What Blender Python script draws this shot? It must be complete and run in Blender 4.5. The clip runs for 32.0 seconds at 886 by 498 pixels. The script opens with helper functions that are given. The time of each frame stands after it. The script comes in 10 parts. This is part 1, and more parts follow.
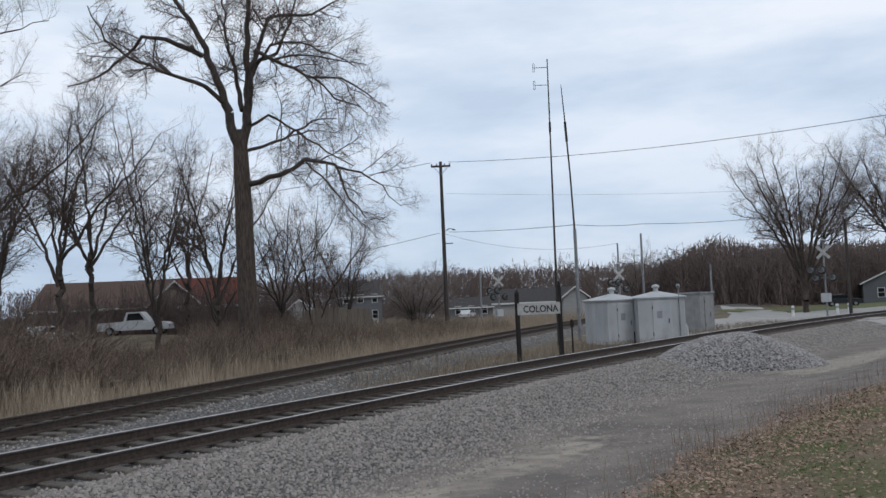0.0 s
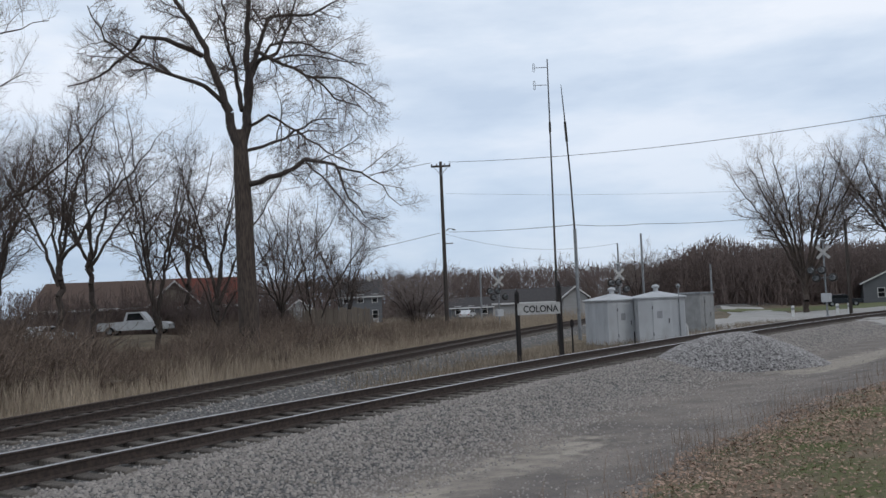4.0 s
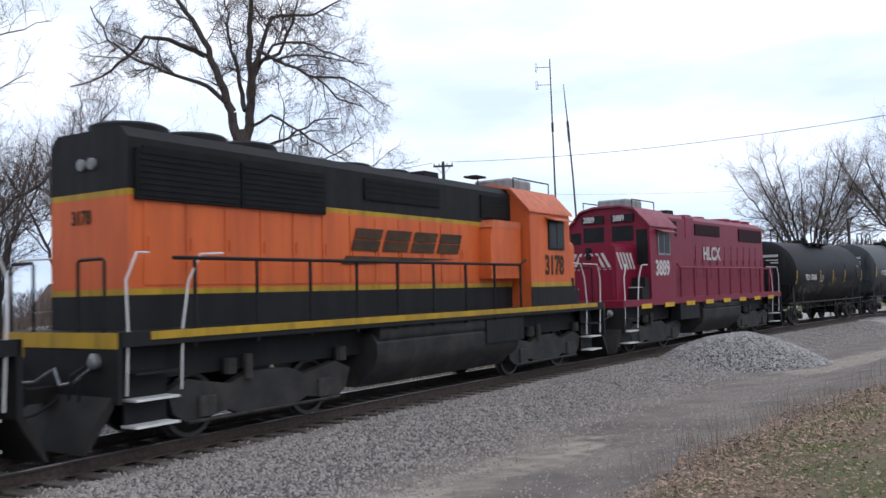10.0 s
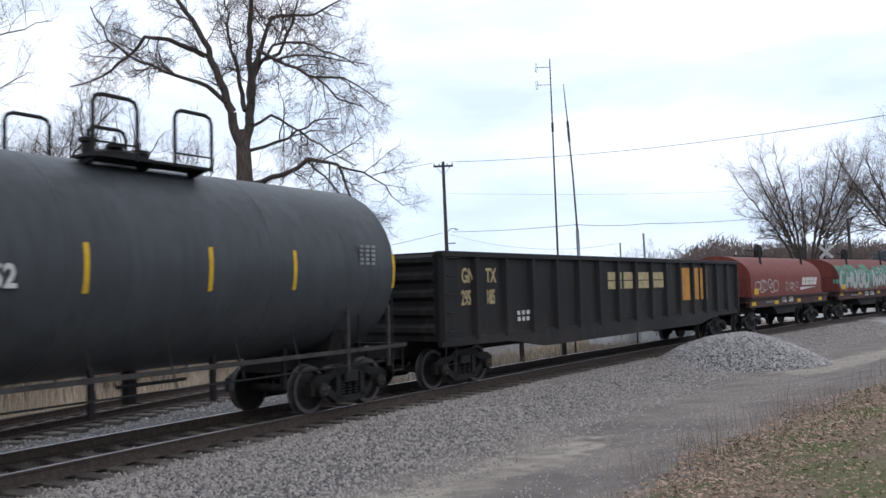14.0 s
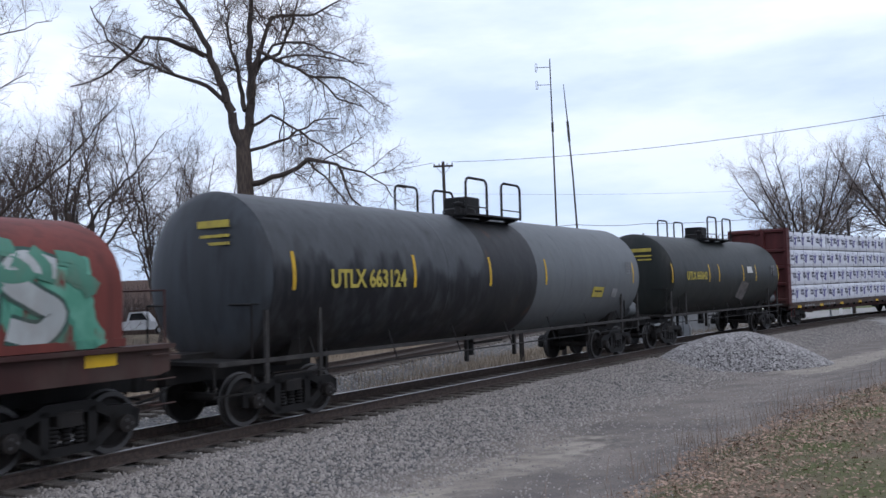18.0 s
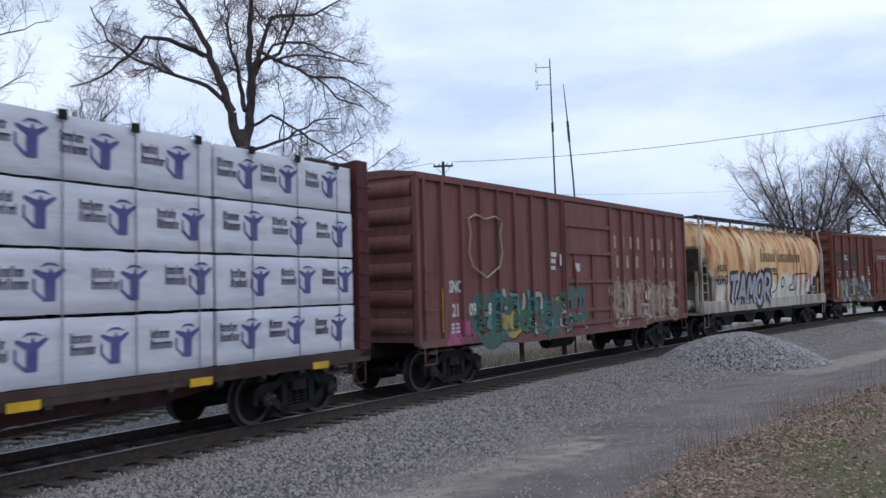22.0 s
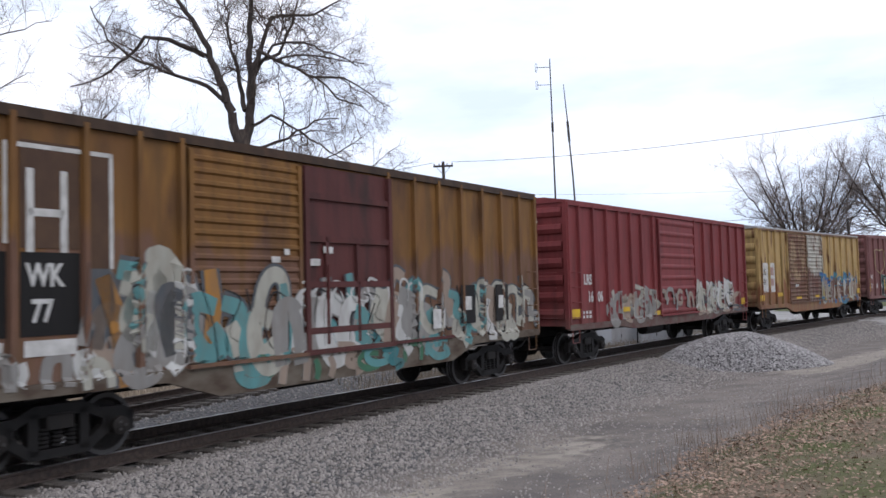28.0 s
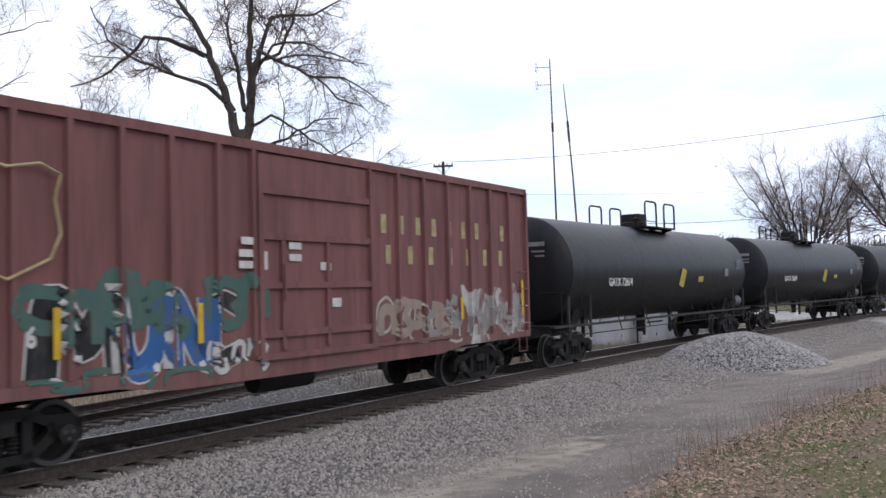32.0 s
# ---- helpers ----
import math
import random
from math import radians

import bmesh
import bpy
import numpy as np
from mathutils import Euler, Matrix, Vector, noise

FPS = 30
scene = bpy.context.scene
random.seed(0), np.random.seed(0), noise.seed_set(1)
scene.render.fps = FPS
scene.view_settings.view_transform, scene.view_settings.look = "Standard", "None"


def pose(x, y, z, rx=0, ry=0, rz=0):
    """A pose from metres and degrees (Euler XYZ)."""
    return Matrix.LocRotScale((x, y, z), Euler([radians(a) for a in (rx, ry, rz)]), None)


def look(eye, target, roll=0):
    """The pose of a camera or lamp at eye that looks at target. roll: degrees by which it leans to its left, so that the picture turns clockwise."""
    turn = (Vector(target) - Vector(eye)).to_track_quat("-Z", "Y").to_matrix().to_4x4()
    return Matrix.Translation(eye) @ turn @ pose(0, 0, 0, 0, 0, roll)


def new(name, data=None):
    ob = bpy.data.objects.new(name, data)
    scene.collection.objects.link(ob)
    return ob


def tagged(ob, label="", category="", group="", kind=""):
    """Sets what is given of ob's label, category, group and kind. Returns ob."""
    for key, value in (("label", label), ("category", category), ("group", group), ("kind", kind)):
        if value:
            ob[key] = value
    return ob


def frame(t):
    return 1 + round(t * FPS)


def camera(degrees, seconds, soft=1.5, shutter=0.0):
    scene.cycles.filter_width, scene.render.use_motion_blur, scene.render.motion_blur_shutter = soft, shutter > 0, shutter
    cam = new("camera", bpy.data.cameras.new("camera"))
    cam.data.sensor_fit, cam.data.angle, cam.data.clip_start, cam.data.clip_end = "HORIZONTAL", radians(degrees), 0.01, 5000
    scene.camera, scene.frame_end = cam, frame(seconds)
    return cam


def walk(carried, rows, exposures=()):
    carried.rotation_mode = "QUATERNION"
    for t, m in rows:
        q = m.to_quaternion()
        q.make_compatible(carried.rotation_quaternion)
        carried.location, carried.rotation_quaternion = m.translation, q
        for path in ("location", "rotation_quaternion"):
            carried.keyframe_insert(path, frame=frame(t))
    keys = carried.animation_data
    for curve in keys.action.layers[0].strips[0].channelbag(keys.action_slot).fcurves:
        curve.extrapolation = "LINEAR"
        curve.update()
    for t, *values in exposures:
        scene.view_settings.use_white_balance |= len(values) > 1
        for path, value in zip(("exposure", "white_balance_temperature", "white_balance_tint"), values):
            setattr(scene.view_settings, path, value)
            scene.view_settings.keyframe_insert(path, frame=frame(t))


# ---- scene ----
# The camera stands on the grass bank and swings a hair to the side while the engines come in.
def eye(dx):
    """The camera's pose, turned sideways by dx thousandths of a radian."""
    return Matrix.Translation((0, 0, 1.97)) @ pose(0, 0, 0, 0, 0, math.degrees(dx / 1000)) @ pose(0, 0, 0, 93.33, 0, 0) @ pose(0, 0, 0, 0, 0, -2.46)


cam = camera(53.49, 32.0, soft=1.5, shutter=0.15)
walk(cam, [(0, eye(0)), (3.5, eye(0)), (5.5, eye(1.0)), (6, eye(1.9)), (6.5, eye(3.9)), (7, eye(5.6)), (7.5, eye(5.8)),
           (8, eye(4.1)), (8.5, eye(3.8)), (9, eye(2.95)), (9.5, eye(2.95)), (32, eye(2.95))],
     exposures=[(0, -0.05, 6500, 10), (6.5, -0.05, 6500, 10), (8, 0.1, 6450, 10), (9, 0.35, 6350, 11.5), (11.5, 0.5, 6450, 14), (14.5, 0.45, 6400, 12.5), (17, 0.24, 6100, 15),
                (20, 0.32, 6150, 15), (21, 0.25, 6050, 15), (22, 0.12, 5950, 15), (23, 0.38, 6350, 16), (25, 0.4, 6450, 17), (28, 0.5, 6500, 16), (32, 0.55, 6550, 16)])

# ---- light: a bright overcast sky, the sun a soft patch behind thin cloud ----
SUN_UP, SUN_TURN = radians(48), radians(150)
world = bpy.data.worlds.new("overcast_sky")
scene.world = world
world.use_nodes = True
wn, wl = world.node_tree.nodes, world.node_tree.links
wn.clear()
sky = wn.new("ShaderNodeTexSky")
sky.sky_type, sky.sun_disc, sky.sun_elevation, sky.sun_rotation = "NISHITA", False, SUN_UP, SUN_TURN
sky_bg = wn.new("ShaderNodeBackground")
sky_bg.inputs["Strength"].default_value = 0.12
wl.new(sky.outputs[0], sky_bg.inputs["Color"])
place = wn.new("ShaderNodeTexCoord")
squash = wn.new("ShaderNodeMapping")
squash.inputs["Scale"].default_value = (1.3, 1.3, 5.0)
squash.inputs["Location"].default_value = (0.35, 0.2, 0.1)
wl.new(place.outputs["Generated"], squash.inputs["Vector"])
cloud = wn.new("ShaderNodeTexNoise")
cloud.inputs["Scale"].default_value, cloud.inputs["Detail"].default_value, cloud.inputs["Roughness"].default_value = 2.2, 7, 0.55
wl.new(squash.outputs[0], cloud.inputs["Vector"])
tone = wn.new("ShaderNodeValToRGB")
tone.color_ramp.elements[0].position, tone.color_ramp.elements[0].color = 0.34, (0.58, 0.68, 0.83, 1)
tone.color_ramp.elements[1].position, tone.color_ramp.elements[1].color = 0.62, (0.86, 0.91, 1.0, 1)
mid = tone.color_ramp.elements.new(0.48)
mid.color = (0.70, 0.79, 0.92, 1)
wl.new(cloud.outputs["Fac"], tone.inputs[0])
rising = wn.new("ShaderNodeSeparateXYZ")
wl.new(place.outputs["Generated"], rising.inputs[0])
grade = wn.new("ShaderNodeValToRGB")
grade.color_ramp.elements[0].position, grade.color_ramp.elements[0].color = 0.0, (0.70, 0.77, 0.84, 1)
grade.color_ramp.elements[1].position, grade.color_ramp.elements[1].color = 0.34, (1.06, 1.05, 1.03, 1)
grade.color_ramp.elements.new(0.16).color = (0.90, 0.93, 0.96, 1)
wl.new(rising.outputs["Z"], grade.inputs[0])
deep = wn.new("ShaderNodeMix")
deep.data_type, deep.blend_type = "RGBA", "MULTIPLY"
deep.inputs["Factor"].default_value = 1.0
wl.new(tone.outputs[0], deep.inputs["A"])
wl.new(grade.outputs[0], deep.inputs["B"])
cloud_bg = wn.new("ShaderNodeBackground")
cloud_bg.inputs["Strength"].default_value = 1.06
wl.new(deep.outputs["Result"], cloud_bg.inputs["Color"])
veil = wn.new("ShaderNodeMixShader")
veil.inputs[0].default_value = 0.93
wl.new(sky_bg.outputs[0], veil.inputs[1])
wl.new(cloud_bg.outputs[0], veil.inputs[2])
sky_out = wn.new("ShaderNodeOutputWorld")
wl.new(veil.outputs[0], sky_out.inputs[0])

sun = new("sun", bpy.data.lights.new("sun", "SUN"))
sun.data.energy, sun.data.angle, sun.data.color = 0.4, radians(25), (1.0, 0.95, 0.88)
sun.matrix_world = look((60, -60, 80), (0, 20, 0))


# ---- materials ----
DEEP = 0.78  # factor that darkens the base colours of all materials


def mat(name, a, b=None, rough=0.8, metal=0.0, scale=3.0, detail=5.0, bump=0.0, bump_scale=40.0, stretch=(1, 1, 1), contrast=(0.35, 0.65),
        grime=None, grime_scale=1.2, grime_at=(0.5, 0.75), each=0.0, spec=0.22):
    """A worn surface: colour a varied to b by noise, a coarser grime colour over it, fine relief, and each: how far single pieces differ."""
    m = bpy.data.materials.new(name)
    m.use_nodes = True
    n, l = m.node_tree.nodes, m.node_tree.links
    p = n["Principled BSDF"]
    p.inputs["Roughness"].default_value, p.inputs["Metallic"].default_value = rough, metal
    p.inputs["Specular IOR Level"].default_value = spec
    co = n.new("ShaderNodeTexCoord")
    mp = n.new("ShaderNodeMapping")
    mp.inputs["Scale"].default_value = stretch
    l.new(co.outputs["Object"], mp.inputs["Vector"])
    b = b or tuple(c * 0.75 for c in a)
    a, b = tuple(c * DEEP for c in a), tuple(c * DEEP for c in b)

    def mixed(col, other, fac):
        x = n.new("ShaderNodeMix")
        x.data_type = "RGBA"
        l.new(fac, x.inputs["Factor"])
        for sock, v in ((x.inputs["A"], col), (x.inputs["B"], other)):
            if isinstance(v, tuple):
                sock.default_value = (*v, 1)
            else:
                l.new(v, sock)
        return x.outputs["Result"]

    def noisy(sc, de, lo, hi):
        t = n.new("ShaderNodeTexNoise")
        t.inputs["Scale"].default_value, t.inputs["Detail"].default_value = sc, de
        l.new(mp.outputs[0], t.inputs["Vector"])
        r = n.new("ShaderNodeMapRange")
        r.inputs["From Min"].default_value, r.inputs["From Max"].default_value = lo, hi
        l.new(t.outputs["Fac"], r.inputs["Value"])
        return r.outputs[0]

    col = mixed(a, b, noisy(scale, detail, *contrast))
    if grime:
        col = mixed(col, grime, noisy(grime_scale, 8, *grime_at))
    if each:
        info = n.new("ShaderNodeObjectInfo")
        geo = n.new("ShaderNodeNewGeometry")
        add = n.new("ShaderNodeMath")
        add.operation = "ADD"
        if each < 0.7:
            l.new(info.outputs["Random"], add.inputs[0])
        l.new(geo.outputs["Random Per Island"], add.inputs[1])
        r = n.new("ShaderNodeMapRange")
        r.inputs["From Max"].default_value = 2.0 if each < 0.7 else 1.0
        r.inputs["To Min"].default_value, r.inputs["To Max"].default_value = 1 - each, 1 + each
        l.new(add.outputs[0], r.inputs["Value"])
        h = n.new("ShaderNodeHueSaturation")
        l.new(r.outputs[0], h.inputs["Value"])
        l.new(col, h.inputs["Color"])
        col = h.outputs[0]
    l.new(col, p.inputs["Base Color"])
    if bump:
        t = n.new("ShaderNodeTexNoise")
        t.inputs["Scale"].default_value, t.inputs["Detail"].default_value = bump_scale, 6
        l.new(mp.outputs[0], t.inputs["Vector"])
        k = n.new("ShaderNodeBump")
        k.inputs["Strength"].default_value, k.inputs["Distance"].default_value = bump, 0.02
        l.new(t.outputs["Fac"], k.inputs["Height"])
        l.new(k.outputs[0], p.inputs["Normal"])
    return m


def glow(name, col, strength):
    m = mat(name, col)
    p = m.node_tree.nodes["Principled BSDF"]
    p.inputs["Emission Color"].default_value, p.inputs["Emission Strength"].default_value = (*col, 1), strength
    return m


M_GRAVEL = mat("crushed_stone", (0.21, 0.195, 0.195), (0.07, 0.066, 0.066), rough=0.95, scale=18, bump=0.9, bump_scale=22, contrast=(0.42, 0.6))
M_STONE = mat("ballast_stone", (0.272, 0.246, 0.222), (0.172, 0.155, 0.142), rough=0.95, scale=9, each=0.7)
M_HEAP = mat("heaped_stone", (0.30, 0.285, 0.275), (0.17, 0.16, 0.155), rough=0.95, scale=9, each=0.85)


def ground_material():
    """Dead grass, with crushed stone, packed dirt and lawn laid over it where the sheet's weights say, their edges broken by noise."""
    m = bpy.data.materials.new("trackside_ground")
    m.use_nodes = True
    n, l = m.node_tree.nodes, m.node_tree.links
    p = n["Principled BSDF"]
    p.inputs["Roughness"].default_value, p.inputs["Specular IOR Level"].default_value = 1.0, 0.2
    co = n.new("ShaderNodeTexCoord")

    def noisy(sc, lo, hi, detail=6):
        t = n.new("ShaderNodeTexNoise")
        t.inputs["Scale"].default_value, t.inputs["Detail"].default_value = sc, detail
        l.new(co.outputs["Object"], t.inputs["Vector"])
        r = n.new("ShaderNodeMapRange")
        r.inputs["From Min"].default_value, r.inputs["From Max"].default_value = lo, hi
        l.new(t.outputs["Fac"], r.inputs["Value"])
        return r.outputs[0]

    def mixed(a, b, fac):
        x = n.new("ShaderNodeMix")
        x.data_type = "RGBA"
        l.new(fac, x.inputs["Factor"])
        for sock, v in ((x.inputs["A"], a), (x.inputs["B"], b)):
            if isinstance(v, tuple):
                sock.default_value = (*(c * DEEP for c in v), 1)
            else:
                l.new(v, sock)
        return x.outputs["Result"]

    def weight(name):
        a = n.new("ShaderNodeAttribute")
        a.attribute_name = name
        s = n.new("ShaderNodeMath")
        s.operation = "ADD"
        l.new(a.outputs["Fac"], s.inputs[0])
        l.new(noisy(2.6, 0.25, 0.75, 9), s.inputs[1])
        r = n.new("ShaderNodeMapRange")
        r.inputs["From Min"].default_value, r.inputs["From Max"].default_value = 0.8, 1.2
        l.new(s.outputs[0], r.inputs["Value"])
        return r.outputs[0]

    field = mixed(mixed((0.24, 0.19, 0.13), (0.15, 0.12, 0.085), noisy(1.4, 0.35, 0.65)), (0.11, 0.088, 0.066), noisy(0.4, 0.5, 0.75))
    gravel = mixed((0.20, 0.19, 0.182), (0.065, 0.062, 0.06), noisy(17, 0.42, 0.6))
    dirt = mixed(mixed((0.28, 0.24, 0.208), (0.17, 0.148, 0.133), noisy(0.9, 0.35, 0.65, 8)), (0.15, 0.14, 0.135), noisy(26, 0.54, 0.66))
    lawn = mixed(mixed((0.215, 0.165, 0.115), (0.13, 0.14, 0.058), noisy(0.55, 0.46, 0.6, 8)), (0.075, 0.06, 0.04), noisy(12, 0.52, 0.75))
    pale = mixed(mixed((0.42, 0.37, 0.31), (0.32, 0.28, 0.23), noisy(1.2, 0.35, 0.65, 8)), (0.2, 0.18, 0.155), noisy(20, 0.58, 0.72))
    col = mixed(mixed(mixed(mixed(field, dirt, weight("dirt")), gravel, weight("gravel")), pale, weight("pale_track")), lawn, weight("lawn"))
    l.new(col, p.inputs["Base Color"])
    k = n.new("ShaderNodeBump")
    k.inputs["Strength"].default_value, k.inputs["Distance"].default_value = 0.8, 0.03
    l.new(noisy(22, 0, 1), k.inputs["Height"])
    l.new(k.outputs[0], p.inputs["Normal"])
    return m


M_GROUND = ground_material()
M_ROAD = mat("pale_concrete_road", (0.46, 0.44, 0.41), (0.36, 0.345, 0.325), rough=0.95, scale=0.8, bump=0.3)
M_TIE = mat("weathered_tie_wood", (0.21, 0.185, 0.16), (0.10, 0.085, 0.075), rough=0.95, scale=6, stretch=(1, 8, 1), bump=0.6, each=0.35)
M_RAIL = mat("rusty_rail_steel", (0.085, 0.062, 0.052), (0.045, 0.035, 0.03), rough=0.75, scale=14, bump=0.3)
M_RAILTOP = mat("polished_rail_head", (0.62, 0.60, 0.60), (0.45, 0.43, 0.43), rough=0.35, metal=0.8, scale=5)
M_BARK = mat("grey_brown_bark", (0.125, 0.097, 0.08), (0.06, 0.048, 0.042), rough=0.95, scale=7, stretch=(2, 2, 0.35), bump=1.0, bump_scale=14)
M_LIMB = mat("dark_limb_bark", (0.105, 0.085, 0.074), (0.06, 0.049, 0.044), rough=0.95, scale=7, stretch=(2, 2, 0.35), bump=0.8, bump_scale=14)
M_TWIG = mat("bare_twig", (0.15, 0.115, 0.1), (0.095, 0.073, 0.064), rough=0.95, each=0.2)
M_GREYTWIG = mat("grey_brown_twig", (0.29, 0.24, 0.22), (0.2, 0.165, 0.15), rough=0.95, each=0.25)
M_BUD = mat("reddish_bud_twig", (0.215, 0.165, 0.15), (0.145, 0.112, 0.102), rough=0.95, each=0.25)
M_WEED = mat("dry_weed_stalk", (0.43, 0.355, 0.27), (0.25, 0.2, 0.15), rough=1.0, scale=0.7, each=0.45)
M_BRUSH = mat("dark_brush_twig", (0.30, 0.225, 0.178), (0.17, 0.127, 0.102), rough=1.0, scale=0.6, each=0.45)
M_LEAF = mat("fallen_oak_leaf", (0.50, 0.35, 0.26), (0.29, 0.19, 0.135), rough=0.9, each=0.5)
M_GRASS = mat("grass_blade", (0.28, 0.22, 0.14), (0.135, 0.15, 0.06), rough=0.9, scale=0.55, contrast=(0.46, 0.6), each=0.4)
M_POLE = mat("creosote_pole_wood", (0.105, 0.088, 0.078), (0.06, 0.052, 0.047), rough=0.95, stretch=(6, 6, 0.5), bump=0.5)
M_POST = mat("black_painted_post", (0.022, 0.020, 0.021), (0.045, 0.038, 0.035), rough=0.85, stretch=(6, 6, 0.6), bump=0.4)
M_SIGNWHITE = mat("faded_white_sign_paint", (0.56, 0.55, 0.53), (0.42, 0.41, 0.39), rough=0.7, scale=5)
M_BLACK = mat("black_paint", (0.015, 0.015, 0.017), rough=0.6)
M_SILVER = mat("dull_aluminium_paint", (0.55, 0.56, 0.57), (0.45, 0.46, 0.47), rough=0.6, scale=1.5, grime=(0.33, 0.33, 0.32), grime_scale=3, grime_at=(0.55, 0.8), stretch=(1, 1, 0.4))
M_STEEL = mat("galvanised_steel", (0.36, 0.37, 0.38), (0.24, 0.25, 0.26), rough=0.5, metal=0.6, scale=8)
M_DARKSTEEL = mat("dark_weathered_steel", (0.05, 0.048, 0.048), (0.085, 0.075, 0.068), rough=0.7, scale=5)
M_WIRE = mat("cable_sheath", (0.05, 0.05, 0.055), rough=0.7)
M_WHITE = mat("white_paint", (0.78, 0.78, 0.77), (0.66, 0.65, 0.63), rough=0.5)
M_GLASS = mat("dark_window_glass", (0.012, 0.013, 0.014), (0.02, 0.021, 0.023), rough=0.3, spec=0.12)


# ---- building tools ----
class Shape:
    """Collects vertices and faces, with a material number for each face."""

    def __init__(self):
        self.v, self.f, self.m = [], [], []

    def add(self, verts, faces, mi=0):
        o = len(self.v)
        self.v.extend(tuple(p) for p in verts)
        self.f.extend(tuple(i + o for i in f) for f in faces)
        self.m.extend([mi] * len(faces))
        return self

    def box(self, x0, x1, y0, y1, z0, z1, mi=0, c=0.0):
        """A box, its upright edges and top cut by c."""
        if c <= 0:
            v = [(x, y, z) for z in (z0, z1) for x, y in ((x0, y0), (x1, y0), (x1, y1), (x0, y1))]
            return self.add(v, [(3, 2, 1, 0), (4, 5, 6, 7), (0, 1, 5, 4), (1, 2, 6, 5), (2, 3, 7, 6), (3, 0, 4, 7)], mi)
        ring = lambda k: [(x0 + c, y0 + k), (x1 - c, y0 + k), (x1 - k, y0 + c), (x1 - k, y1 - c), (x1 - c, y1 - k), (x0 + c, y1 - k), (x0 + k, y1 - c), (x0 + k, y0 + c)]
        v = [(x, y, z0) for x, y in ring(0)] + [(x, y, z1 - c) for x, y in ring(0)] + [(x, y, z1) for x, y in ring(c * 0.8)]
        f = [tuple(range(7, -1, -1)), tuple(range(16, 24))]
        for a in (0, 8):
            f += [(a + i, a + (i + 1) % 8, a + 8 + (i + 1) % 8, a + 8 + i) for i in range(8)]
        return self.add(v, f, mi)

    def prism(self, outline, axis, a, b, mi=0):
        """An outline of (u, w) pairs pushed along axis from a to b; for axis y the pairs are (x, z), for x (y, z), for z (x, y)."""
        put = {"x": lambda u, w, d: (d, u, w), "y": lambda u, w, d: (u, d, w), "z": lambda u, w, d: (u, w, d)}[axis]
        n = len(outline)
        v = [put(u, w, d) for d in (a, b) for u, w in outline]
        f = [tuple(range(n - 1, -1, -1)), tuple(range(n, 2 * n))] + [(i, (i + 1) % n, n + (i + 1) % n, n + i) for i in range(n)]
        return self.add(v, f, mi)

    def tube(self, path, radii, n=8, mi=0, caps=True):
        """A round bar along path; radii is one radius or one for each point."""
        path = [Vector(p) for p in path]
        r = radii if isinstance(radii, (list, tuple)) else [radii] * len(path)
        v, up = [], None
        for i, p in enumerate(path):
            d = (path[min(i + 1, len(path) - 1)] - path[max(i - 1, 0)]).normalized()
            if up is None:
                up = d.orthogonal().normalized()
            up = (up - d * up.dot(d))
            up = up.normalized() if up.length > 1e-6 else d.orthogonal().normalized()
            w = d.cross(up)
            v += [p + (up * math.cos(t) + w * math.sin(t)) * r[i] for t in (2 * math.pi * k / n for k in range(n))]
        f = [(i * n + k, i * n + (k + 1) % n, (i + 1) * n + (k + 1) % n, (i + 1) * n + k) for i in range(len(path) - 1) for k in range(n)]
        if caps:
            f += [tuple(range(n - 1, -1, -1)), tuple(range(len(v) - n, len(v)))]
        return self.add(v, f, mi)

    def lathe(self, profile, centre, axis="y", n=20, mi=0):
        """A turned shape: profile of (radius, place along the axis)."""
        put = {"x": lambda a, b, d: (d, a, b), "y": lambda a, b, d: (a, d, b), "z": lambda a, b, d: (a, b, d)}[axis]
        cx, cy, cz = centre
        v = []
        for r, d in profile:
            for k in range(n):
                t = 2 * math.pi * k / n
                q = put(r * math.cos(t), r * math.sin(t), d)
                v.append((cx + q[0], cy + q[1], cz + q[2]))
        f = [(i * n + k, i * n + (k + 1) % n, (i + 1) * n + (k + 1) % n, (i + 1) * n + k) for i in range(len(profile) - 1) for k in range(n)]
        return self.add(v, f, mi)

    def mesh(self, name, mats, smooth=35):
        me = bpy.data.meshes.new(name)
        me.from_pydata(self.v, [], self.f)
        for m in (mats if isinstance(mats, (list, tuple)) else [mats]):
            me.materials.append(m)
        if len(me.materials) > 1:
            me.polygons.foreach_set("material_index", self.m)
        bm = bmesh.new()
        bm.from_mesh(me)
        bmesh.ops.recalc_face_normals(bm, faces=bm.faces)
        bm.to_mesh(me)
        bm.free()
        if smooth:
            me.polygons.foreach_set("use_smooth", [True] * len(me.polygons))
            me.set_sharp_from_angle(angle=radians(smooth))
        return me


def part(name, shape, material, parent, label="", m=None):
    """One mesh object under a thing or a part."""
    ob = new(name, shape if isinstance(shape, bpy.types.Mesh) else shape.mesh(name, material))
    ob.parent = parent
    if m is not None:
        ob.matrix_basis = m
    return tagged(ob, label) if label else ob


def thing(name, label, category, m=None, group="", kind="", data=None):
    ob = new(name, data)
    if m is not None:
        ob.matrix_basis = m
    return tagged(ob, label, category, group, kind)


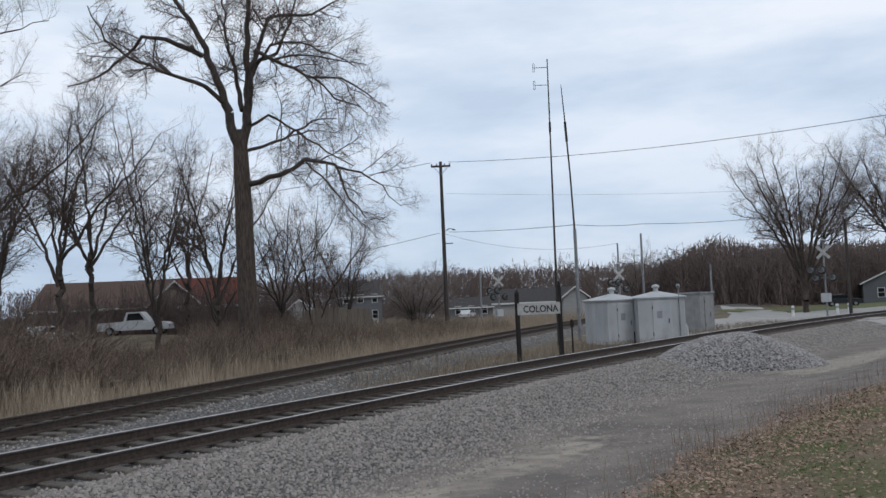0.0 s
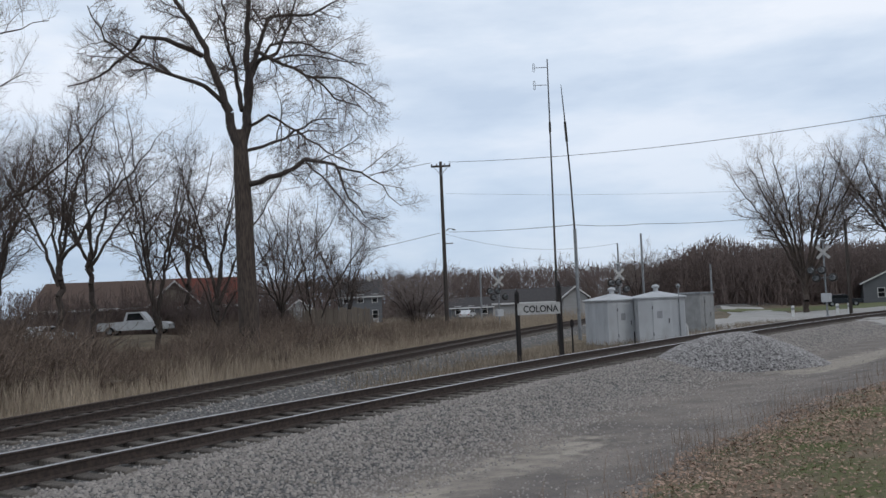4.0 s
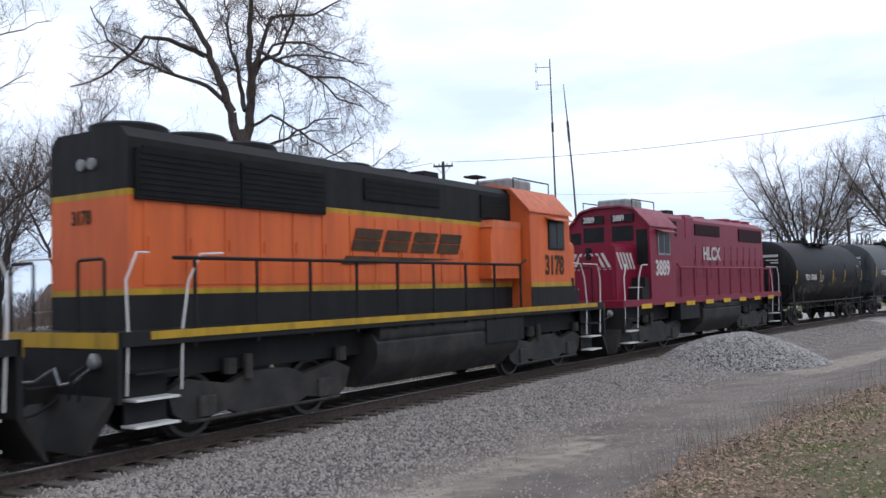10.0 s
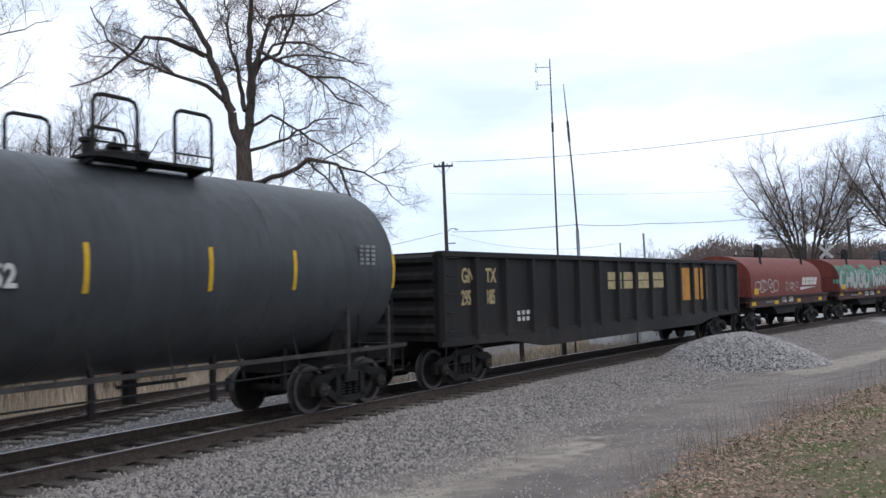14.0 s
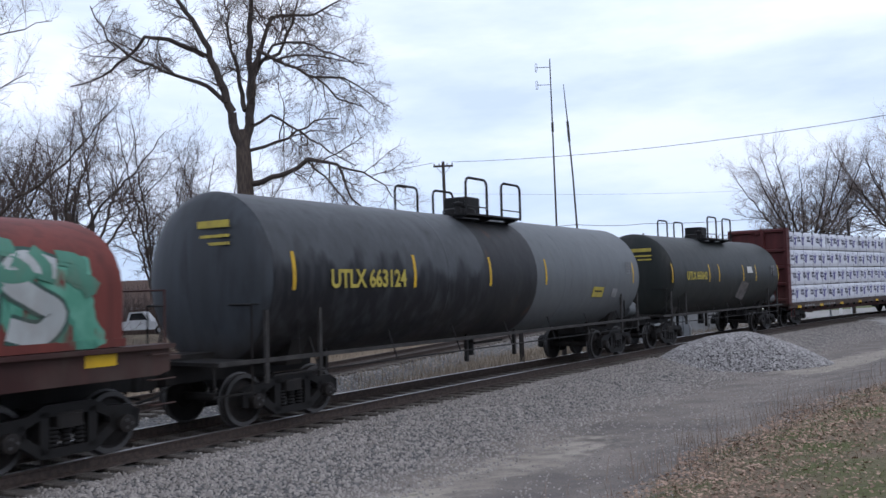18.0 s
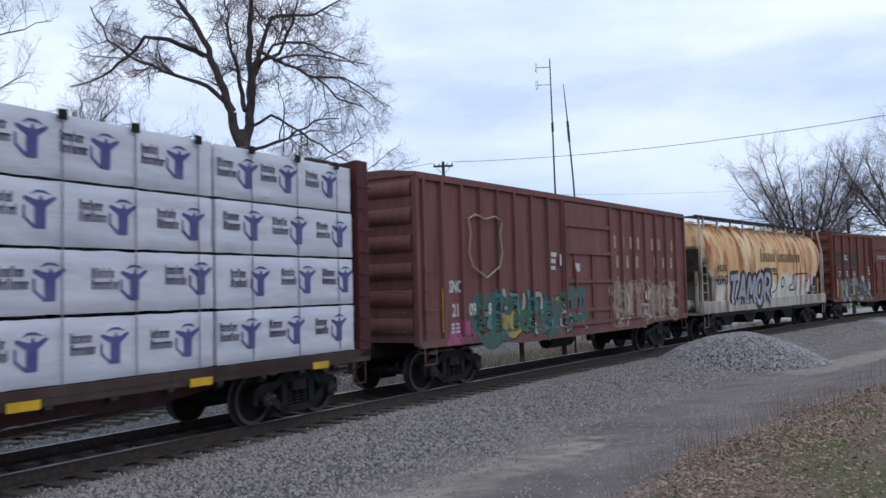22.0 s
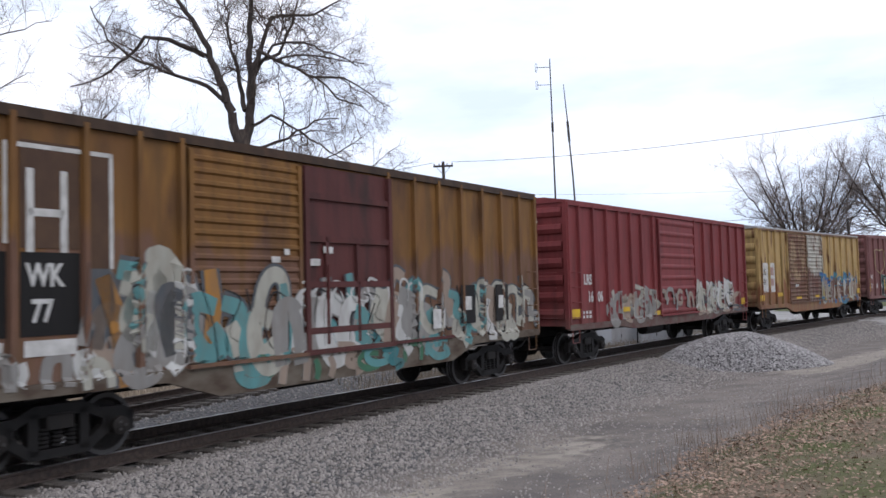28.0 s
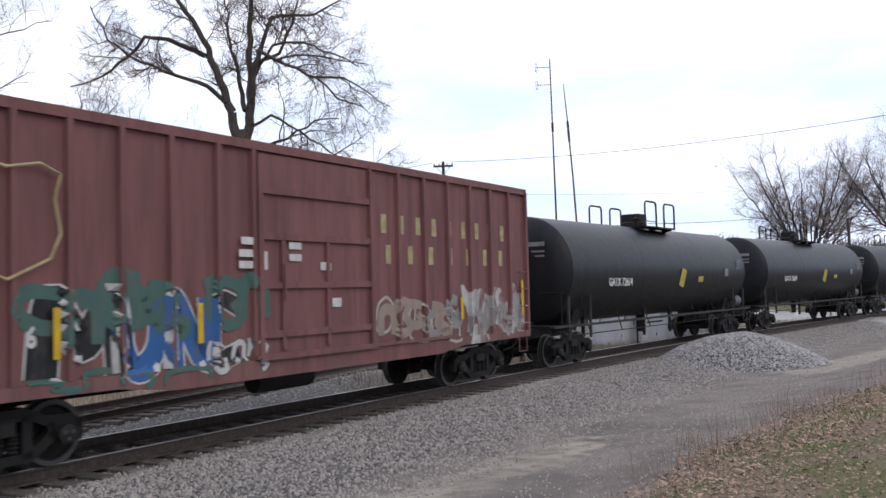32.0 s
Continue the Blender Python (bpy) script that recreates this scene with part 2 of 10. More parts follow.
def soup(name, verts, faces, material, label, kind="stuff", category=""):
    """Very many small pieces as one mesh, from arrays."""
    me = bpy.data.meshes.new(name)
    verts, faces = np.asarray(verts, np.float32), np.asarray(faces, np.int32)
    me.vertices.add(len(verts))
    me.vertices.foreach_set("co", verts.ravel())
    k = faces.shape[1]
    me.loops.add(faces.size)
    me.loops.foreach_set("vertex_index", faces.ravel())
    me.polygons.add(len(faces))
    me.polygons.foreach_set("loop_start", np.arange(0, faces.size, k, dtype=np.int32))
    me.update(calc_edges=True)
    me.materials.append(material)
    return thing(name, label, category, kind=kind, data=me)


FONT = {}


def text_mesh(words, size, material, bold=0.0):
    key = (words, size, material.name, bold)
    if key not in FONT:
        c = bpy.data.curves.new("lettering", "FONT")
        c.body, c.size, c.extrude, c.resolution_u, c.offset = words, size, 0.003, 3, bold
        tmp = bpy.data.objects.new("lettering", c)
        scene.collection.objects.link(tmp)
        bpy.context.view_layer.update()
        me = bpy.data.meshes.new_from_object(tmp.evaluated_get(bpy.context.evaluated_depsgraph_get()))
        me.materials.clear()
        me.materials.append(material)
        bpy.data.objects.remove(tmp)
        FONT[key] = me
    return FONT[key]


# ---- the railway's line ----
def line(start, heading, knots):
    """Points along a track, every half metre: arc length, x, y, heading."""
    s = np.arange(-420, 720.1, 0.5)
    k = np.interp(s, [a for a, _ in knots], [b for _, b in knots])
    turn = np.concatenate([[0], np.cumsum((k[1:] + k[:-1]) / 4)])
    h = heading + turn - np.interp(0, s, turn)
    mid_h = (h[1:] + h[:-1]) / 2
    x, y = (np.concatenate([[0], np.cumsum(fn(mid_h) * 0.5)]) for fn in (np.cos, np.sin))
    return s, x - np.interp(0, s, x) + start[0], y - np.interp(0, s, y) + start[1], h


MAIN = line((0, 21.786), radians(56.43), [(-25, 0), (-20, -0.0079), (0, -0.00298), (12, -0.00353), (24, -0.00364), (40, -0.00834), (60, -0.0083), (80, 0)])
SIDE = line((-0.12, 41.6), radians(70), [(-34, 0), (-30, 0.006), (-26, 0), (10, 0), (30, -0.004), (60, -0.004), (80, 0)])
CANT = 0.0205


def on_track(track, s, lat=0.0, z=0.0, cant=0.0):
    h = np.interp(s, track[0], track[3])
    z, lat = z + cant * (lat + 0.75), lat - cant * z
    return Vector((np.interp(s, track[0], track[1]) - math.sin(h) * lat, np.interp(s, track[0], track[2]) + math.cos(h) * lat, z))


def side_of(track, x, y, lo=-60, hi=160):
    """Arc length and sideways offset (far side positive) of the track's nearest point, for arrays."""
    ok = (track[0] >= lo) & (track[0] <= hi)
    s, tx, ty, th = (a[ok] for a in track)
    x, y = np.asarray(x, float), np.asarray(y, float)
    d = (x[..., None] - tx) ** 2 + (y[..., None] - ty) ** 2
    i = d.argmin(-1)
    lat = -(x - tx[i]) * np.sin(th[i]) + (y - ty[i]) * np.cos(th[i])
    return s[i], np.where(np.abs(lat) < np.sqrt(d.min(-1)) * 0.7, np.sign(lat) * np.sqrt(d.min(-1)), lat)


def rough(x, y, size, seed=0.0):
    return noise.noise(Vector((x / size + seed, y / size, seed)))


# ---- ground: one sheet to the horizon ----
def ground_height(x, y):
    """Height of the land at arrays x, y."""
    s, a = side_of(MAIN, x, y)
    _, b = side_of(SIDE, x, y)
    near = np.interp(-a, [-1.0, 1.75, 3.4, 4.6, 6.5, 7.5, 9.5, 11.5, 40, 200], [-0.24, -0.24, -0.60, -0.66, -0.61, -0.46, -0.1, 0.15, 0.3, 0.0])
    far = np.interp(a, [1.0, 1.8, 3.2, 8, 60, 400], [-0.24, -0.26, -0.55, -0.7, -1.3, -1.6])
    land = np.where(a < 0, near, far)
    bed = np.interp(np.abs(b), [0, 1.5, 2.8], [-0.34, -0.36, -0.75])
    land = np.where((a > 0) & (np.abs(b) < 2.8), np.maximum(land, bed), land)
    return land + 1.5 * np.exp(-(((x + 24) / 9) ** 2 + ((y - 66) / 10) ** 2))


def axis_steps(lo, hi, fine_lo, fine_hi, fine, grow=1.18):
    left, right, st = [fine_lo], [fine_hi], fine
    while right[-1] < hi:
        st *= grow
        right.append(right[-1] + st)
    st = fine
    while left[-1] > lo:
        st *= grow
        left.append(left[-1] - st)
    return np.array(left[::-1][:-1] + list(np.arange(fine_lo, fine_hi, fine)) + right)


gx, gy = axis_steps(-2500, 2500, -22, 45, 0.45), axis_steps(-1500, 3500, 3, 70, 0.45)
XX, YY = np.meshgrid(gx, gy)
ZZ = ground_height(XX, YY)
small = np.array([[rough(x, y, 2.3) * 0.035 + rough(x, y, 0.8, 7) * 0.02 for x in gx] for y in gy])
S_MAIN, A_MAIN = side_of(MAIN, XX, YY)
_, A_SIDE = side_of(SIDE, XX, YY)
ZZ = ZZ + np.where(np.abs(A_MAIN) < 2.4, 0.3, 1.0) * small
ny, nx = XX.shape
gv = np.stack([XX, YY, ZZ], -1).reshape(-1, 3)
gi = np.arange(ny * nx).reshape(ny, nx)
gf = np.stack([gi[:-1, :-1], gi[:-1, 1:], gi[1:, 1:], gi[1:, :-1]], -1).reshape(-1, 4)
ground = soup("ground", gv, gf, M_GROUND, "flat land beside a railway, dead grass, gravel and packed dirt", "structure", "ground")


def lay(name, weight):
    a = ground.data.attributes.new(name, "FLOAT", "POINT")
    a.data.foreach_set("value", np.clip(weight, 0, 1).astype(np.float32).ravel())


def bank_edge(x, y):
    """Distance beyond the edge of the leaf-strewn bank: negative on the bank, positive on the dirt."""
    edge = np.interp(np.asarray(x, float), [-6, 1.8, 3.7, 5.8, 8.9, 16, 40], [2.0, 9.6, 12.9, 15.0, 18.0, 24.0, 42.0])
    return (np.asarray(y, float) - edge) * 0.75


step_up = lambda d, w: np.clip(d / w + 0.5, 0, 1)
lay("gravel", np.maximum(step_up(A_MAIN + 3.75, 1.3) * step_up(3.4 - A_MAIN, 1.0), step_up(2.6 - np.abs(A_SIDE), 1.0) * (A_MAIN > 0)))
lay("dirt", step_up(-A_MAIN - 3.0, 1.0))
def near_line(pts, half):
    """1 along a line on the ground, falling to 0 beyond its half width."""
    best = np.full(np.shape(XX), 1e9)
    for (ax, ay), (bx, by) in zip(pts[:-1], pts[1:]):
        t = np.clip(((XX - ax) * (bx - ax) + (YY - ay) * (by - ay)) / ((bx - ax) ** 2 + (by - ay) ** 2), 0, 1)
        best = np.minimum(best, np.hypot(XX - ax - t * (bx - ax), YY - ay - t * (by - ay)))
    return np.clip(1.25 - best / half, 0, 1)


lay("pale_track", np.maximum(near_line([(-1.0, 11.4), (0.9, 14.0), (2.4, 15.9)], 1.0) * 0.62, near_line([(10.9, 26.6), (13.0, 28.8), (16.0, 31.6), (23.0, 39.0)], 1.5)))
lay("lawn", step_up(-bank_edge(XX, YY), 1.3))
ground.data.polygons.foreach_set("use_smooth", np.ones(len(gf), bool))


def height(x, y):
    """The ground's height at one place, read from the sheet."""
    i = int(np.clip(np.searchsorted(gx, x) - 1, 0, nx - 2))
    j = int(np.clip(np.searchsorted(gy, y) - 1, 0, ny - 2))
    u, w = (x - gx[i]) / (gx[i + 1] - gx[i]), (y - gy[j]) / (gy[j + 1] - gy[j])
    return float((ZZ[j, i] * (1 - u) + ZZ[j, i + 1] * u) * (1 - w) + (ZZ[j + 1, i] * (1 - u) + ZZ[j + 1, i + 1] * u) * w)


def heights(x, y):
    i = np.clip(np.searchsorted(gx, x) - 1, 0, nx - 2)
    j = np.clip(np.searchsorted(gy, y) - 1, 0, ny - 2)
    u, w = (x - gx[i]) / (gx[i + 1] - gx[i]), (y - gy[j]) / (gy[j + 1] - gy[j])
    return (ZZ[j, i] * (1 - u) + ZZ[j, i + 1] * u) * (1 - w) + (ZZ[j + 1, i] * (1 - u) + ZZ[j + 1, i + 1] * u) * w


# ---- tracks: two rails on ties ----
RAIL = [(-0.075, -0.185), (0.075, -0.185), (0.07, -0.165), (0.012, -0.145), (0.012, -0.045), (0.036, -0.035), (0.036, -0.006),
        (0.028, 0.0), (-0.028, 0.0), (-0.036, -0.006), (-0.036, -0.035), (-0.012, -0.045), (-0.012, -0.145), (-0.07, -0.165)]


def lay_track(name, track, lo, hi, cant, drop, head, label):
    t = thing(name, label, "railway track", kind="structure")
    for lat in (-0.7525, 0.7525):
        s_list = np.arange(lo, hi + 0.1, 1.0)
        v, f, mi = [], [], []
        for s in s_list:
            v += [on_track(track, s, lat + a, b, cant) - Vector((0, 0, drop)) for a, b in RAIL]
        n = len(RAIL)
        for i in range(len(s_list) - 1):
            for k in range(n):
                f.append((i * n + k, i * n + (k + 1) % n, (i + 1) * n + (k + 1) % n, (i + 1) * n + k))
                mi.append(1 if k in (6, 7, 8) else 0)
        sh = Shape()
        sh.v, sh.f, sh.m = [tuple(p) for p in v], f, mi
        part("rail", sh, [M_RAIL, head], t)
    return t


def lay_ties(t, track, lo, hi, cant, drop, rng):
    shapes = []
    for _ in range(4):
        w, h = 0.115 + rng.uniform(-0.01, 0.01), 0.17
        shapes.append(Shape().box(-w, w, -1.3, 1.3, -h, 0, c=0.015).mesh("tie", M_TIE))
    for s in np.arange(lo, hi, 0.53):
        p = on_track(track, s, rng.uniform(-0.06, 0.06), -0.186, cant) - Vector((0, 0, drop))
        turn = math.degrees(np.interp(s, track[0], track[3])) + rng.uniform(-1.5, 1.5)
        part("tie", rng.choice(shapes), None, t, m=pose(*p, math.degrees(cant), 0, turn))


main_track = lay_track("main_track", MAIN, -60, 130, CANT, 0.0, M_RAILTOP, "steel rails with bright worn heads on wooden ties in grey ballast")
side_track = lay_track("side_track", SIDE, -60, 60, 0.0, 0.1, M_RAIL, "rusty little-used steel rails on old wooden ties")
rng = random.Random(4)
lay_ties(main_track, MAIN, -22, 62, CANT, 0.0, rng)
lay_ties(side_track, SIDE, -36, 30, 0.0, 0.1, rng)


# ---- wood: trunks, limbs and twigs as tapered pieces ----
class Wood:
    """Tapered straight pieces, gathered by thickness."""

    def __init__(self, seed):
        self.r = random.Random(seed)
        self.thick, self.thin = [], []

    def piece(self, p, q, a, b):
        (self.thick if a > 0.028 else self.thin).append((p, q, a, b))

    def limb(self, path, a, b, twigs=3, spread=1.0, droop=0.0, share=1.0, bare=0.25, twig_len=1.0, thick=1.0):
        """A limb along path from radius a to b, with branches along it; twigs: how many more generations grow."""
        r = self.r
        pts = [path[0]]
        for p, q in zip(path, path[1:]):
            d = q - p
            n = max(1, int(d.length / (0.55 if a > 0.05 else 0.4)))
            for i in range(1, n + 1):
                j = Vector((r.gauss(0, 1), r.gauss(0, 1), r.gauss(0, 0.7))) * d.length / n * (0.10 if twigs > 1 else 0.2)
                pts.append(p + d * (i / n) + (j if i < n else Vector((0, 0, 0))))
        m = len(pts) - 1
        rad = [a + (b - a) * (i / m) ** 0.8 for i in range(m + 1)]
        for i in range(m):
            self.piece(pts[i], pts[i + 1], rad[i], rad[i + 1])
        if twigs <= 0:
            return
        total = sum((pts[i + 1] - pts[i]).length for i in range(m))
        gap = {3: 0.75, 2: 0.36, 1: 0.15}.get(twigs, 0.75) / (share if twigs < 3 else 0.6 + 0.4 * share)
        at = total * bare
        walked, i = 0.0, 0
        while at < total:
            while i < m - 1 and walked + (pts[i + 1] - pts[i]).length < at:
                walked += (pts[i + 1] - pts[i]).length
                i += 1
            d = (pts[i + 1] - pts[i]).normalized()
            p = pts[i] + d * min(at - walked, (pts[i + 1] - pts[i]).length)
            side = d.cross(Vector((r.gauss(0, 1), r.gauss(0, 1), r.gauss(0, 1)))).normalized()
            way = (d * r.uniform(0.35, 0.9) + side * r.uniform(0.65, 1.25) * spread + Vector((0, 0, r.uniform(0.0, 0.45) - droop))).normalized()
            left = 1 - at / total
            length = {3: r.uniform(1.6, 3.4), 2: r.uniform(0.8, 1.9), 1: r.uniform(0.3, 0.95)}.get(twigs, 2.0) * (0.45 + 0.75 * left) * twig_len
            bend = Vector((r.gauss(0, 0.4), r.gauss(0, 0.4), r.uniform(-0.15, 0.5) - droop * 0.6))
            mid_p = p + way * length * 0.5
            ra = min(rad[i] * 0.55, {3: 0.042, 2: 0.021, 1: 0.0175}.get(twigs, 0.07) * thick)
            self.limb([p, mid_p, mid_p + (way + bend).normalized() * length * 0.5], ra, ra * 0.55, twigs - 1, spread, droop, share, 0.2, twig_len, thick)
            at += gap * r.uniform(0.5, 1.5)

    def arrays(self, pieces, n):
        p = np.array([[*a, *b] for a, b, _, _ in pieces], float)
        rr = np.array([[c, d] for _, _, c, d in pieces])
        d = p[:, 3:] - p[:, :3]
        d /= np.linalg.norm(d, axis=1, keepdims=True) + 1e-9
        ref = np.where(np.abs(d[:, 2:3]) > 0.9, [[1.0, 0, 0]], [[0, 0, 1.0]])
        u = np.cross(d, ref)
        u /= np.linalg.norm(u, axis=1, keepdims=True) + 1e-9
        w = np.cross(d, u)
        t = np.arange(n) * 2 * np.pi / n
        ring = u[:, None, :] * np.cos(t)[None, :, None] + w[:, None, :] * np.sin(t)[None, :, None]
        a = p[:, None, :3] + ring * rr[:, 0, None, None]
        b = p[:, None, 3:] + ring * rr[:, 1, None, None]
        v = np.concatenate([a, b], 1).reshape(-1, 3)
        k = np.arange(n)
        f = np.stack([k, (k + 1) % n, n + (k + 1) % n, n + k], -1)
        f = (f[None] + (np.arange(len(p)) * 2 * n)[:, None, None]).reshape(-1, 4)
        return v, f

    def mesh(self, which, name, material, n):
        v, f = self.arrays(which, n)
        me = bpy.data.meshes.new(name)
        me.vertices.add(len(v))
        me.vertices.foreach_set("co", v.astype(np.float32).ravel())
        me.loops.add(f.size)
        me.loops.foreach_set("vertex_index", f.astype(np.int32).ravel())
        me.polygons.add(len(f))
        me.polygons.foreach_set("loop_start", np.arange(0, f.size, 4, dtype=np.int32))
        me.update(calc_edges=True)
        me.materials.append(material)
        if n > 4:
            me.polygons.foreach_set("use_smooth", np.ones(len(f), bool))
        return me


def rise(x, z, dy=0.0):
    return Vector((x, dy, z))


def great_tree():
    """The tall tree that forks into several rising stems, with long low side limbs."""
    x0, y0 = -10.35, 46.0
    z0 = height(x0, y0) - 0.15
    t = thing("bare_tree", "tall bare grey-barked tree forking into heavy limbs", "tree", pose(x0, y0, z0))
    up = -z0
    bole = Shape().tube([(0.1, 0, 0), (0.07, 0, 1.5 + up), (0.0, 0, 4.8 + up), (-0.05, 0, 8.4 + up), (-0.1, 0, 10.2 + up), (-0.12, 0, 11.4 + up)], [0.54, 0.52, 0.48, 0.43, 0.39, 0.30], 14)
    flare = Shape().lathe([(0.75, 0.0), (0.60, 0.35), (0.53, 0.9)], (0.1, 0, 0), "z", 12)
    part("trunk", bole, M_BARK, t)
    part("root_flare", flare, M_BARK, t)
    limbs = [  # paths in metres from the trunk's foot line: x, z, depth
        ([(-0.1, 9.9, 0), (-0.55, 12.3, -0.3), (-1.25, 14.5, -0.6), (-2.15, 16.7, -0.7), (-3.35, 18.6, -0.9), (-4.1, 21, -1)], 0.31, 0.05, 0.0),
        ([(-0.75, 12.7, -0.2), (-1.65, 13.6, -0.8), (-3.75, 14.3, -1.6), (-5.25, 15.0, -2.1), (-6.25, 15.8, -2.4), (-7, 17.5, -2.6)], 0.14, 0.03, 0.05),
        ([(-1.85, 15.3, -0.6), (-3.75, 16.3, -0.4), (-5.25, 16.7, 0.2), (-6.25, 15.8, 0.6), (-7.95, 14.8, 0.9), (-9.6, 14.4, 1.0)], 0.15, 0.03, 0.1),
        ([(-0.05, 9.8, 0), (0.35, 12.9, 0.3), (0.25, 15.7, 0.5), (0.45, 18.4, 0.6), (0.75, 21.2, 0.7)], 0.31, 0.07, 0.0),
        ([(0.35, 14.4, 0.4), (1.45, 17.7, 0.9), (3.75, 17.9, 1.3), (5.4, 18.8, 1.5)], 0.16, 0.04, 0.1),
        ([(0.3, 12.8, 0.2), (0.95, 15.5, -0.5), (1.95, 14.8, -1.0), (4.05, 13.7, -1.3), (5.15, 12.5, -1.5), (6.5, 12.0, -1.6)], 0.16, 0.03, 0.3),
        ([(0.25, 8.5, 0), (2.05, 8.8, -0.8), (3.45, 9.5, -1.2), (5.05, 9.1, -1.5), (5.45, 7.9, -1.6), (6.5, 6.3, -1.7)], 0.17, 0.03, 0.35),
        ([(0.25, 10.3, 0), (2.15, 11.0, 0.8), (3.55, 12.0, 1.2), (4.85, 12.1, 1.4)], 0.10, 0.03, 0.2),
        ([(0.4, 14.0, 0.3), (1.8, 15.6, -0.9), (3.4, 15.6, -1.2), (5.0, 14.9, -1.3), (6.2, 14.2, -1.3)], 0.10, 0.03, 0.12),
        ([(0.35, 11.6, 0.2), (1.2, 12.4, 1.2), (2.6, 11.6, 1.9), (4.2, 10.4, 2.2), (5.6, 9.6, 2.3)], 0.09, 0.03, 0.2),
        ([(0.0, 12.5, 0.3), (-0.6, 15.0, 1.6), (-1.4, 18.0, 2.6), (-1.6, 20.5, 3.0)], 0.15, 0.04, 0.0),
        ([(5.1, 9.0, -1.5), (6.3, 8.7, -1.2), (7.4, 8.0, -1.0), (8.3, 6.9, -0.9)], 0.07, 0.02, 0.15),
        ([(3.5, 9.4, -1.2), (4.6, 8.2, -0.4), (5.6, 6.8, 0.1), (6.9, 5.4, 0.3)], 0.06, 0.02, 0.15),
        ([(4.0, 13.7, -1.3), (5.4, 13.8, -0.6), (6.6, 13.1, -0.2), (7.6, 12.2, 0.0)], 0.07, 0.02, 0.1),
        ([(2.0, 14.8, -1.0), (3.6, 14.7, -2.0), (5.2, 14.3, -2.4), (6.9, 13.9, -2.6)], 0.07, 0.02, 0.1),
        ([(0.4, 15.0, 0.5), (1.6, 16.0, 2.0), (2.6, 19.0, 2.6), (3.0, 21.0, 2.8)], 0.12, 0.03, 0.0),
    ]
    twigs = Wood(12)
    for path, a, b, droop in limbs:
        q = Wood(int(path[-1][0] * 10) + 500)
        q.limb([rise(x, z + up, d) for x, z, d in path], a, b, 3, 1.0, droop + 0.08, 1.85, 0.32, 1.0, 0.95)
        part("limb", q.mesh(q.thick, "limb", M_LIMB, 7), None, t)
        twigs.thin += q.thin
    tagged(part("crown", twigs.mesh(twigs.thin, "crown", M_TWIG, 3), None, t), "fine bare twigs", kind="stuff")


def bare_tree(x, y, tall, wide, stems, seed, label, bark=None, twig=None, fork=0.18, share=0.8, group="bare trees by the line", low=0.3):
    z0 = height(x, y) - 0.1
    t = thing("bare_tree", label, "tree", pose(x, y, z0), group)
    w = Wood(seed)
    r = random.Random(seed * 3 + 1)
    base = tall * fork
    r0 = tall * (0.0105 if y < 80 else 0.015)
    w.limb([rise(0, 0), rise(r.gauss(0, 0.1), base)], r0, r0 * 0.85, 0)
    for i in range(stems):
        t0 = 2 * math.pi * (i + r.uniform(-0.3, 0.3)) / stems
        lean = wide * r.uniform(0.35, 1.0)
        dx, dy = math.cos(t0) * lean, math.sin(t0) * lean
        h = tall * r.uniform(0.8, 1.0) * (1 - 0.22 * lean / wide)
        s0 = base * r.uniform(0.7, 1.0)
        w.limb([rise(0, s0), Vector((dx * 0.35, dy * 0.35, s0 + (h - s0) * 0.42)), Vector((dx * 0.75, dy * 0.75, s0 + (h - s0) * 0.75)), Vector((dx, dy, h))],
               r0 * 0.6, 0.02, 3, 0.9, 0.0, share, low, (tall / 12) ** 0.6, 1.0 if y < 75 else y / 44)
    part("trunk", w.mesh(w.thick, "trunk", bark or M_LIMB, 6), None, t)
    tagged(part("crown", w.mesh(w.thin, "crown", twig or M_TWIG, 3), None, t), "fine bare twigs", kind="stuff")
    return t


def side_limbs():
    """The tree at the edge of the brush whose limbs reach in over the weeds."""
    x0, y0 = -21.5, 36.0
    z0 = height(x0, y0)
    t = thing("bare_tree", "bare tree whose long limbs reach over the brush", "tree", pose(x0, y0, z0), "bare trees by the line")
    w = Wood(31)
    w.limb([rise(0, 0), rise(0.3, 5.0)], 0.3, 0.24, 0)
    for path in ([(0.3, 5.0), (3.0, 7.0), (6.0, 9.2), (8.2, 11.6)], [(0.2, 5), (0.8, 8.5), (2.2, 11.8), (4.4, 13.0)], [(0.2, 5), (0.6, 10), (2.4, 14.4), (5.5, 15.2)], [(0.2, 4.6), (-2, 8), (-3, 12)]):
        w.limb([rise(a, b) for a, b in path], 0.11, 0.02, 3, 0.9, 0.05, 1.9, 0.3, 0.95)
    part("trunk", w.mesh(w.thick, "trunk", M_BARK, 7), None, t)
    tagged(part("crown", w.mesh(w.thin, "crown", M_TWIG, 3), None, t), "fine bare twigs", kind="stuff")


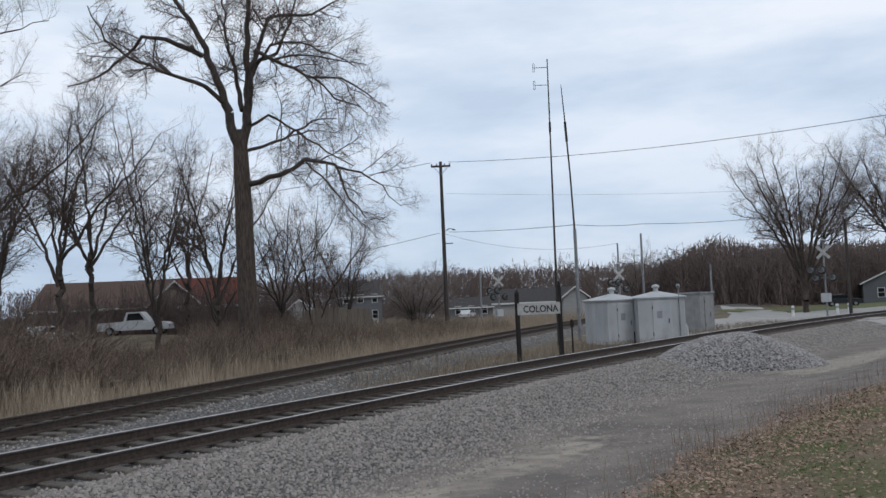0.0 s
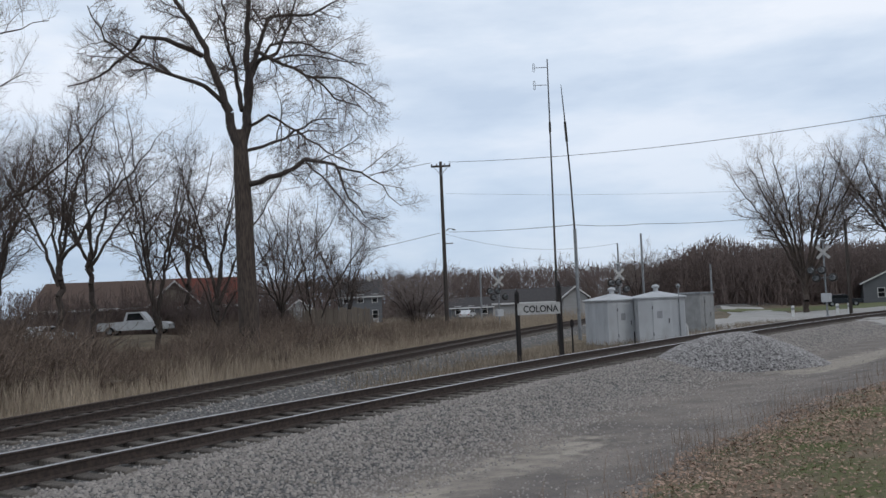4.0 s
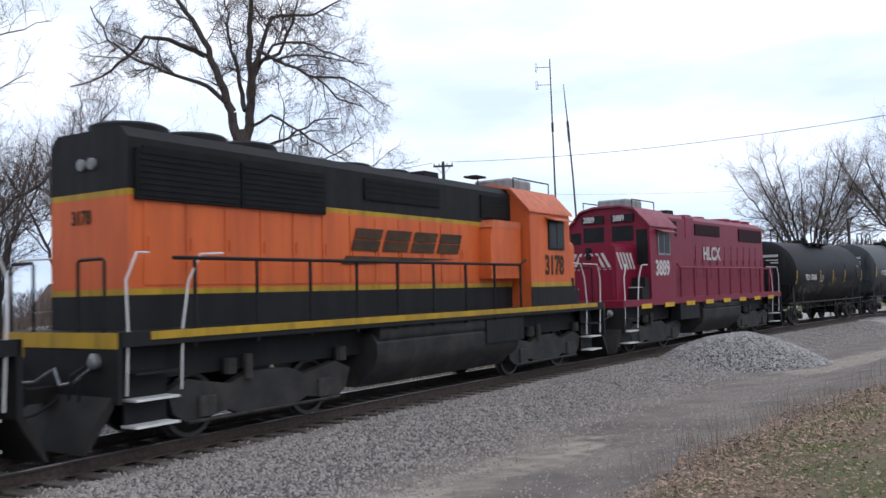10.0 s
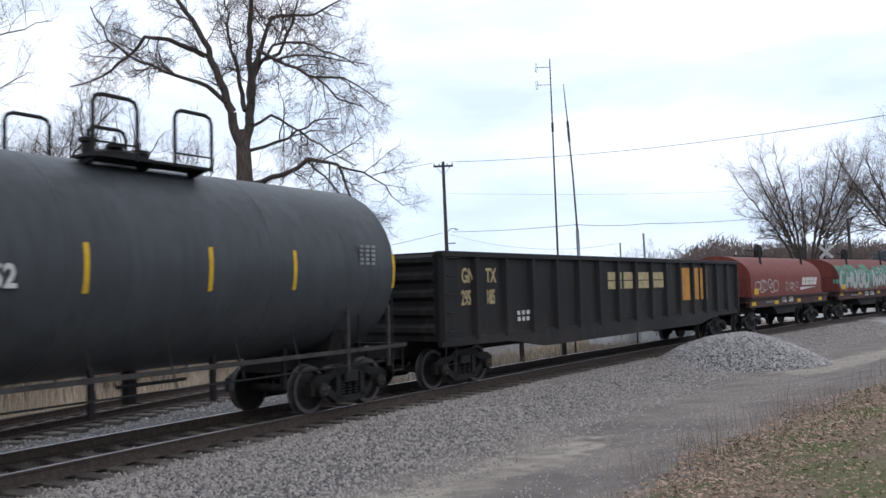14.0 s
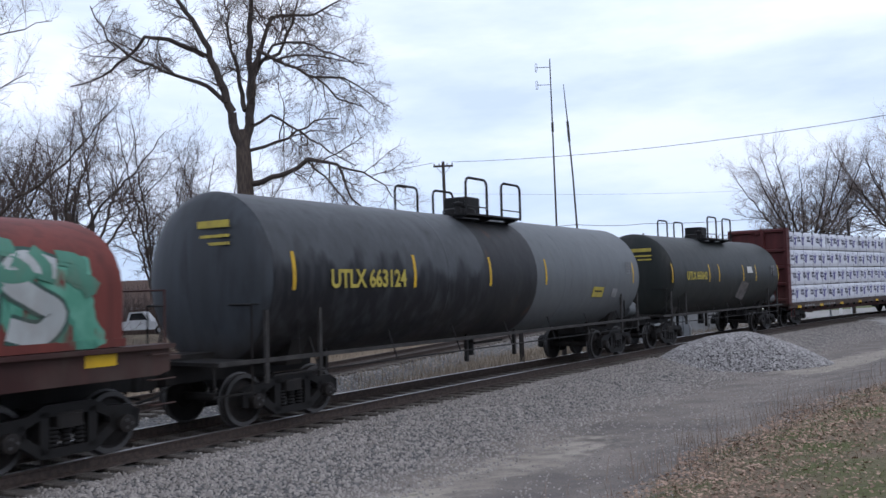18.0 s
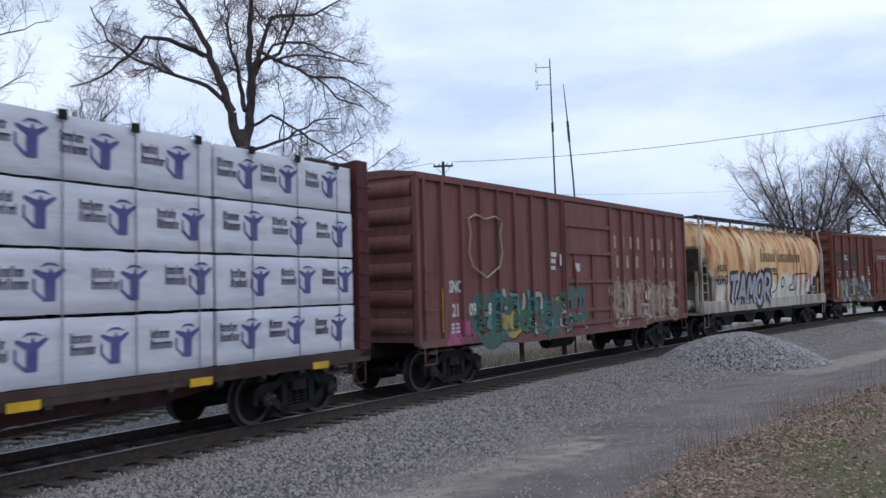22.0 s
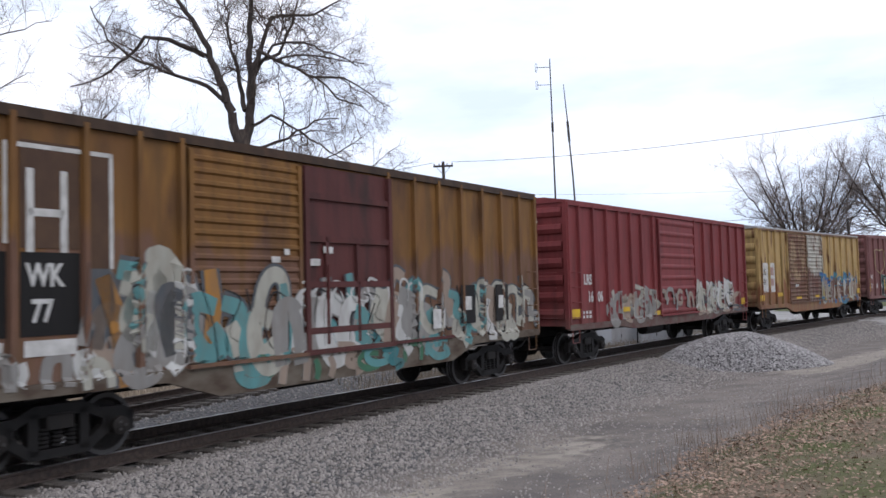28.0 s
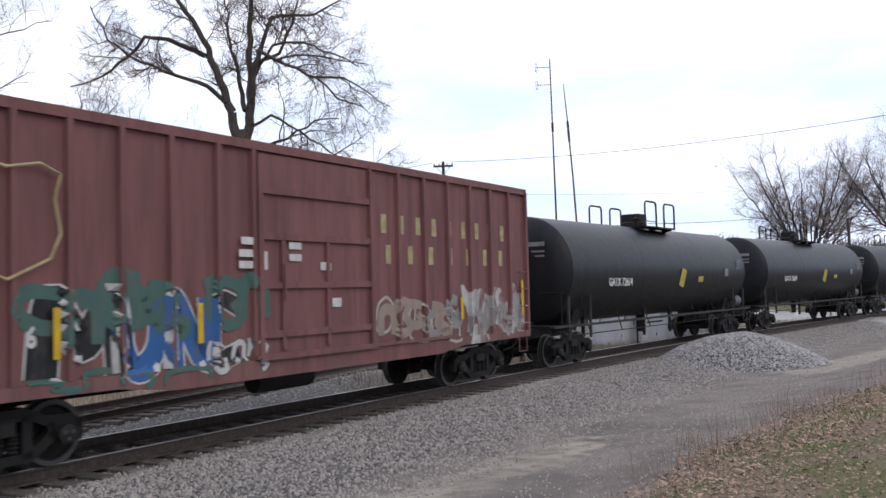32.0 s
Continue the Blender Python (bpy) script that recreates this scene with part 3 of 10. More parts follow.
def trees():
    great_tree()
    side_limbs()
    many = "bare many-stemmed tree among brush"
    for x, y, tall, wide, stems, seed in ((-22.8, 52, 17.5, 5.4, 7, 41), (-19.0, 58, 16.5, 5.0, 7, 42), (-16.0, 62, 16.5, 4.8, 7, 43), (-25.6, 64, 18.0, 5.4, 7, 44),
                                          (-9.1, 60, 10.5, 3.8, 5, 45), (-12.2, 66, 12.5, 4.0, 6, 46), (-29.5, 58, 18.0, 5.4, 7, 47), (-7.4, 66, 10.5, 3.8, 6, 48), (-14.0, 54, 9.5, 3.4, 5, 40),
                                          (-34.0, 66, 19.0, 5.6, 7, 39), (-21.0, 72, 16.0, 5.0, 6, 38)):
        bare_tree(x, y, tall * 1.1, wide * 1.35, stems - 2 if x < -13 else stems, seed, many, share=1.0 if x < -13 else 1.3, fork=0.12 + 0.2 * (seed % 3) / 2, low=0.2)
    bare_tree(-2.7, 80, 7.0, 5.2, 19, 49, "round dense bare shrub with many stems", fork=0.05, share=1.9, low=0.15, twig=M_GREYTWIG)
    bare_tree(36.0, 88, 19.6, 9.4, 15, 50, "wide spreading bare tree on a lawn", fork=0.16, share=1.1, low=0.36, bark=M_BARK, twig=M_GREYTWIG)
    bare_tree(46.0, 86, 21.5, 9.6, 14, 51, "wide spreading bare tree on a lawn", fork=0.16, share=1.1, low=0.36, bark=M_BARK, twig=M_GREYTWIG)
    bare_tree(24.5, 112, 10.0, 3.6, 7, 52, "bare young tree before the woods", share=1.6, twig=M_GREYTWIG)


def far_woods():
    """A brown belt of bare woodland far behind the houses."""
    r = np.random.RandomState(3)
    P = []
    for k in range(430):
        near = k % 6 == 0
        x = r.uniform(33, 95) if near else r.uniform(-95, 190)
        y = r.uniform(122, 150) + (x - 30) * 0.2 if near else r.uniform(165, 235) + abs(x - 40) * 0.12
        tall = (9.4 + 2.8 * math.exp(-((x - 40) / 5) ** 2) if near else 10.6 + 1.0 * math.sin(x * 0.09) + 0.9 * math.sin(x * 0.31 + 1)) * r.uniform(0.8, 1.08)
        wide = r.uniform(1.6, 3.4)
        p0 = np.array([x, y, -1.6])
        P.append((p0, p0 + [r.normal(0, 0.2), 0, tall * 0.45], 0.13, 0.09))
        for i in range(8):
            t = r.uniform(0, 6.28)
            p = p0 + [0, 0, tall * r.uniform(0.15, 0.45)]
            c = r.uniform(-1, 1)
            q = p0 + [c * wide, math.sin(t) * 1.5, tall * (0.62 + 0.38 * math.sqrt(1 - c * c)) * r.uniform(0.85, 1)]
            P.append((p, q, 0.05, 0.025))
            for j in range(10):
                a = p + (q - p) * r.uniform(0.25, 1.0)
                b = a + np.array([r.normal(0, 0.8), r.normal(0, 0.6), r.uniform(0.1, 1.1)])
                P.append((a, b, 0.032, 0.018))
    v, f = Wood(0).arrays(P, 3)
    soup("far_woods", v, f, M_BUD, "belt of bare brown woodland behind the town", "stuff", "woods")
    P = []
    for k in range(78000):
        near = k % 3 == 0
        x = r.uniform(33, 95) if near else r.uniform(-95, 190)
        y = r.uniform(126, 152) + (x - 30) * 0.2 if near else r.uniform(165, 215) + abs(x - 40) * 0.12
        top = (8.0 + 3.2 * math.exp(-((x - 39 - (y - 130) * 0.28) / 4.5) ** 2) + (2.6 if x > 45 else 0) if near else 10.2) + 0.5 * math.sin(x * 0.5 + 0.3 * y) + 0.3 * math.sin(x * 1.7)
        foot = r.uniform(0, 0.88)
        a = np.array([x, y, -1.7 + foot * top])
        b = a + np.array([r.normal(0, 0.55), 0, min(top * r.uniform(0.3, 1.0) * (1 - foot), r.uniform(0.7, 1.8))])
        P.append((a, b, 0.085, 0.03))
    v, f = Wood(0).arrays(P, 3)
    soup("wood_edge_brush", v, f, M_BUD, "dense bare undergrowth along the wood's edge", "stuff", "brush")


trees()
far_woods()


# ---- loose ground cover ----
def stones():
    """Crushed stone along both tracks and in the heap; each a small cut lump."""
    base = np.array([(1, 0, -0.4), (0.1, 0.95, -0.5), (-0.9, 0.1, -0.4), (-0.1, -0.95, -0.5), (0.55, 0.3, 0.65), (-0.45, 0.45, 0.7), (-0.05, -0.6, 0.7)])
    tri = np.array([(0, 1, 4), (1, 5, 4), (1, 2, 5), (2, 6, 5), (2, 3, 6), (3, 0, 6), (0, 4, 6), (4, 5, 6)])
    r = np.random.RandomState(8)

    def scatter(x, y, z, size):
        n = len(x)
        t = r.uniform(0, 2 * np.pi, n)
        c, s = np.cos(t), np.sin(t)
        b = base[None] * r.uniform(0.6, 1.25, (n, 7, 3))
        v = np.empty((n, 7, 3))
        v[..., 0] = b[..., 0] * c[:, None] - b[..., 1] * s[:, None]
        v[..., 1] = b[..., 0] * s[:, None] + b[..., 1] * c[:, None]
        v[..., 2] = b[..., 2] * r.uniform(0.6, 1.1, (n, 1))
        v = v * size[:, None, None] + np.stack([x, y, z], -1)[:, None, :]
        f = tri[None] + (np.arange(n) * 7)[:, None, None]
        return v.reshape(-1, 3), f.reshape(-1, 3)

    # along the main line: dense by the ties, thinning towards the dirt track
    n = 95000
    s = -16 + 78 * r.uniform(0, 1, n) ** 1.45
    lat = np.where(r.uniform(0, 1, n) < 0.72, -1.2 - 3.9 * r.beta(1.1, 1.9, n), r.uniform(-1.2, 3.3, n))
    h = np.interp(s, MAIN[0], MAIN[3])
    x = np.interp(s, MAIN[0], MAIN[1]) - np.sin(h) * lat
    y = np.interp(s, MAIN[0], MAIN[2]) + np.cos(h) * lat
    size = r.uniform(0.014, 0.037, n)
    ok = ~((np.abs(np.abs(lat) - 0.75) < 0.12))
    x, y, size = x[ok], y[ok], size[ok]
    v, f = scatter(x, y, heights(x, y) + size * 0.25, size)
    soup("ballast_stones", v, f, M_STONE, "grey crushed-stone ballast along the main track", "stuff", "ballast")
    n = 15000
    s = r.uniform(-34, 20, n)
    lat = r.normal(0, 1.3, n)
    h = np.interp(s, SIDE[0], SIDE[3])
    x = np.interp(s, SIDE[0], SIDE[1]) - np.sin(h) * lat
    y = np.interp(s, SIDE[0], SIDE[2]) + np.cos(h) * lat
    size = r.uniform(0.02, 0.045, n)
    ok = ~((np.abs(np.abs(lat) - 0.75) < 0.12))
    x, y, size = x[ok], y[ok], size[ok]
    v, f = scatter(x, y, heights(x, y) + size * 0.2, size)
    soup("side_ballast_stones", v, f, M_STONE, "grey crushed-stone ballast along the rusty side track", "stuff", "ballast")
    # small grit and chips on the dirt
    n = 70000
    x, y = r.uniform(-4, 22, n), r.uniform(8, 44, n)
    _, lat = side_of(MAIN, x, y)
    ok = (lat < -3.6) & (bank_edge(x, y) > -0.8) & (r.uniform(0, 1, n) < np.interp(lat, [-9, -6.2, -5.4, -4.6, -3.6], [0.35, 0.75, 0.2, 0.3, 1]) * np.where(x - 9.7 > 0.4 * (y - 24), 0.25, 1.0))
    x, y = x[ok], y[ok]
    size = r.uniform(0.01, 0.028, len(x))
    v, f = scatter(x, y, heights(x, y) + size * 0.2, size)
    soup("dirt_chips", v, f, M_STONE, "scattered stone chips on packed dirt", "stuff", "gravel")
    # heap of spare ballast
    n = 13000
    a, q = r.uniform(0, 2 * np.pi, n), r.uniform(0, 1, n) ** 0.5
    x, y = 9.75 + 2.75 * q * np.cos(a), 29.2 + 1.9 * q * np.sin(a)
    z = np.clip(heights(x, y), -0.7, 0.5) + 1.12 * np.clip(1 - q ** 1.5, 0, 1)
    size = r.uniform(0.02, 0.042, n)
    v, f = scatter(x, y, z + size * 0.2, size)
    heap = thing("gravel_heap", "low heap of grey crushed stone beside the track", "gravel heap")
    rings, m = [], 40
    sh = Shape()
    for k in range(9):
        qq = 1 - k / 8
        for i in range(m):
            t = 2 * math.pi * i / m
            hx, hy = 9.75 + 2.75 * qq * math.cos(t), 29.2 + 1.9 * qq * math.sin(t)
            rings.append((hx, hy, max(height(hx, hy), -0.7) + 1.12 * (1 - qq ** 1.5) - 0.03))
    sh.add(rings, [(k * m + i, k * m + (i + 1) % m, (k + 1) * m + (i + 1) % m, (k + 1) * m + i) for k in range(8) for i in range(m)])
    part("core", sh, M_GRAVEL, heap, "packed grey stone")
    st = soup("loose_stone", v, f, M_HEAP, "loose grey stones", "stuff")
    st.parent = heap


def blades(name, x, y, tall, width, lean, material, label, category, seed, bend=0.5):
    """Thin upright blades or stalks, each two crossed slivers' worth of one bent strip."""
    r = np.random.RandomState(seed)
    n = len(x)
    z = heights(x, y) - 0.02
    t = r.uniform(0, 2 * np.pi, n)
    d = r.uniform(0, 2 * np.pi, n)
    ux, uy = np.cos(t) * width, np.sin(t) * width
    lx, ly = np.cos(d) * lean * tall, np.sin(d) * lean * tall
    v = np.empty((n, 5, 3))
    v[:, 0] = np.stack([x - ux, y - uy, z], -1)
    v[:, 1] = np.stack([x + ux, y + uy, z], -1)
    v[:, 2] = np.stack([x + ux * 0.7 + lx * 0.4, y + uy * 0.7 + ly * 0.4, z + tall * 0.6], -1)
    v[:, 3] = np.stack([x - ux * 0.7 + lx * 0.4, y - uy * 0.7 + ly * 0.4, z + tall * 0.6], -1)
    v[:, 4] = np.stack([x + lx, y + ly, z + tall * (1 - bend * lean * 0.5)], -1)
    f = np.array([(0, 1, 2), (0, 2, 3), (3, 2, 4)])[None] + (np.arange(n) * 5)[:, None, None]
    return soup(name, v.reshape(-1, 3), f.reshape(-1, 3), material, label, "stuff", category)


def ground_cover():
    r = np.random.RandomState(21)
    # tall dead weeds beyond the side track
    n = 60000
    s, lat = -36 + 100 * r.uniform(0, 1, n) ** 1.3, 2.2 + 17 * r.uniform(0, 1, n) ** 1.4
    h = np.interp(s, SIDE[0], SIDE[3])
    x = np.interp(s, SIDE[0], SIDE[1]) - np.sin(h) * lat
    y = np.interp(s, SIDE[0], SIDE[2]) + np.cos(h) * lat
    dense = np.array([noise.noise(Vector((a * 0.25, b * 0.25, 3))) for a, b in zip(x, y)])
    tall = np.clip(0.28 + 0.11 * np.clip(lat - 2, 0, 9), 0.2, 1.2) * r.uniform(0.5, 1.5, n) * (1 + 0.6 * dense)
    tall = tall * np.where((np.abs(x + 0.345 * y) < 0.05 * y) & (y > 22), 0.6, 1.0)  # trodden gap towards the parked truck
    blades("dead_weeds", x, y, tall, r.uniform(0.006, 0.013, n), r.uniform(0.05, 0.4, n), M_WEED, "tall dry tan weeds beyond the side track", "weeds", 5)
    # weeds between the tracks
    n = 9000
    s, lat = r.uniform(2, 45, n), r.uniform(3.0, 9, n)
    h = np.interp(s, MAIN[0], MAIN[3])
    x = np.interp(s, MAIN[0], MAIN[1]) - np.sin(h) * lat
    y = np.interp(s, MAIN[0], MAIN[2]) + np.cos(h) * lat
    _, b = side_of(SIDE, x, y)
    ok = (np.abs(b) > 1.6) & (b < 1.0)
    x, y = x[ok], y[ok]
    blades("verge_weeds", x, y, r.uniform(0.15, 0.5, len(x)), r.uniform(0.006, 0.012, len(x)), r.uniform(0.1, 0.5, len(x)), M_WEED, "dry weeds between the two tracks", "weeds", 6)
    # dark brush: arching bare stems, taller towards the trees
    P = []
    for k in range(2300):
        s, lat = r.uniform(-42, 36), 7.0 + 14 * r.uniform(0, 1)
        h = np.interp(s, SIDE[0], SIDE[3])
        bx, by = np.interp(s, SIDE[0], SIDE[1]) - math.sin(h) * lat, np.interp(s, SIDE[0], SIDE[2]) + math.cos(h) * lat
        bz = height(bx, by) - 0.05
        q = noise.noise(Vector((bx * 0.12, by * 0.12, 1)))
        grow = (np.interp(bx, [-20, -14, -9, -6, 2], [1.9, 1.35, 1.1, 0.2, 0.1]) - bz) * np.interp(lat, [7, 9.5], [0.55, 1.0])
        if math.hypot(bx + 17.0, by - 47) < 4.5:
            grow = max(0.4, 0.35 - bz)
        for j in range(5):
            t, l = r.uniform(0, 6.28), r.uniform(0.6, 1.25) * (1.0 + 0.25 * q) * grow
            l = l * 0.5 if abs(bx + 0.345 * by) < 0.05 * by else l
            a = np.array([bx, by, bz])
            out = np.array([math.cos(t), math.sin(t), 0]) * l * r.uniform(0.2, 0.7)
            b = a + out * 0.5 + [0, 0, l * 0.6]
            c = a + out * 1.3 + [0, 0, l * r.uniform(0.65, 1.05)]
            P += [(a, b, 0.02, 0.015), (b, c, 0.015, 0.006)]
            for i in range(3):
                e = a + (b - a) * r.uniform(0.3, 1) if i == 0 else b + (c - b) * r.uniform(0, 1)
                P.append((e, e + np.array([r.normal(0, 0.2), r.normal(0, 0.2), r.uniform(0.1, 0.6)]), 0.010, 0.005))
    v, f = Wood(0).arrays(P, 3)
    soup("brush", v, f, M_BRUSH, "tangled bare brown brush under the trees", "stuff", "brush")
    # dense thin stems before the houses
    P = []
    for k in range(2500):
        bx = r.uniform(-44, -12.5)
        by = r.uniform(66, 79)
        if abs(bx + 0.345 * by) < 0.055 * by and by < 71:
            by += 6
        bz = height(bx, by) - 0.05
        l = (2.2 + 2.6 * r.uniform(0, 1) ** 2) * (1 + 0.45 * noise.noise(Vector((bx * 0.2, by * 0.2, 6))))
        a = np.array([bx, by, bz])
        b = a + [r.normal(0, 0.25), r.normal(0, 0.2), l * 0.6]
        c = b + [r.normal(0, 0.35), r.normal(0, 0.2), l * 0.4]
        P += [(a, b, 0.034, 0.024), (b, c, 0.024, 0.014)]
        for i in range(4):
            e = b + (c - b) * r.uniform(-0.6, 0.9)
            P.append((e, e + np.array([r.normal(0, 0.4), r.normal(0, 0.3), r.uniform(0.1, 0.7)]), 0.018, 0.01))
    v, f = Wood(0).arrays(P, 3)
    soup("thicket", v, f, M_BUD, "dense thicket of thin bare stems before the houses", "stuff", "thicket")
    # fallen pale branches in the brush
    for x0, y0, x1, y1, z in ((-16.5, 31, -11.5, 33, 0.35), (-17.5, 29.5, -12.8, 32.2, 0.1), (-14, 33.5, -10.8, 34.2, 0.2)):
        w = Wood(int(abs(x0 * 10)))
        a, b = Vector((0, 0, 0)), Vector((x1 - x0, y1 - y0, 0.25))
        w.limb([a, (a + b) / 2 + Vector((0, 0, 0.2)), b], 0.06, 0.02, 2, 0.8, 0, 0.35, 0.3, 0.6)
        t = thing("fallen_branch", "pale fallen branch lying in brush", "branch", pose(x0, y0, height(x0, y0) + 0.06), "fallen branches")
        part("stem", w.mesh(w.thick + w.thin, "stem", mat("bleached_dead_wood", (0.33, 0.29, 0.24), (0.22, 0.19, 0.16)), 5), None, t)
    # bank by the camera: short grass, leaves, dry stalks
    n = 60000
    x, y = r.uniform(-3, 22, n), 6 + 26 * r.uniform(0, 1, n) ** 1.3
    _, lat = side_of(MAIN, x, y)
    ok = (lat < -5) & (bank_edge(x, y) < 0.2 + 0.9 * np.array([noise.noise(Vector((a * 0.5, b * 0.5, 9))) for a, b in zip(x, y)]))
    x, y = x[ok], y[ok]
    m = len(x)
    blades("bank_grass", x, y, r.uniform(0.03, 0.10, m), r.uniform(0.003, 0.006, m), r.uniform(0.2, 0.9, m), M_GRASS, "short patchy green and straw-coloured grass", "grass", 7)
    n = 15000
    x, y = r.uniform(-2, 16, n), r.uniform(8, 26, n)
    _, lat = side_of(MAIN, x, y)
    edge = bank_edge(x, y)
    ok = (lat < -4.6) & (edge < 1.3) & (edge > -0.9) & (np.array([noise.noise(Vector((a * 0.6, b * 0.6, 12))) for a, b in zip(x, y)]) > -0.05)
    x, y = x[ok], y[ok]
    m = len(x)
    blades("path_weeds", x, y, r.uniform(0.10, 0.5, m) * r.uniform(0.4, 1.4, m), r.uniform(0.003, 0.006, m), r.uniform(0.05, 0.4, m), M_BRUSH, "thin dark dry weed stalks beside the dirt path", "weeds", 8)
    n = 150000
    x, y = r.uniform(-1, 20, n), 7 + 23 * r.uniform(0, 1, n) ** 1.4
    _, lat = side_of(MAIN, x, y)
    fac = np.array([noise.noise(Vector((a * 0.45, b * 0.45, 4))) for a, b in zip(x, y)])
    edge = bank_edge(x, y)
    ok = (edge < 0.35 + 0.8 * fac) & (lat < -4.6) & (r.uniform(0, 1, n) < np.interp(edge, [-6, -3.2, -1.6, -0.2, 0.6], [0.05, 0.18, 0.75, 1.0, 0.4]) + 0.4 * fac)
    x, y = x[ok], y[ok]
    m = len(x)
    z = heights(x, y) + r.uniform(0.01, 0.06, m)
    t, sz = r.uniform(0, 6.28, m), r.uniform(0.014, 0.036, m)
    c, s = np.cos(t) * sz, np.sin(t) * sz
    tip = r.uniform(-0.6, 0.9, (m, 4)) * sz[:, None] * 0.7
    v = np.empty((m, 4, 3))
    v[:, 0] = np.stack([x + c, y + s, z + tip[:, 0]], -1)
    v[:, 1] = np.stack([x - s * 0.55, y + c * 0.55, z + tip[:, 1]], -1)
    v[:, 2] = np.stack([x - c, y - s, z + tip[:, 2]], -1)
    v[:, 3] = np.stack([x + s * 0.55, y - c * 0.55, z + tip[:, 3]], -1)
    f = np.array([(0, 1, 2), (0, 2, 3)])[None] + (np.arange(m) * 4)[:, None, None]
    soup("fallen_leaves", v.reshape(-1, 3), f.reshape(-1, 3), M_LEAF, "curled brown leaves strewn over the bank", "stuff", "leaves")


stones()
ground_cover()


# ---- roads beyond the tracks ----
def strip(name, pts, half_w, material, label, lift=0.03):
    """A road along pts, laid over the ground."""
    s = Shape()
    n = len(pts)
    fine = []
    for (x0, y0), (x1, y1) in zip(pts, pts[1:]):
        k = max(2, int(math.hypot(x1 - x0, y1 - y0) / 1.5))
        fine += [(x0 + (x1 - x0) * i / k, y0 + (y1 - y0) * i / k) for i in range(k)]
    fine.append(pts[-1])
    v = []
    for i, (x, y) in enumerate(fine):
        a, b = fine[max(i - 1, 0)], fine[min(i + 1, len(fine) - 1)]
        d = math.hypot(b[0] - a[0], b[1] - a[1])
        nx_, ny_ = -(b[1] - a[1]) / d, (b[0] - a[0]) / d
        for k in (-1, -0.5, 0, 0.5, 1):
            px, py = x + nx_ * k * half_w, y + ny_ * k * half_w
            v.append((px, py, height(px, py) + lift + 0.05 * (1 - abs(k))))
    f = [(i * 5 + k, i * 5 + k + 1, i * 5 + k + 6, i * 5 + k + 5) for i in range(len(fine) - 1) for k in range(4)]
    s.add(v, f)
    return thing(name, label, "road", kind="structure", data=s.mesh(name, material))


strip("road", [(26.5, 50), (22, 60), (13, 74), (3, 92), (-10, 104), (-40, 118), (-90, 130)], 3.2, M_ROAD, "pale worn road that crosses the tracks")
strip("crossing_apron", [(15, 61), (19, 66), (30, 76), (44, 88), (70, 108)], 7.0, M_ROAD, "pale worn gravel apron along the tracks by the crossing", 0.03)
strip("side_road", [(22, 61), (27, 76), (34, 96), (40, 120)], 2.8, M_ROAD, "pale gravel lane running to the woods", 0.045)
strip("yard", [(11.5, 50.5), (16, 52), (21, 56)], 5.0, M_DIRTYARD := mat("pale_gravel_yard", (0.44, 0.42, 0.39), (0.33, 0.315, 0.295), rough=1.0, scale=4, bump=0.5), "pale gravel yard round the signal cabinets", 0.035)
lawn = strip("lawn", [(36, 99), (60, 113), (90, 131)], 12, mat("green_winter_lawn", (0.11, 0.135, 0.05), (0.15, 0.145, 0.07), rough=1.0, scale=0.5, bump=0.5), "dull green lawn before a house", 0.02)


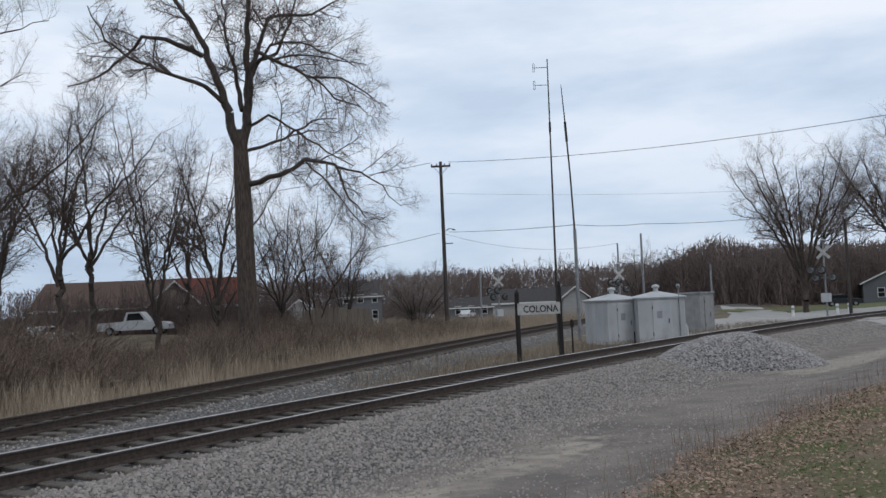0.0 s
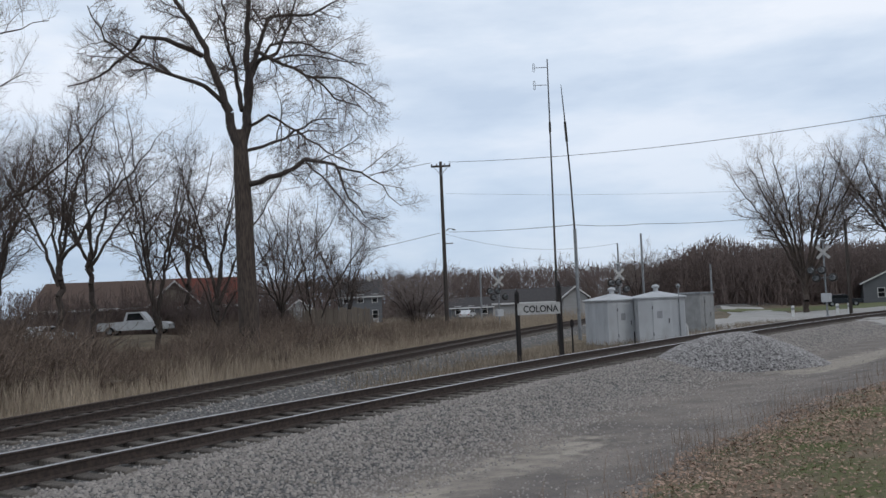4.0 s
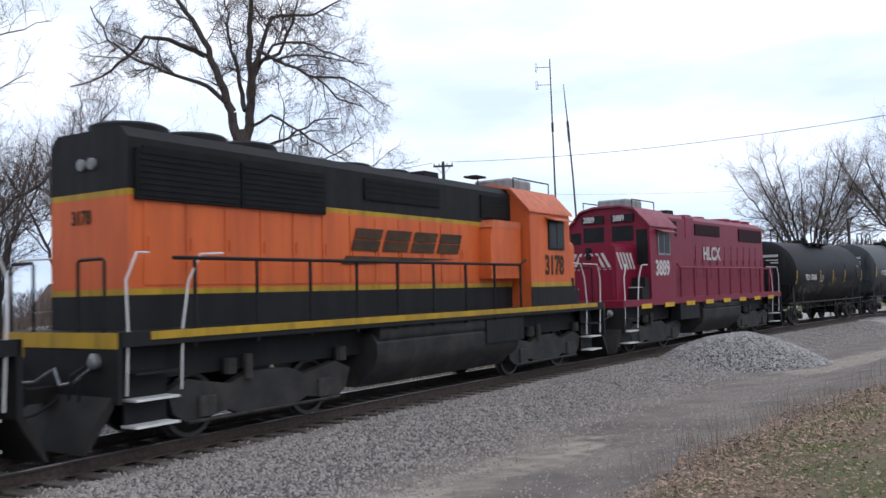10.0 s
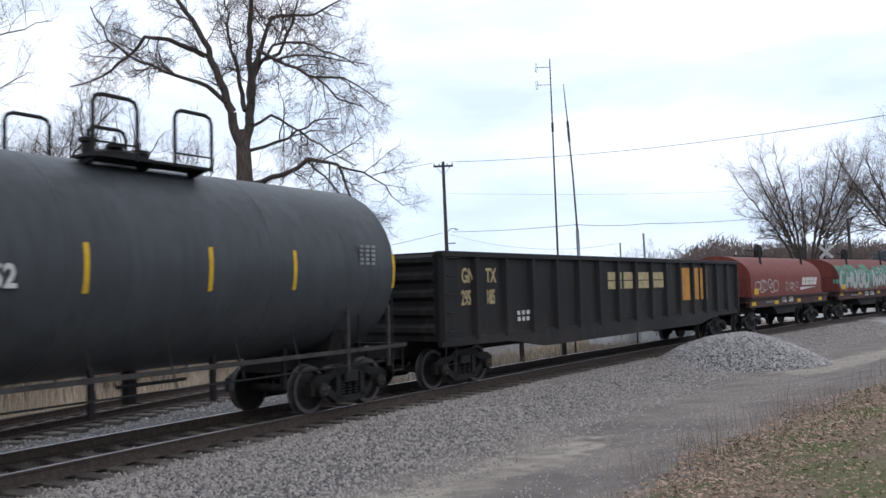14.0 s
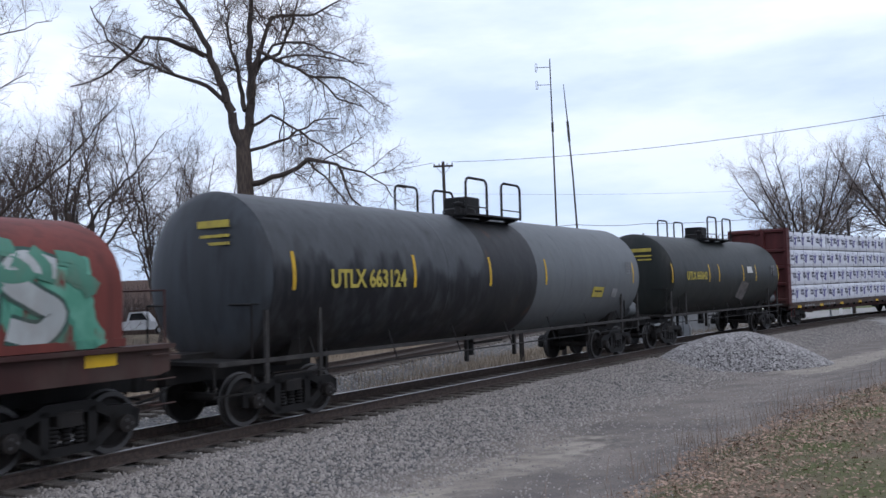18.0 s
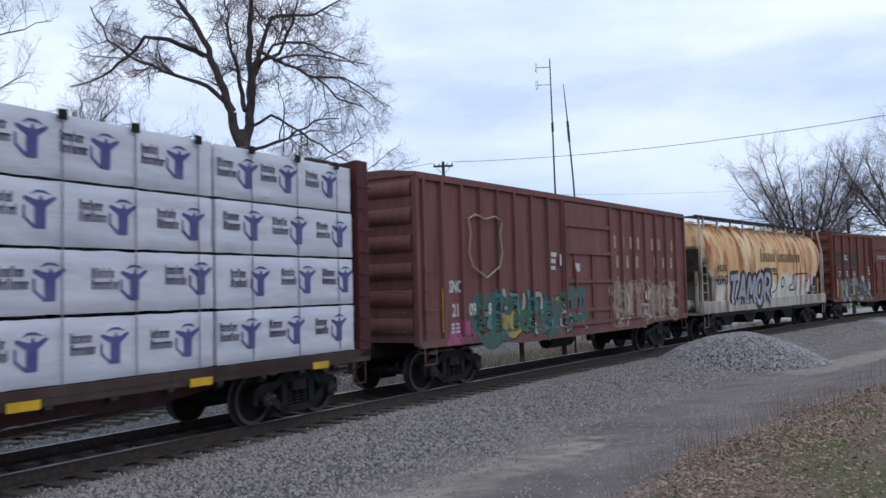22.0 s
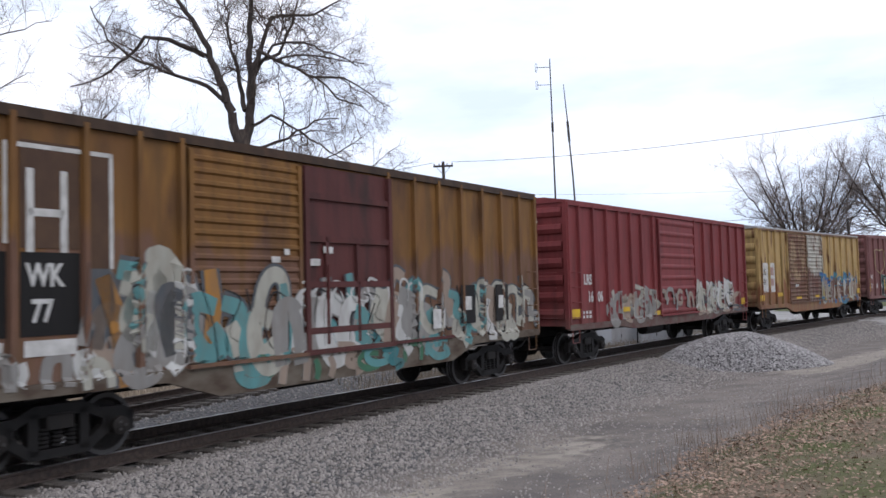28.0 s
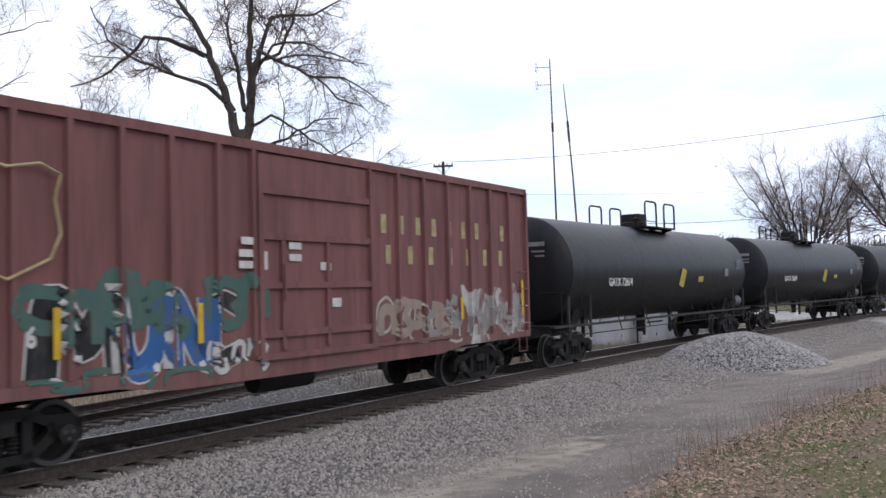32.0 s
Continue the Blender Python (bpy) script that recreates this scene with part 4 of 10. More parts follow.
# ---- signal cabinets ----
def cabinet(x, y, turn, w, d, h, label, seed, pyramid=True, dark=None):
    z0 = height(x, y) - 0.02
    m = dark or M_SILVER
    c = thing("signal_cabinet", label, "equipment cabinet", pose(x, y, z0, 0, 0, turn), "signal cabinets by the crossing")
    part("plinth", Shape().box(-w / 2 - 0.06, w / 2 + 0.06, -d / 2 - 0.06, d / 2 + 0.06, -0.15, 0.08), mat("stained_concrete", (0.3, 0.29, 0.27), (0.2, 0.19, 0.18)), c)
    part("body", Shape().box(-w / 2, w / 2, -d / 2, d / 2, 0.08, h, c=0.02), m, c)
    if pyramid:
        v = [(-w / 2 - 0.1, -d / 2 - 0.1, h), (w / 2 + 0.1, -d / 2 - 0.1, h), (w / 2 + 0.1, d / 2 + 0.1, h), (-w / 2 - 0.1, d / 2 + 0.1, h), (0, 0, h + 0.33)]
        roof = part("roof", Shape().add(v, [(3, 2, 1, 0), (0, 1, 4), (1, 2, 4), (2, 3, 4), (3, 0, 4)]), m, c)
        part("vent", Shape().lathe([(0.12, h + 0.2), (0.12, h + 0.46), (0.2, h + 0.48), (0.2, h + 0.56), (0.05, h + 0.64), (0.01, h + 0.64)], (0, 0, 0), "z", 14), m, roof)
        part("eave", Shape().box(-w / 2 - 0.08, w / 2 + 0.08, -d / 2 - 0.08, d / 2 + 0.08, h - 0.06, h + 0.005), m, c)
    else:
        part("roof", Shape().box(-w / 2 - 0.06, w / 2 + 0.06, -d / 2 - 0.06, d / 2 + 0.06, h, h + 0.1, c=0.02), M_STEEL, c)
    door = part("door", Shape().box(-0.45, 0.45, -d / 2 - 0.035, -d / 2 + 0.002, 0.2, h - 0.2, c=0.01), m, c)
    part("door_handle", Shape().tube([(0.33, -d / 2 - 0.06, 1.0), (0.33, -d / 2 - 0.06, 1.22)], 0.018, 6), M_DARKSTEEL, door)
    for z in (0.5, h - 0.5):
        part("hinge", Shape().tube([(-0.45, -d / 2 - 0.045, z - 0.08), (-0.45, -d / 2 - 0.045, z + 0.08)], 0.02, 6), M_DARKSTEEL, door)
    part("notice", Shape().box(-0.25, 0.02, -d / 2 - 0.042, -d / 2 - 0.035, 1.25, 1.6), mat("faded_notice", (0.36, 0.37, 0.38), (0.3, 0.3, 0.31)), door)
    for k in (-1, 1):
        for i in range(2):
            xx = k * (w / 2 - 0.12 - i * 0.45)
            part("panel_seam", Shape().box(xx - 0.012, xx + 0.012, -d / 2 - 0.012, -d / 2, 0.1, h - 0.06), m, c)
    for i in range(3):
        yy = -d / 2 + d * (i + 0.5) / 3
        part("panel_seam", Shape().box(-w / 2 - 0.012, -w / 2, yy - 0.012, yy + 0.012, 0.1, h - 0.06), m, c)
        part("panel_seam", Shape().box(w / 2, w / 2 + 0.012, yy - 0.012, yy + 0.012, 0.1, h - 0.06), m, c)
    return c


cabinet(8.45, 44.7, 25, 2.0, 2.0, 2.28, "dull silver signal cabinet with a low peaked roof", 1)
c2 = cabinet(10.55, 44.1, 0, 2.3, 2.0, 2.28, "dull silver signal cabinet with a vented peaked roof", 2)
part("conduit", Shape().tube([(1.28, -0.7, 0.0), (1.28, -0.7, 0.75), (1.22, -0.7, 0.9), (1.1, -0.7, 0.92)], 0.05, 8), M_WHITE, c2)
part("lamp_post", Shape().tube([(0.85, -1.06, 0.1), (0.85, -1.06, 2.75)], 0.025, 6).lathe([(0.09, 2.7), (0.11, 2.8), (0.05, 2.88), (0.01, 2.9)], (0.85, -1.06, 0), "z", 10), M_STEEL, c2)
c3 = cabinet(15.2, 54.5, 52, 2.2, 2.0, 2.4, "plain grey steel equipment cabinet with a flat roof", 3, pyramid=False, dark=mat("grey_steel_cabinet", (0.33, 0.33, 0.325), (0.27, 0.27, 0.265), rough=0.6))
part("warning_notice", Shape().box(1.11, 1.12, -0.2, 0.25, 1.5, 2.1), M_SIGNWHITE, c3)


# ---- station name sign ----
def name_sign():
    y = 33.5
    s = thing("station_sign", "weathered white station name board on two black posts", "station sign")
    for x, top in ((2.72, 2.2), (4.33, 2.45)):
        z = height(x, y) - 0.1
        part("post", Shape().box(x - 0.085, x + 0.085, y - 0.085, y + 0.085, z, top - 0.1, c=0.01).add([(x - 0.085, y - 0.085, top - 0.1), (x + 0.085, y - 0.085, top - 0.1), (x + 0.085, y + 0.085, top - 0.1), (x - 0.085, y + 0.085, top - 0.1), (x, y, top + 0.08)], [(0, 1, 4), (1, 2, 4), (2, 3, 4), (3, 0, 4)]), M_POST, s)
    board = part("board", Shape().box(2.72, 4.34, y - 0.125, y - 0.087, 1.28, 1.72, c=0.004), M_SIGNWHITE, s)
    ob = part("lettering", text_mesh("COLONA", 0.36, M_BLACK, 0.006), None, board, m=pose(2.93, y - 0.128, 1.37, 90, 0, 0))
    ob.scale = (0.86, 1, 1)


# ---- poles, masts and wires ----
def pole(x, y, tall, r0, r1, label, material, name="utility_pole", group="poles along the road", lean=0.0):
    z = height(x, y) - 0.2
    p = thing(name, label, "pole", pose(x, y, z), group)
    part("shaft", Shape().tube([(0, 0, 0), (lean * 0.5, 0, tall * 0.5), (lean, 0, tall)], [r0, (r0 + r1) / 2, r1], 10), material, p)
    return p, z


def wire(a, b, sag, label="thin overhead power line", thick=0.022):
    a, b = Vector(a), Vector(b)
    pts = [a + (b - a) * t - Vector((0, 0, sag * 4 * t * (1 - t))) for t in [i / 24 for i in range(25)]]
    t = thing("overhead_wire", label, "wire", group="overhead wires")
    part("strand", Shape().tube(pts, thick, 4, caps=False), M_WIRE, t)


def poles():
    p, z = pole(0.1, 76, 15.2, 0.2, 0.13, "tall dark wooden utility pole with a crossarm", M_POLE)
    part("crossarm", Shape().box(-0.85, 0.85, -0.06, 0.06, 14.72, 14.88), M_POLE, p)
    for x in (-0.78, -0.35, 0.35, 0.78):
        part("insulator", Shape().lathe([(0.04, 14.88), (0.07, 14.94), (0.05, 15.04), (0.01, 15.06)], (x, 0, 0), "z", 8), M_STEEL, p)
    for k in (-1, 1):
        part("brace", Shape().tube([(k * 0.6, -0.05, 14.72), (0, -0.12, 14.0)], 0.025, 5), M_STEEL, p)
    part("lamp_arm", Shape().tube([(0, 0, 9.0), (0.5, 0, 9.35), (0.85, 0, 9.3)], 0.035, 6).lathe([(0.05, 9.3), (0.16, 9.26), (0.14, 9.18), (0.01, 9.17)], (0.9, 0, 0), "z", 10), M_STEEL, p)
    part("bracket", Shape().box(-0.1, 0.8, -0.05, 0.05, 8.0, 8.1), M_STEEL, p)
    q, z2 = pole(7.85, 52, 6.75, 0.11, 0.1, "grey steel pole carrying a tall whip antenna", M_STEEL, "antenna_pole", "antenna masts")
    part("whip", Shape().tube([(0, 0, 6.5), (-0.1, 0, 10.0), (-0.2, 0, 12.0)], [0.06, 0.05, 0.045], 8).tube([(-0.2, 0, 12.0), (-0.25, 0, 13.2)], 0.075, 8).tube([(-0.25, 0, 13.2), (-0.38, 0, 15.45)], [0.04, 0.02], 6), M_DARKSTEEL, q)
    a, z3 = pole(5.56, 44, 14.85, 0.07, 0.028, "slender tapering antenna mast with two dipoles", M_DARKSTEEL, "antenna_mast", "antenna masts", 0.13)
    part("collar", Shape().tube([(0.10, 0, 11.1), (0.105, 0, 11.6)], 0.06, 8), M_DARKSTEEL, a)
    for zz in (13.52, 14.42):
        d = Shape().tube([(0.12, 0, zz), (-0.58, 0, zz)], 0.018, 6)
        d.tube([(-0.58, 0, zz - 0.22), (-0.62, 0, zz - 0.2), (-0.62, 0, zz + 0.2), (-0.58, 0, zz + 0.22), (-0.54, 0, zz + 0.2), (-0.54, 0, zz - 0.2), (-0.58, 0, zz - 0.22)], 0.014, 5)
        part("dipole", d, M_STEEL, a)
    for x, y, tall in ((13.55, 60, 6.9), (14.9, 75, 6.9), (21.2, 70, 4.9)):
        pole(x, y, tall, 0.09, 0.07, "weathered grey service pole", M_STEEL)
    pole(30.3, 66, 7.6, 0.13, 0.1, "wooden service pole by the crossing", M_POLE)
    pole(4.0, 98, 6.5, 0.1, 0.08, "pale service pole before a house", M_STEEL)
    pole(-26.5, 66, 9.5, 0.12, 0.1, "dark wooden pole behind the brush", M_POLE)
    wire((0.8, 76, 13.95), (46, 43, 14.0), 1.5)
    wire((-0.7, 76, 13.95), (-60, 96, 12.5), 1.2)
    wire((0.5, 76, 11.2), (44, 84, 11.4), 0.5, thick=0.01)
    wire((0.6, 76, 7.85), (7.85, 52, 6.1), 0.1)
    wire((7.85, 52, 6.1), (13.65, 60, 6.6), 0.1)
    wire((13.65, 60, 6.6), (36, 84, 9.0), 0.3)
    wire((-0.2, 76, 7.8), (-24, 92, 5.6), 0.4)
    wire((0.2, 76, 7.7), (15.0, 75, 6.2), 0.9, thick=0.014)
    m, z4 = pole(4.92, 34.6, 1.75, 0.035, 0.035, "thin dark marker post beside the track", M_POST, "marker_post", "marker posts")
    part("plate", Shape().box(-0.07, 0.07, -0.045, -0.03, 1.45, 1.72), M_POST, m)
    pole(8.55, 40.2, 0.95, 0.03, 0.03, "thin dark marker post beside the track", M_POST, "marker_post", "marker posts")


# ---- crossing signals ----
def crossing_signal(x, y, turn, label, tall=5.4):
    z = height(x, y) - 0.05
    s = thing("crossing_signal", label, "crossing signal", pose(x, y, z, 0, 0, turn), "level crossing signals")
    part("mast", Shape().tube([(0, 0, 0), (0, 0, tall)], 0.065, 10), M_STEEL, s)
    part("base", Shape().lathe([(0.3, 0), (0.3, 0.15), (0.12, 0.4), (0.07, 0.42)], (0, 0, 0), "z", 12), M_STEEL, s)
    part("mechanism_box", Shape().box(-0.3, 0.3, -0.28, 0.28, 1.35, 1.95, c=0.03), M_SILVER, s)
    for k in (-1, 1):
        part("crossbuck_blade", Shape().box(-0.6, 0.6, -0.012, 0.012, -0.1, 0.1), M_SIGNWHITE, s, m=pose(0, -0.1 - 0.012 * k, tall - 0.75, 0, k * 45, 0))
    arm = part("light_arm", Shape().tube([(-0.6, -0.08, 3.05), (0.6, -0.08, 3.05)], 0.035, 6).tube([(-0.9, 0.05, 3.6), (0.1, 0.05, 3.6)], 0.035, 6), M_STEEL, s)
    for lx, lz in ((-0.55, 3.05), (0.55, 3.05), (-0.85, 3.6), (-0.15, 3.6)):
        part("lamp_disc", Shape().lathe([(0.31, 0.03), (0.31, 0.0), (0.15, -0.02), (0.01, -0.02)], (lx, -0.15, lz), "y", 16), M_DARKSTEEL, arm)
        part("lamp_hood", Shape().lathe([(0.18, -0.02), (0.18, -0.34), (0.16, -0.34), (0.14, -0.05), (0.01, -0.05)], (lx, -0.15, lz), "y", 14), M_STEEL, arm)
    part("bell", Shape().lathe([(0.16, tall), (0.18, tall + 0.1), (0.1, tall + 0.18), (0.01, tall + 0.2)], (0, 0, 0), "z", 12), M_STEEL, s)
    part("side_arm", Shape().tube([(0, 0, tall - 0.3), (0.6, 0, tall - 0.3)], 0.03, 6), M_STEEL, s)


def bollard(x, y, tall, r):
    b = thing("bollard", "short white-painted post by the crossing", "bollard", pose(x, y, height(x, y) - 0.05), "white posts by the crossing")
    part("post", Shape().lathe([(r, 0), (r, tall), (r * 0.7, tall + 0.05), (0.01, tall + 0.06)], (0, 0, 0), "z", 10), M_WHITE, b)
    part("band", Shape().lathe([(r + 0.004, tall * 0.7), (r + 0.006, tall * 0.85), (r + 0.004, tall * 0.86)], (0, 0, 0), "z", 10), M_STEEL, b)


for bx_, by_ in ((33.3, 75.0), (34.3, 75.0), (29.5, 75.0)):
    bollard(bx_, by_, 0.95, 0.13)
name_sign()
poles()
crossing_signal(26.8, 62, -35, "level crossing signal with crossbuck, lamps unlit", 5.6)
crossing_signal(14.25, 72, 20, "level crossing signal behind the cabinets, lamps unlit", 5.0)
crossing_signal(4.75, 78, 15, "level crossing signal on the far road, lamps unlit", 5.2)


# ---- houses and vehicles of the town ----
H_BRICK = mat("grey_siding", (0.17, 0.175, 0.185), (0.13, 0.135, 0.145), rough=0.8, stretch=(0.3, 0.3, 8))
H_WHITE = mat("white_siding", (0.42, 0.42, 0.42), (0.35, 0.35, 0.345), rough=0.8, stretch=(0.3, 0.3, 8))
H_BROWN = mat("dark_brown_siding", (0.115, 0.088, 0.072), (0.085, 0.066, 0.055), rough=0.85, stretch=(0.3, 0.3, 8))
H_TAN = mat("tan_siding", (0.33, 0.28, 0.23), (0.27, 0.23, 0.19), rough=0.85, stretch=(0.3, 0.3, 8))
H_ROOFDARK = mat("dark_shingle_roof", (0.085, 0.078, 0.078), (0.06, 0.056, 0.056), rough=0.95, scale=6)
H_ROOFBROWN = mat("brown_shingle_roof", (0.135, 0.09, 0.072), (0.10, 0.07, 0.057), rough=0.95, scale=6)
H_ROOFRED = mat("red_brown_shingle_roof", (0.17, 0.055, 0.04), (0.12, 0.042, 0.032), rough=0.95, scale=5)


def house(x, y, turn, w, d, h, ridge, wall, roof, label, windows=3, storeys=1, along="x", chimney=False, over=0.4):
    z = height(x, y) - 0.1
    o = thing("house", label, "house", pose(x, y, z, 0, 0, turn), "houses of the town")
    part("wall", Shape().box(-w / 2, w / 2, -d / 2, d / 2, 0, h), wall, o)
    if along == "x":
        g = [(-d / 2 - over, h - 0.15), (0, h + ridge), (d / 2 + over, h - 0.15), (d / 2 + over, h + 0.02), (0, h + ridge + 0.18), (-d / 2 - over, h + 0.02)]
        rf = part("roof", Shape().prism(g, "x", -w / 2 - over, w / 2 + over), roof, o)
        part("gable", Shape().prism([(-d / 2, h), (d / 2, h), (0, h + ridge)], "x", -w / 2 + 0.01, w / 2 - 0.01), wall, o)
        part("fascia", Shape().box(-w / 2 - over, w / 2 + over, -d / 2 - over - 0.05, -d / 2 - over, h - 0.18, h + 0.03), M_WHITE, rf)
    else:
        g = [(-w / 2 - over, h - 0.15), (0, h + ridge), (w / 2 + over, h - 0.15), (w / 2 + over, h + 0.02), (0, h + ridge + 0.18), (-w / 2 - over, h + 0.02)]
        rf = part("roof", Shape().prism(g, "y", -d / 2 - over, d / 2 + over), roof, o)
        part("gable", Shape().prism([(-w / 2, h), (w / 2, h), (0, h + ridge)], "y", -d / 2 + 0.01, d / 2 - 0.01), wall, o)
        for k in (-1, 1):
            part("bargeboard", Shape().prism([(k * (w / 2 + over), h - 0.15), (k * (w / 2 + over), h + 0.05), (0, h + ridge + 0.2), (0, h + ridge)], "y", -d / 2 - over - 0.06, -d / 2 - over), M_WHITE, rf)
    if chimney:
        part("chimney", Shape().box(w * 0.2, w * 0.2 + 0.6, -0.3, 0.3, h, h + ridge + 0.9), M_SIGNWHITE, rf)
    for st in range(storeys):
        for i in range(windows):
            cx = -w / 2 + w * (i + 0.5) / windows
            z0 = 0.9 + st * 2.7
            win = part("window", Shape().box(cx - 0.52, cx + 0.52, -d / 2 - 0.05, -d / 2, z0 - 0.08, z0 + 1.38), M_WHITE, o)
            part("pane", Shape().box(cx - 0.42, cx + 0.42, -d / 2 - 0.06, -d / 2 - 0.05, z0, z0 + 0.62), M_GLASS, win)
            part("pane", Shape().box(cx - 0.42, cx + 0.42, -d / 2 - 0.06, -d / 2 - 0.05, z0 + 0.68, z0 + 1.3), M_GLASS, win)
    part("door", Shape().box(w * 0.28, w * 0.28 + 0.95, -d / 2 - 0.05, -d / 2, 0.1, 2.15), M_SIGNWHITE, o)
    return o


house(-14.8, 152, 8, 7.2, 8.0, 4.6, 2.6, H_BRICK, H_ROOFDARK, "two-storey grey house with white-framed windows", 3, 2, "x", True)
house(5.2, 152, 4, 9.0, 7, 2.0, 1.5, H_BRICK, H_ROOFDARK, "low grey house with a dark roof", 4)
house(12.0, 120, -4, 10.5, 7, 2.6, 1.7, H_WHITE, H_ROOFDARK, "low white building with a dark roof", 0)
house(16.6, 114, -4, 3.0, 6, 2.9, 1.3, H_WHITE, H_ROOFDARK, "small white gabled shed", 0, 1, "y")
house(67.6, 132, -22, 9.5, 9, 2.9, 2.3, H_BRICK, H_ROOFDARK, "grey bungalow with a gable and white windows", 2, 1, "y")
house(-31.5, 86, 6, 13.0, 9, 3.9, 2.5, H_BROWN, H_ROOFBROWN, "long low house under a wide brown roof", 3, over=0.7)
house(-22.3, 84, 20, 6.2, 8, 3.7, 2.5, H_BROWN, H_ROOFRED, "small tan house with a red-brown roof", 1, 1, "x")
house(-25.0, 81, 20, 4.2, 4, 3.6, 2.2, H_TAN, H_ROOFRED, "tan gabled house front with white bargeboards", 1, 1, "y")
house(-18.6, 112, 10, 3.4, 5, 2.6, 1.5, H_WHITE, H_ROOFDARK, "small white garage behind a fence", 0, 1, "y")


def fence():
    f = thing("wooden_fence", "weathered grey-brown board fence beside the weeds", "fence")
    m = mat("weathered_fence_board", (0.22, 0.185, 0.15), (0.145, 0.12, 0.10), rough=0.95, stretch=(4, 4, 0.5), each=0.3)
    meshes = [Shape().box(-0.07, 0.07, -0.012, 0.012, 0, t, c=0.008).mesh("board", m) for t in (2.5, 2.6, 2.66)]
    r = random.Random(2)
    x0, y0, x1, y1 = -9.6, 59.5, -5.2, 61.5
    n = 34
    for i in range(n):
        x, y = x0 + (x1 - x0) * i / n, y0 + (y1 - y0) * i / n
        part("board", r.choice(meshes), None, f, m=pose(x, y, height(x, y) + r.uniform(-0.02, 0.04), 0, r.uniform(-1, 1), 24))
    for z in (0.5, 2.0):
        part("rail", Shape().tube([(x0, y0 + 0.06, z + height(x0, y0)), (x1, y1 + 0.06, z + height(x1, y1))], 0.05, 4), m, f)


fence()


def vehicle(name, x, y, turn, label, category, colour, pickup=False):
    z = height(x, y)
    c = thing(name, label, category, pose(x, y, z, 0, 0, turn))
    l = 5.4 if pickup else 4.6
    low = [(-l / 2, 0.42), (-l / 2, 0.9), (-l / 2 + 0.15, 1.02)]
    prof = low + ([(-0.95, 1.08), (-0.35, 1.12)] if pickup else [(-1.3, 1.02)]) + [(l / 2 - 0.3, 0.95), (l / 2 - 0.05, 0.8), (l / 2, 0.42)]
    part("body", Shape().prism(prof, "y", -0.9, 0.9), colour, c)
    roof = [(-0.75, 1.08), (-0.5, 1.78), (0.55, 1.80), (1.15, 1.06)] if pickup else [(-1.9, 1.0), (-1.2, 1.5), (0.3, 1.5), (1.1, 0.98)]
    cab = part("cabin", Shape().prism(roof, "y", -0.78, 0.78), colour, c)
    inner = [(roof[0][0] + 0.22, roof[0][1] + 0.08), (roof[1][0] + 0.12, roof[1][1] - 0.1), (roof[2][0] - 0.08, roof[2][1] - 0.1), (roof[3][0] - 0.3, roof[3][1] + 0.1)]
    for k in (-1, 1):
        part("side_window", Shape().prism(inner, "y", *sorted((k * 0.78, k * 0.79))), M_GLASS, cab)
    tyre = Shape().lathe([(0.2, -0.11), (0.34, -0.11), (0.36, -0.07), (0.36, 0.07), (0.34, 0.11), (0.2, 0.11)], (0, 0, 0), "y", 18).mesh("tyre", M_BLACK)
    rim = Shape().lathe([(0.01, -0.09), (0.2, -0.1), (0.2, 0.1), (0.01, 0.09)], (0, 0, 0), "y", 14).mesh("rim", M_STEEL)
    for wx in (-l / 2 + 0.95, l / 2 - 0.9):
        for wy in (-0.85, 0.85):
            w = part("wheel", tyre, None, c, m=pose(wx, wy, 0.36))
            part("rim", rim, None, w)
    for wy in (-0.7, 0.7):
        part("tail_light", Shape().box(-l / 2 - 0.01, -l / 2 + 0.02, wy - 0.12, wy + 0.12, 0.72, 0.9), mat("red_lens", (0.3, 0.02, 0.02)), c)
        part("headlamp", Shape().box(l / 2 - 0.06, l / 2 + 0.005, wy - 0.15, wy + 0.15, 0.62, 0.78), M_STEEL, c)


V_WHITE = mat("white_car_paint", (0.68, 0.69, 0.70), (0.6, 0.61, 0.62), rough=0.35)
V_DARK = mat("dark_car_paint", (0.04, 0.045, 0.055), rough=0.35)
vehicle("pickup_truck", -23.9, 68, 4, "white pickup truck parked behind brush", "truck", V_WHITE, True)
vehicle("parked_car", -29.8, 66, 70, "white car parked behind brush", "car", V_WHITE)
vehicle("parked_car", -3.2, 148, 80, "white car parked on the road", "car", V_WHITE)
vehicle("parked_car", 3.6, 146, 75, "white car parked before a house", "car", V_WHITE)
vehicle("parked_car", 50.5, 112, -20, "dark car parked on a driveway", "car", V_DARK)


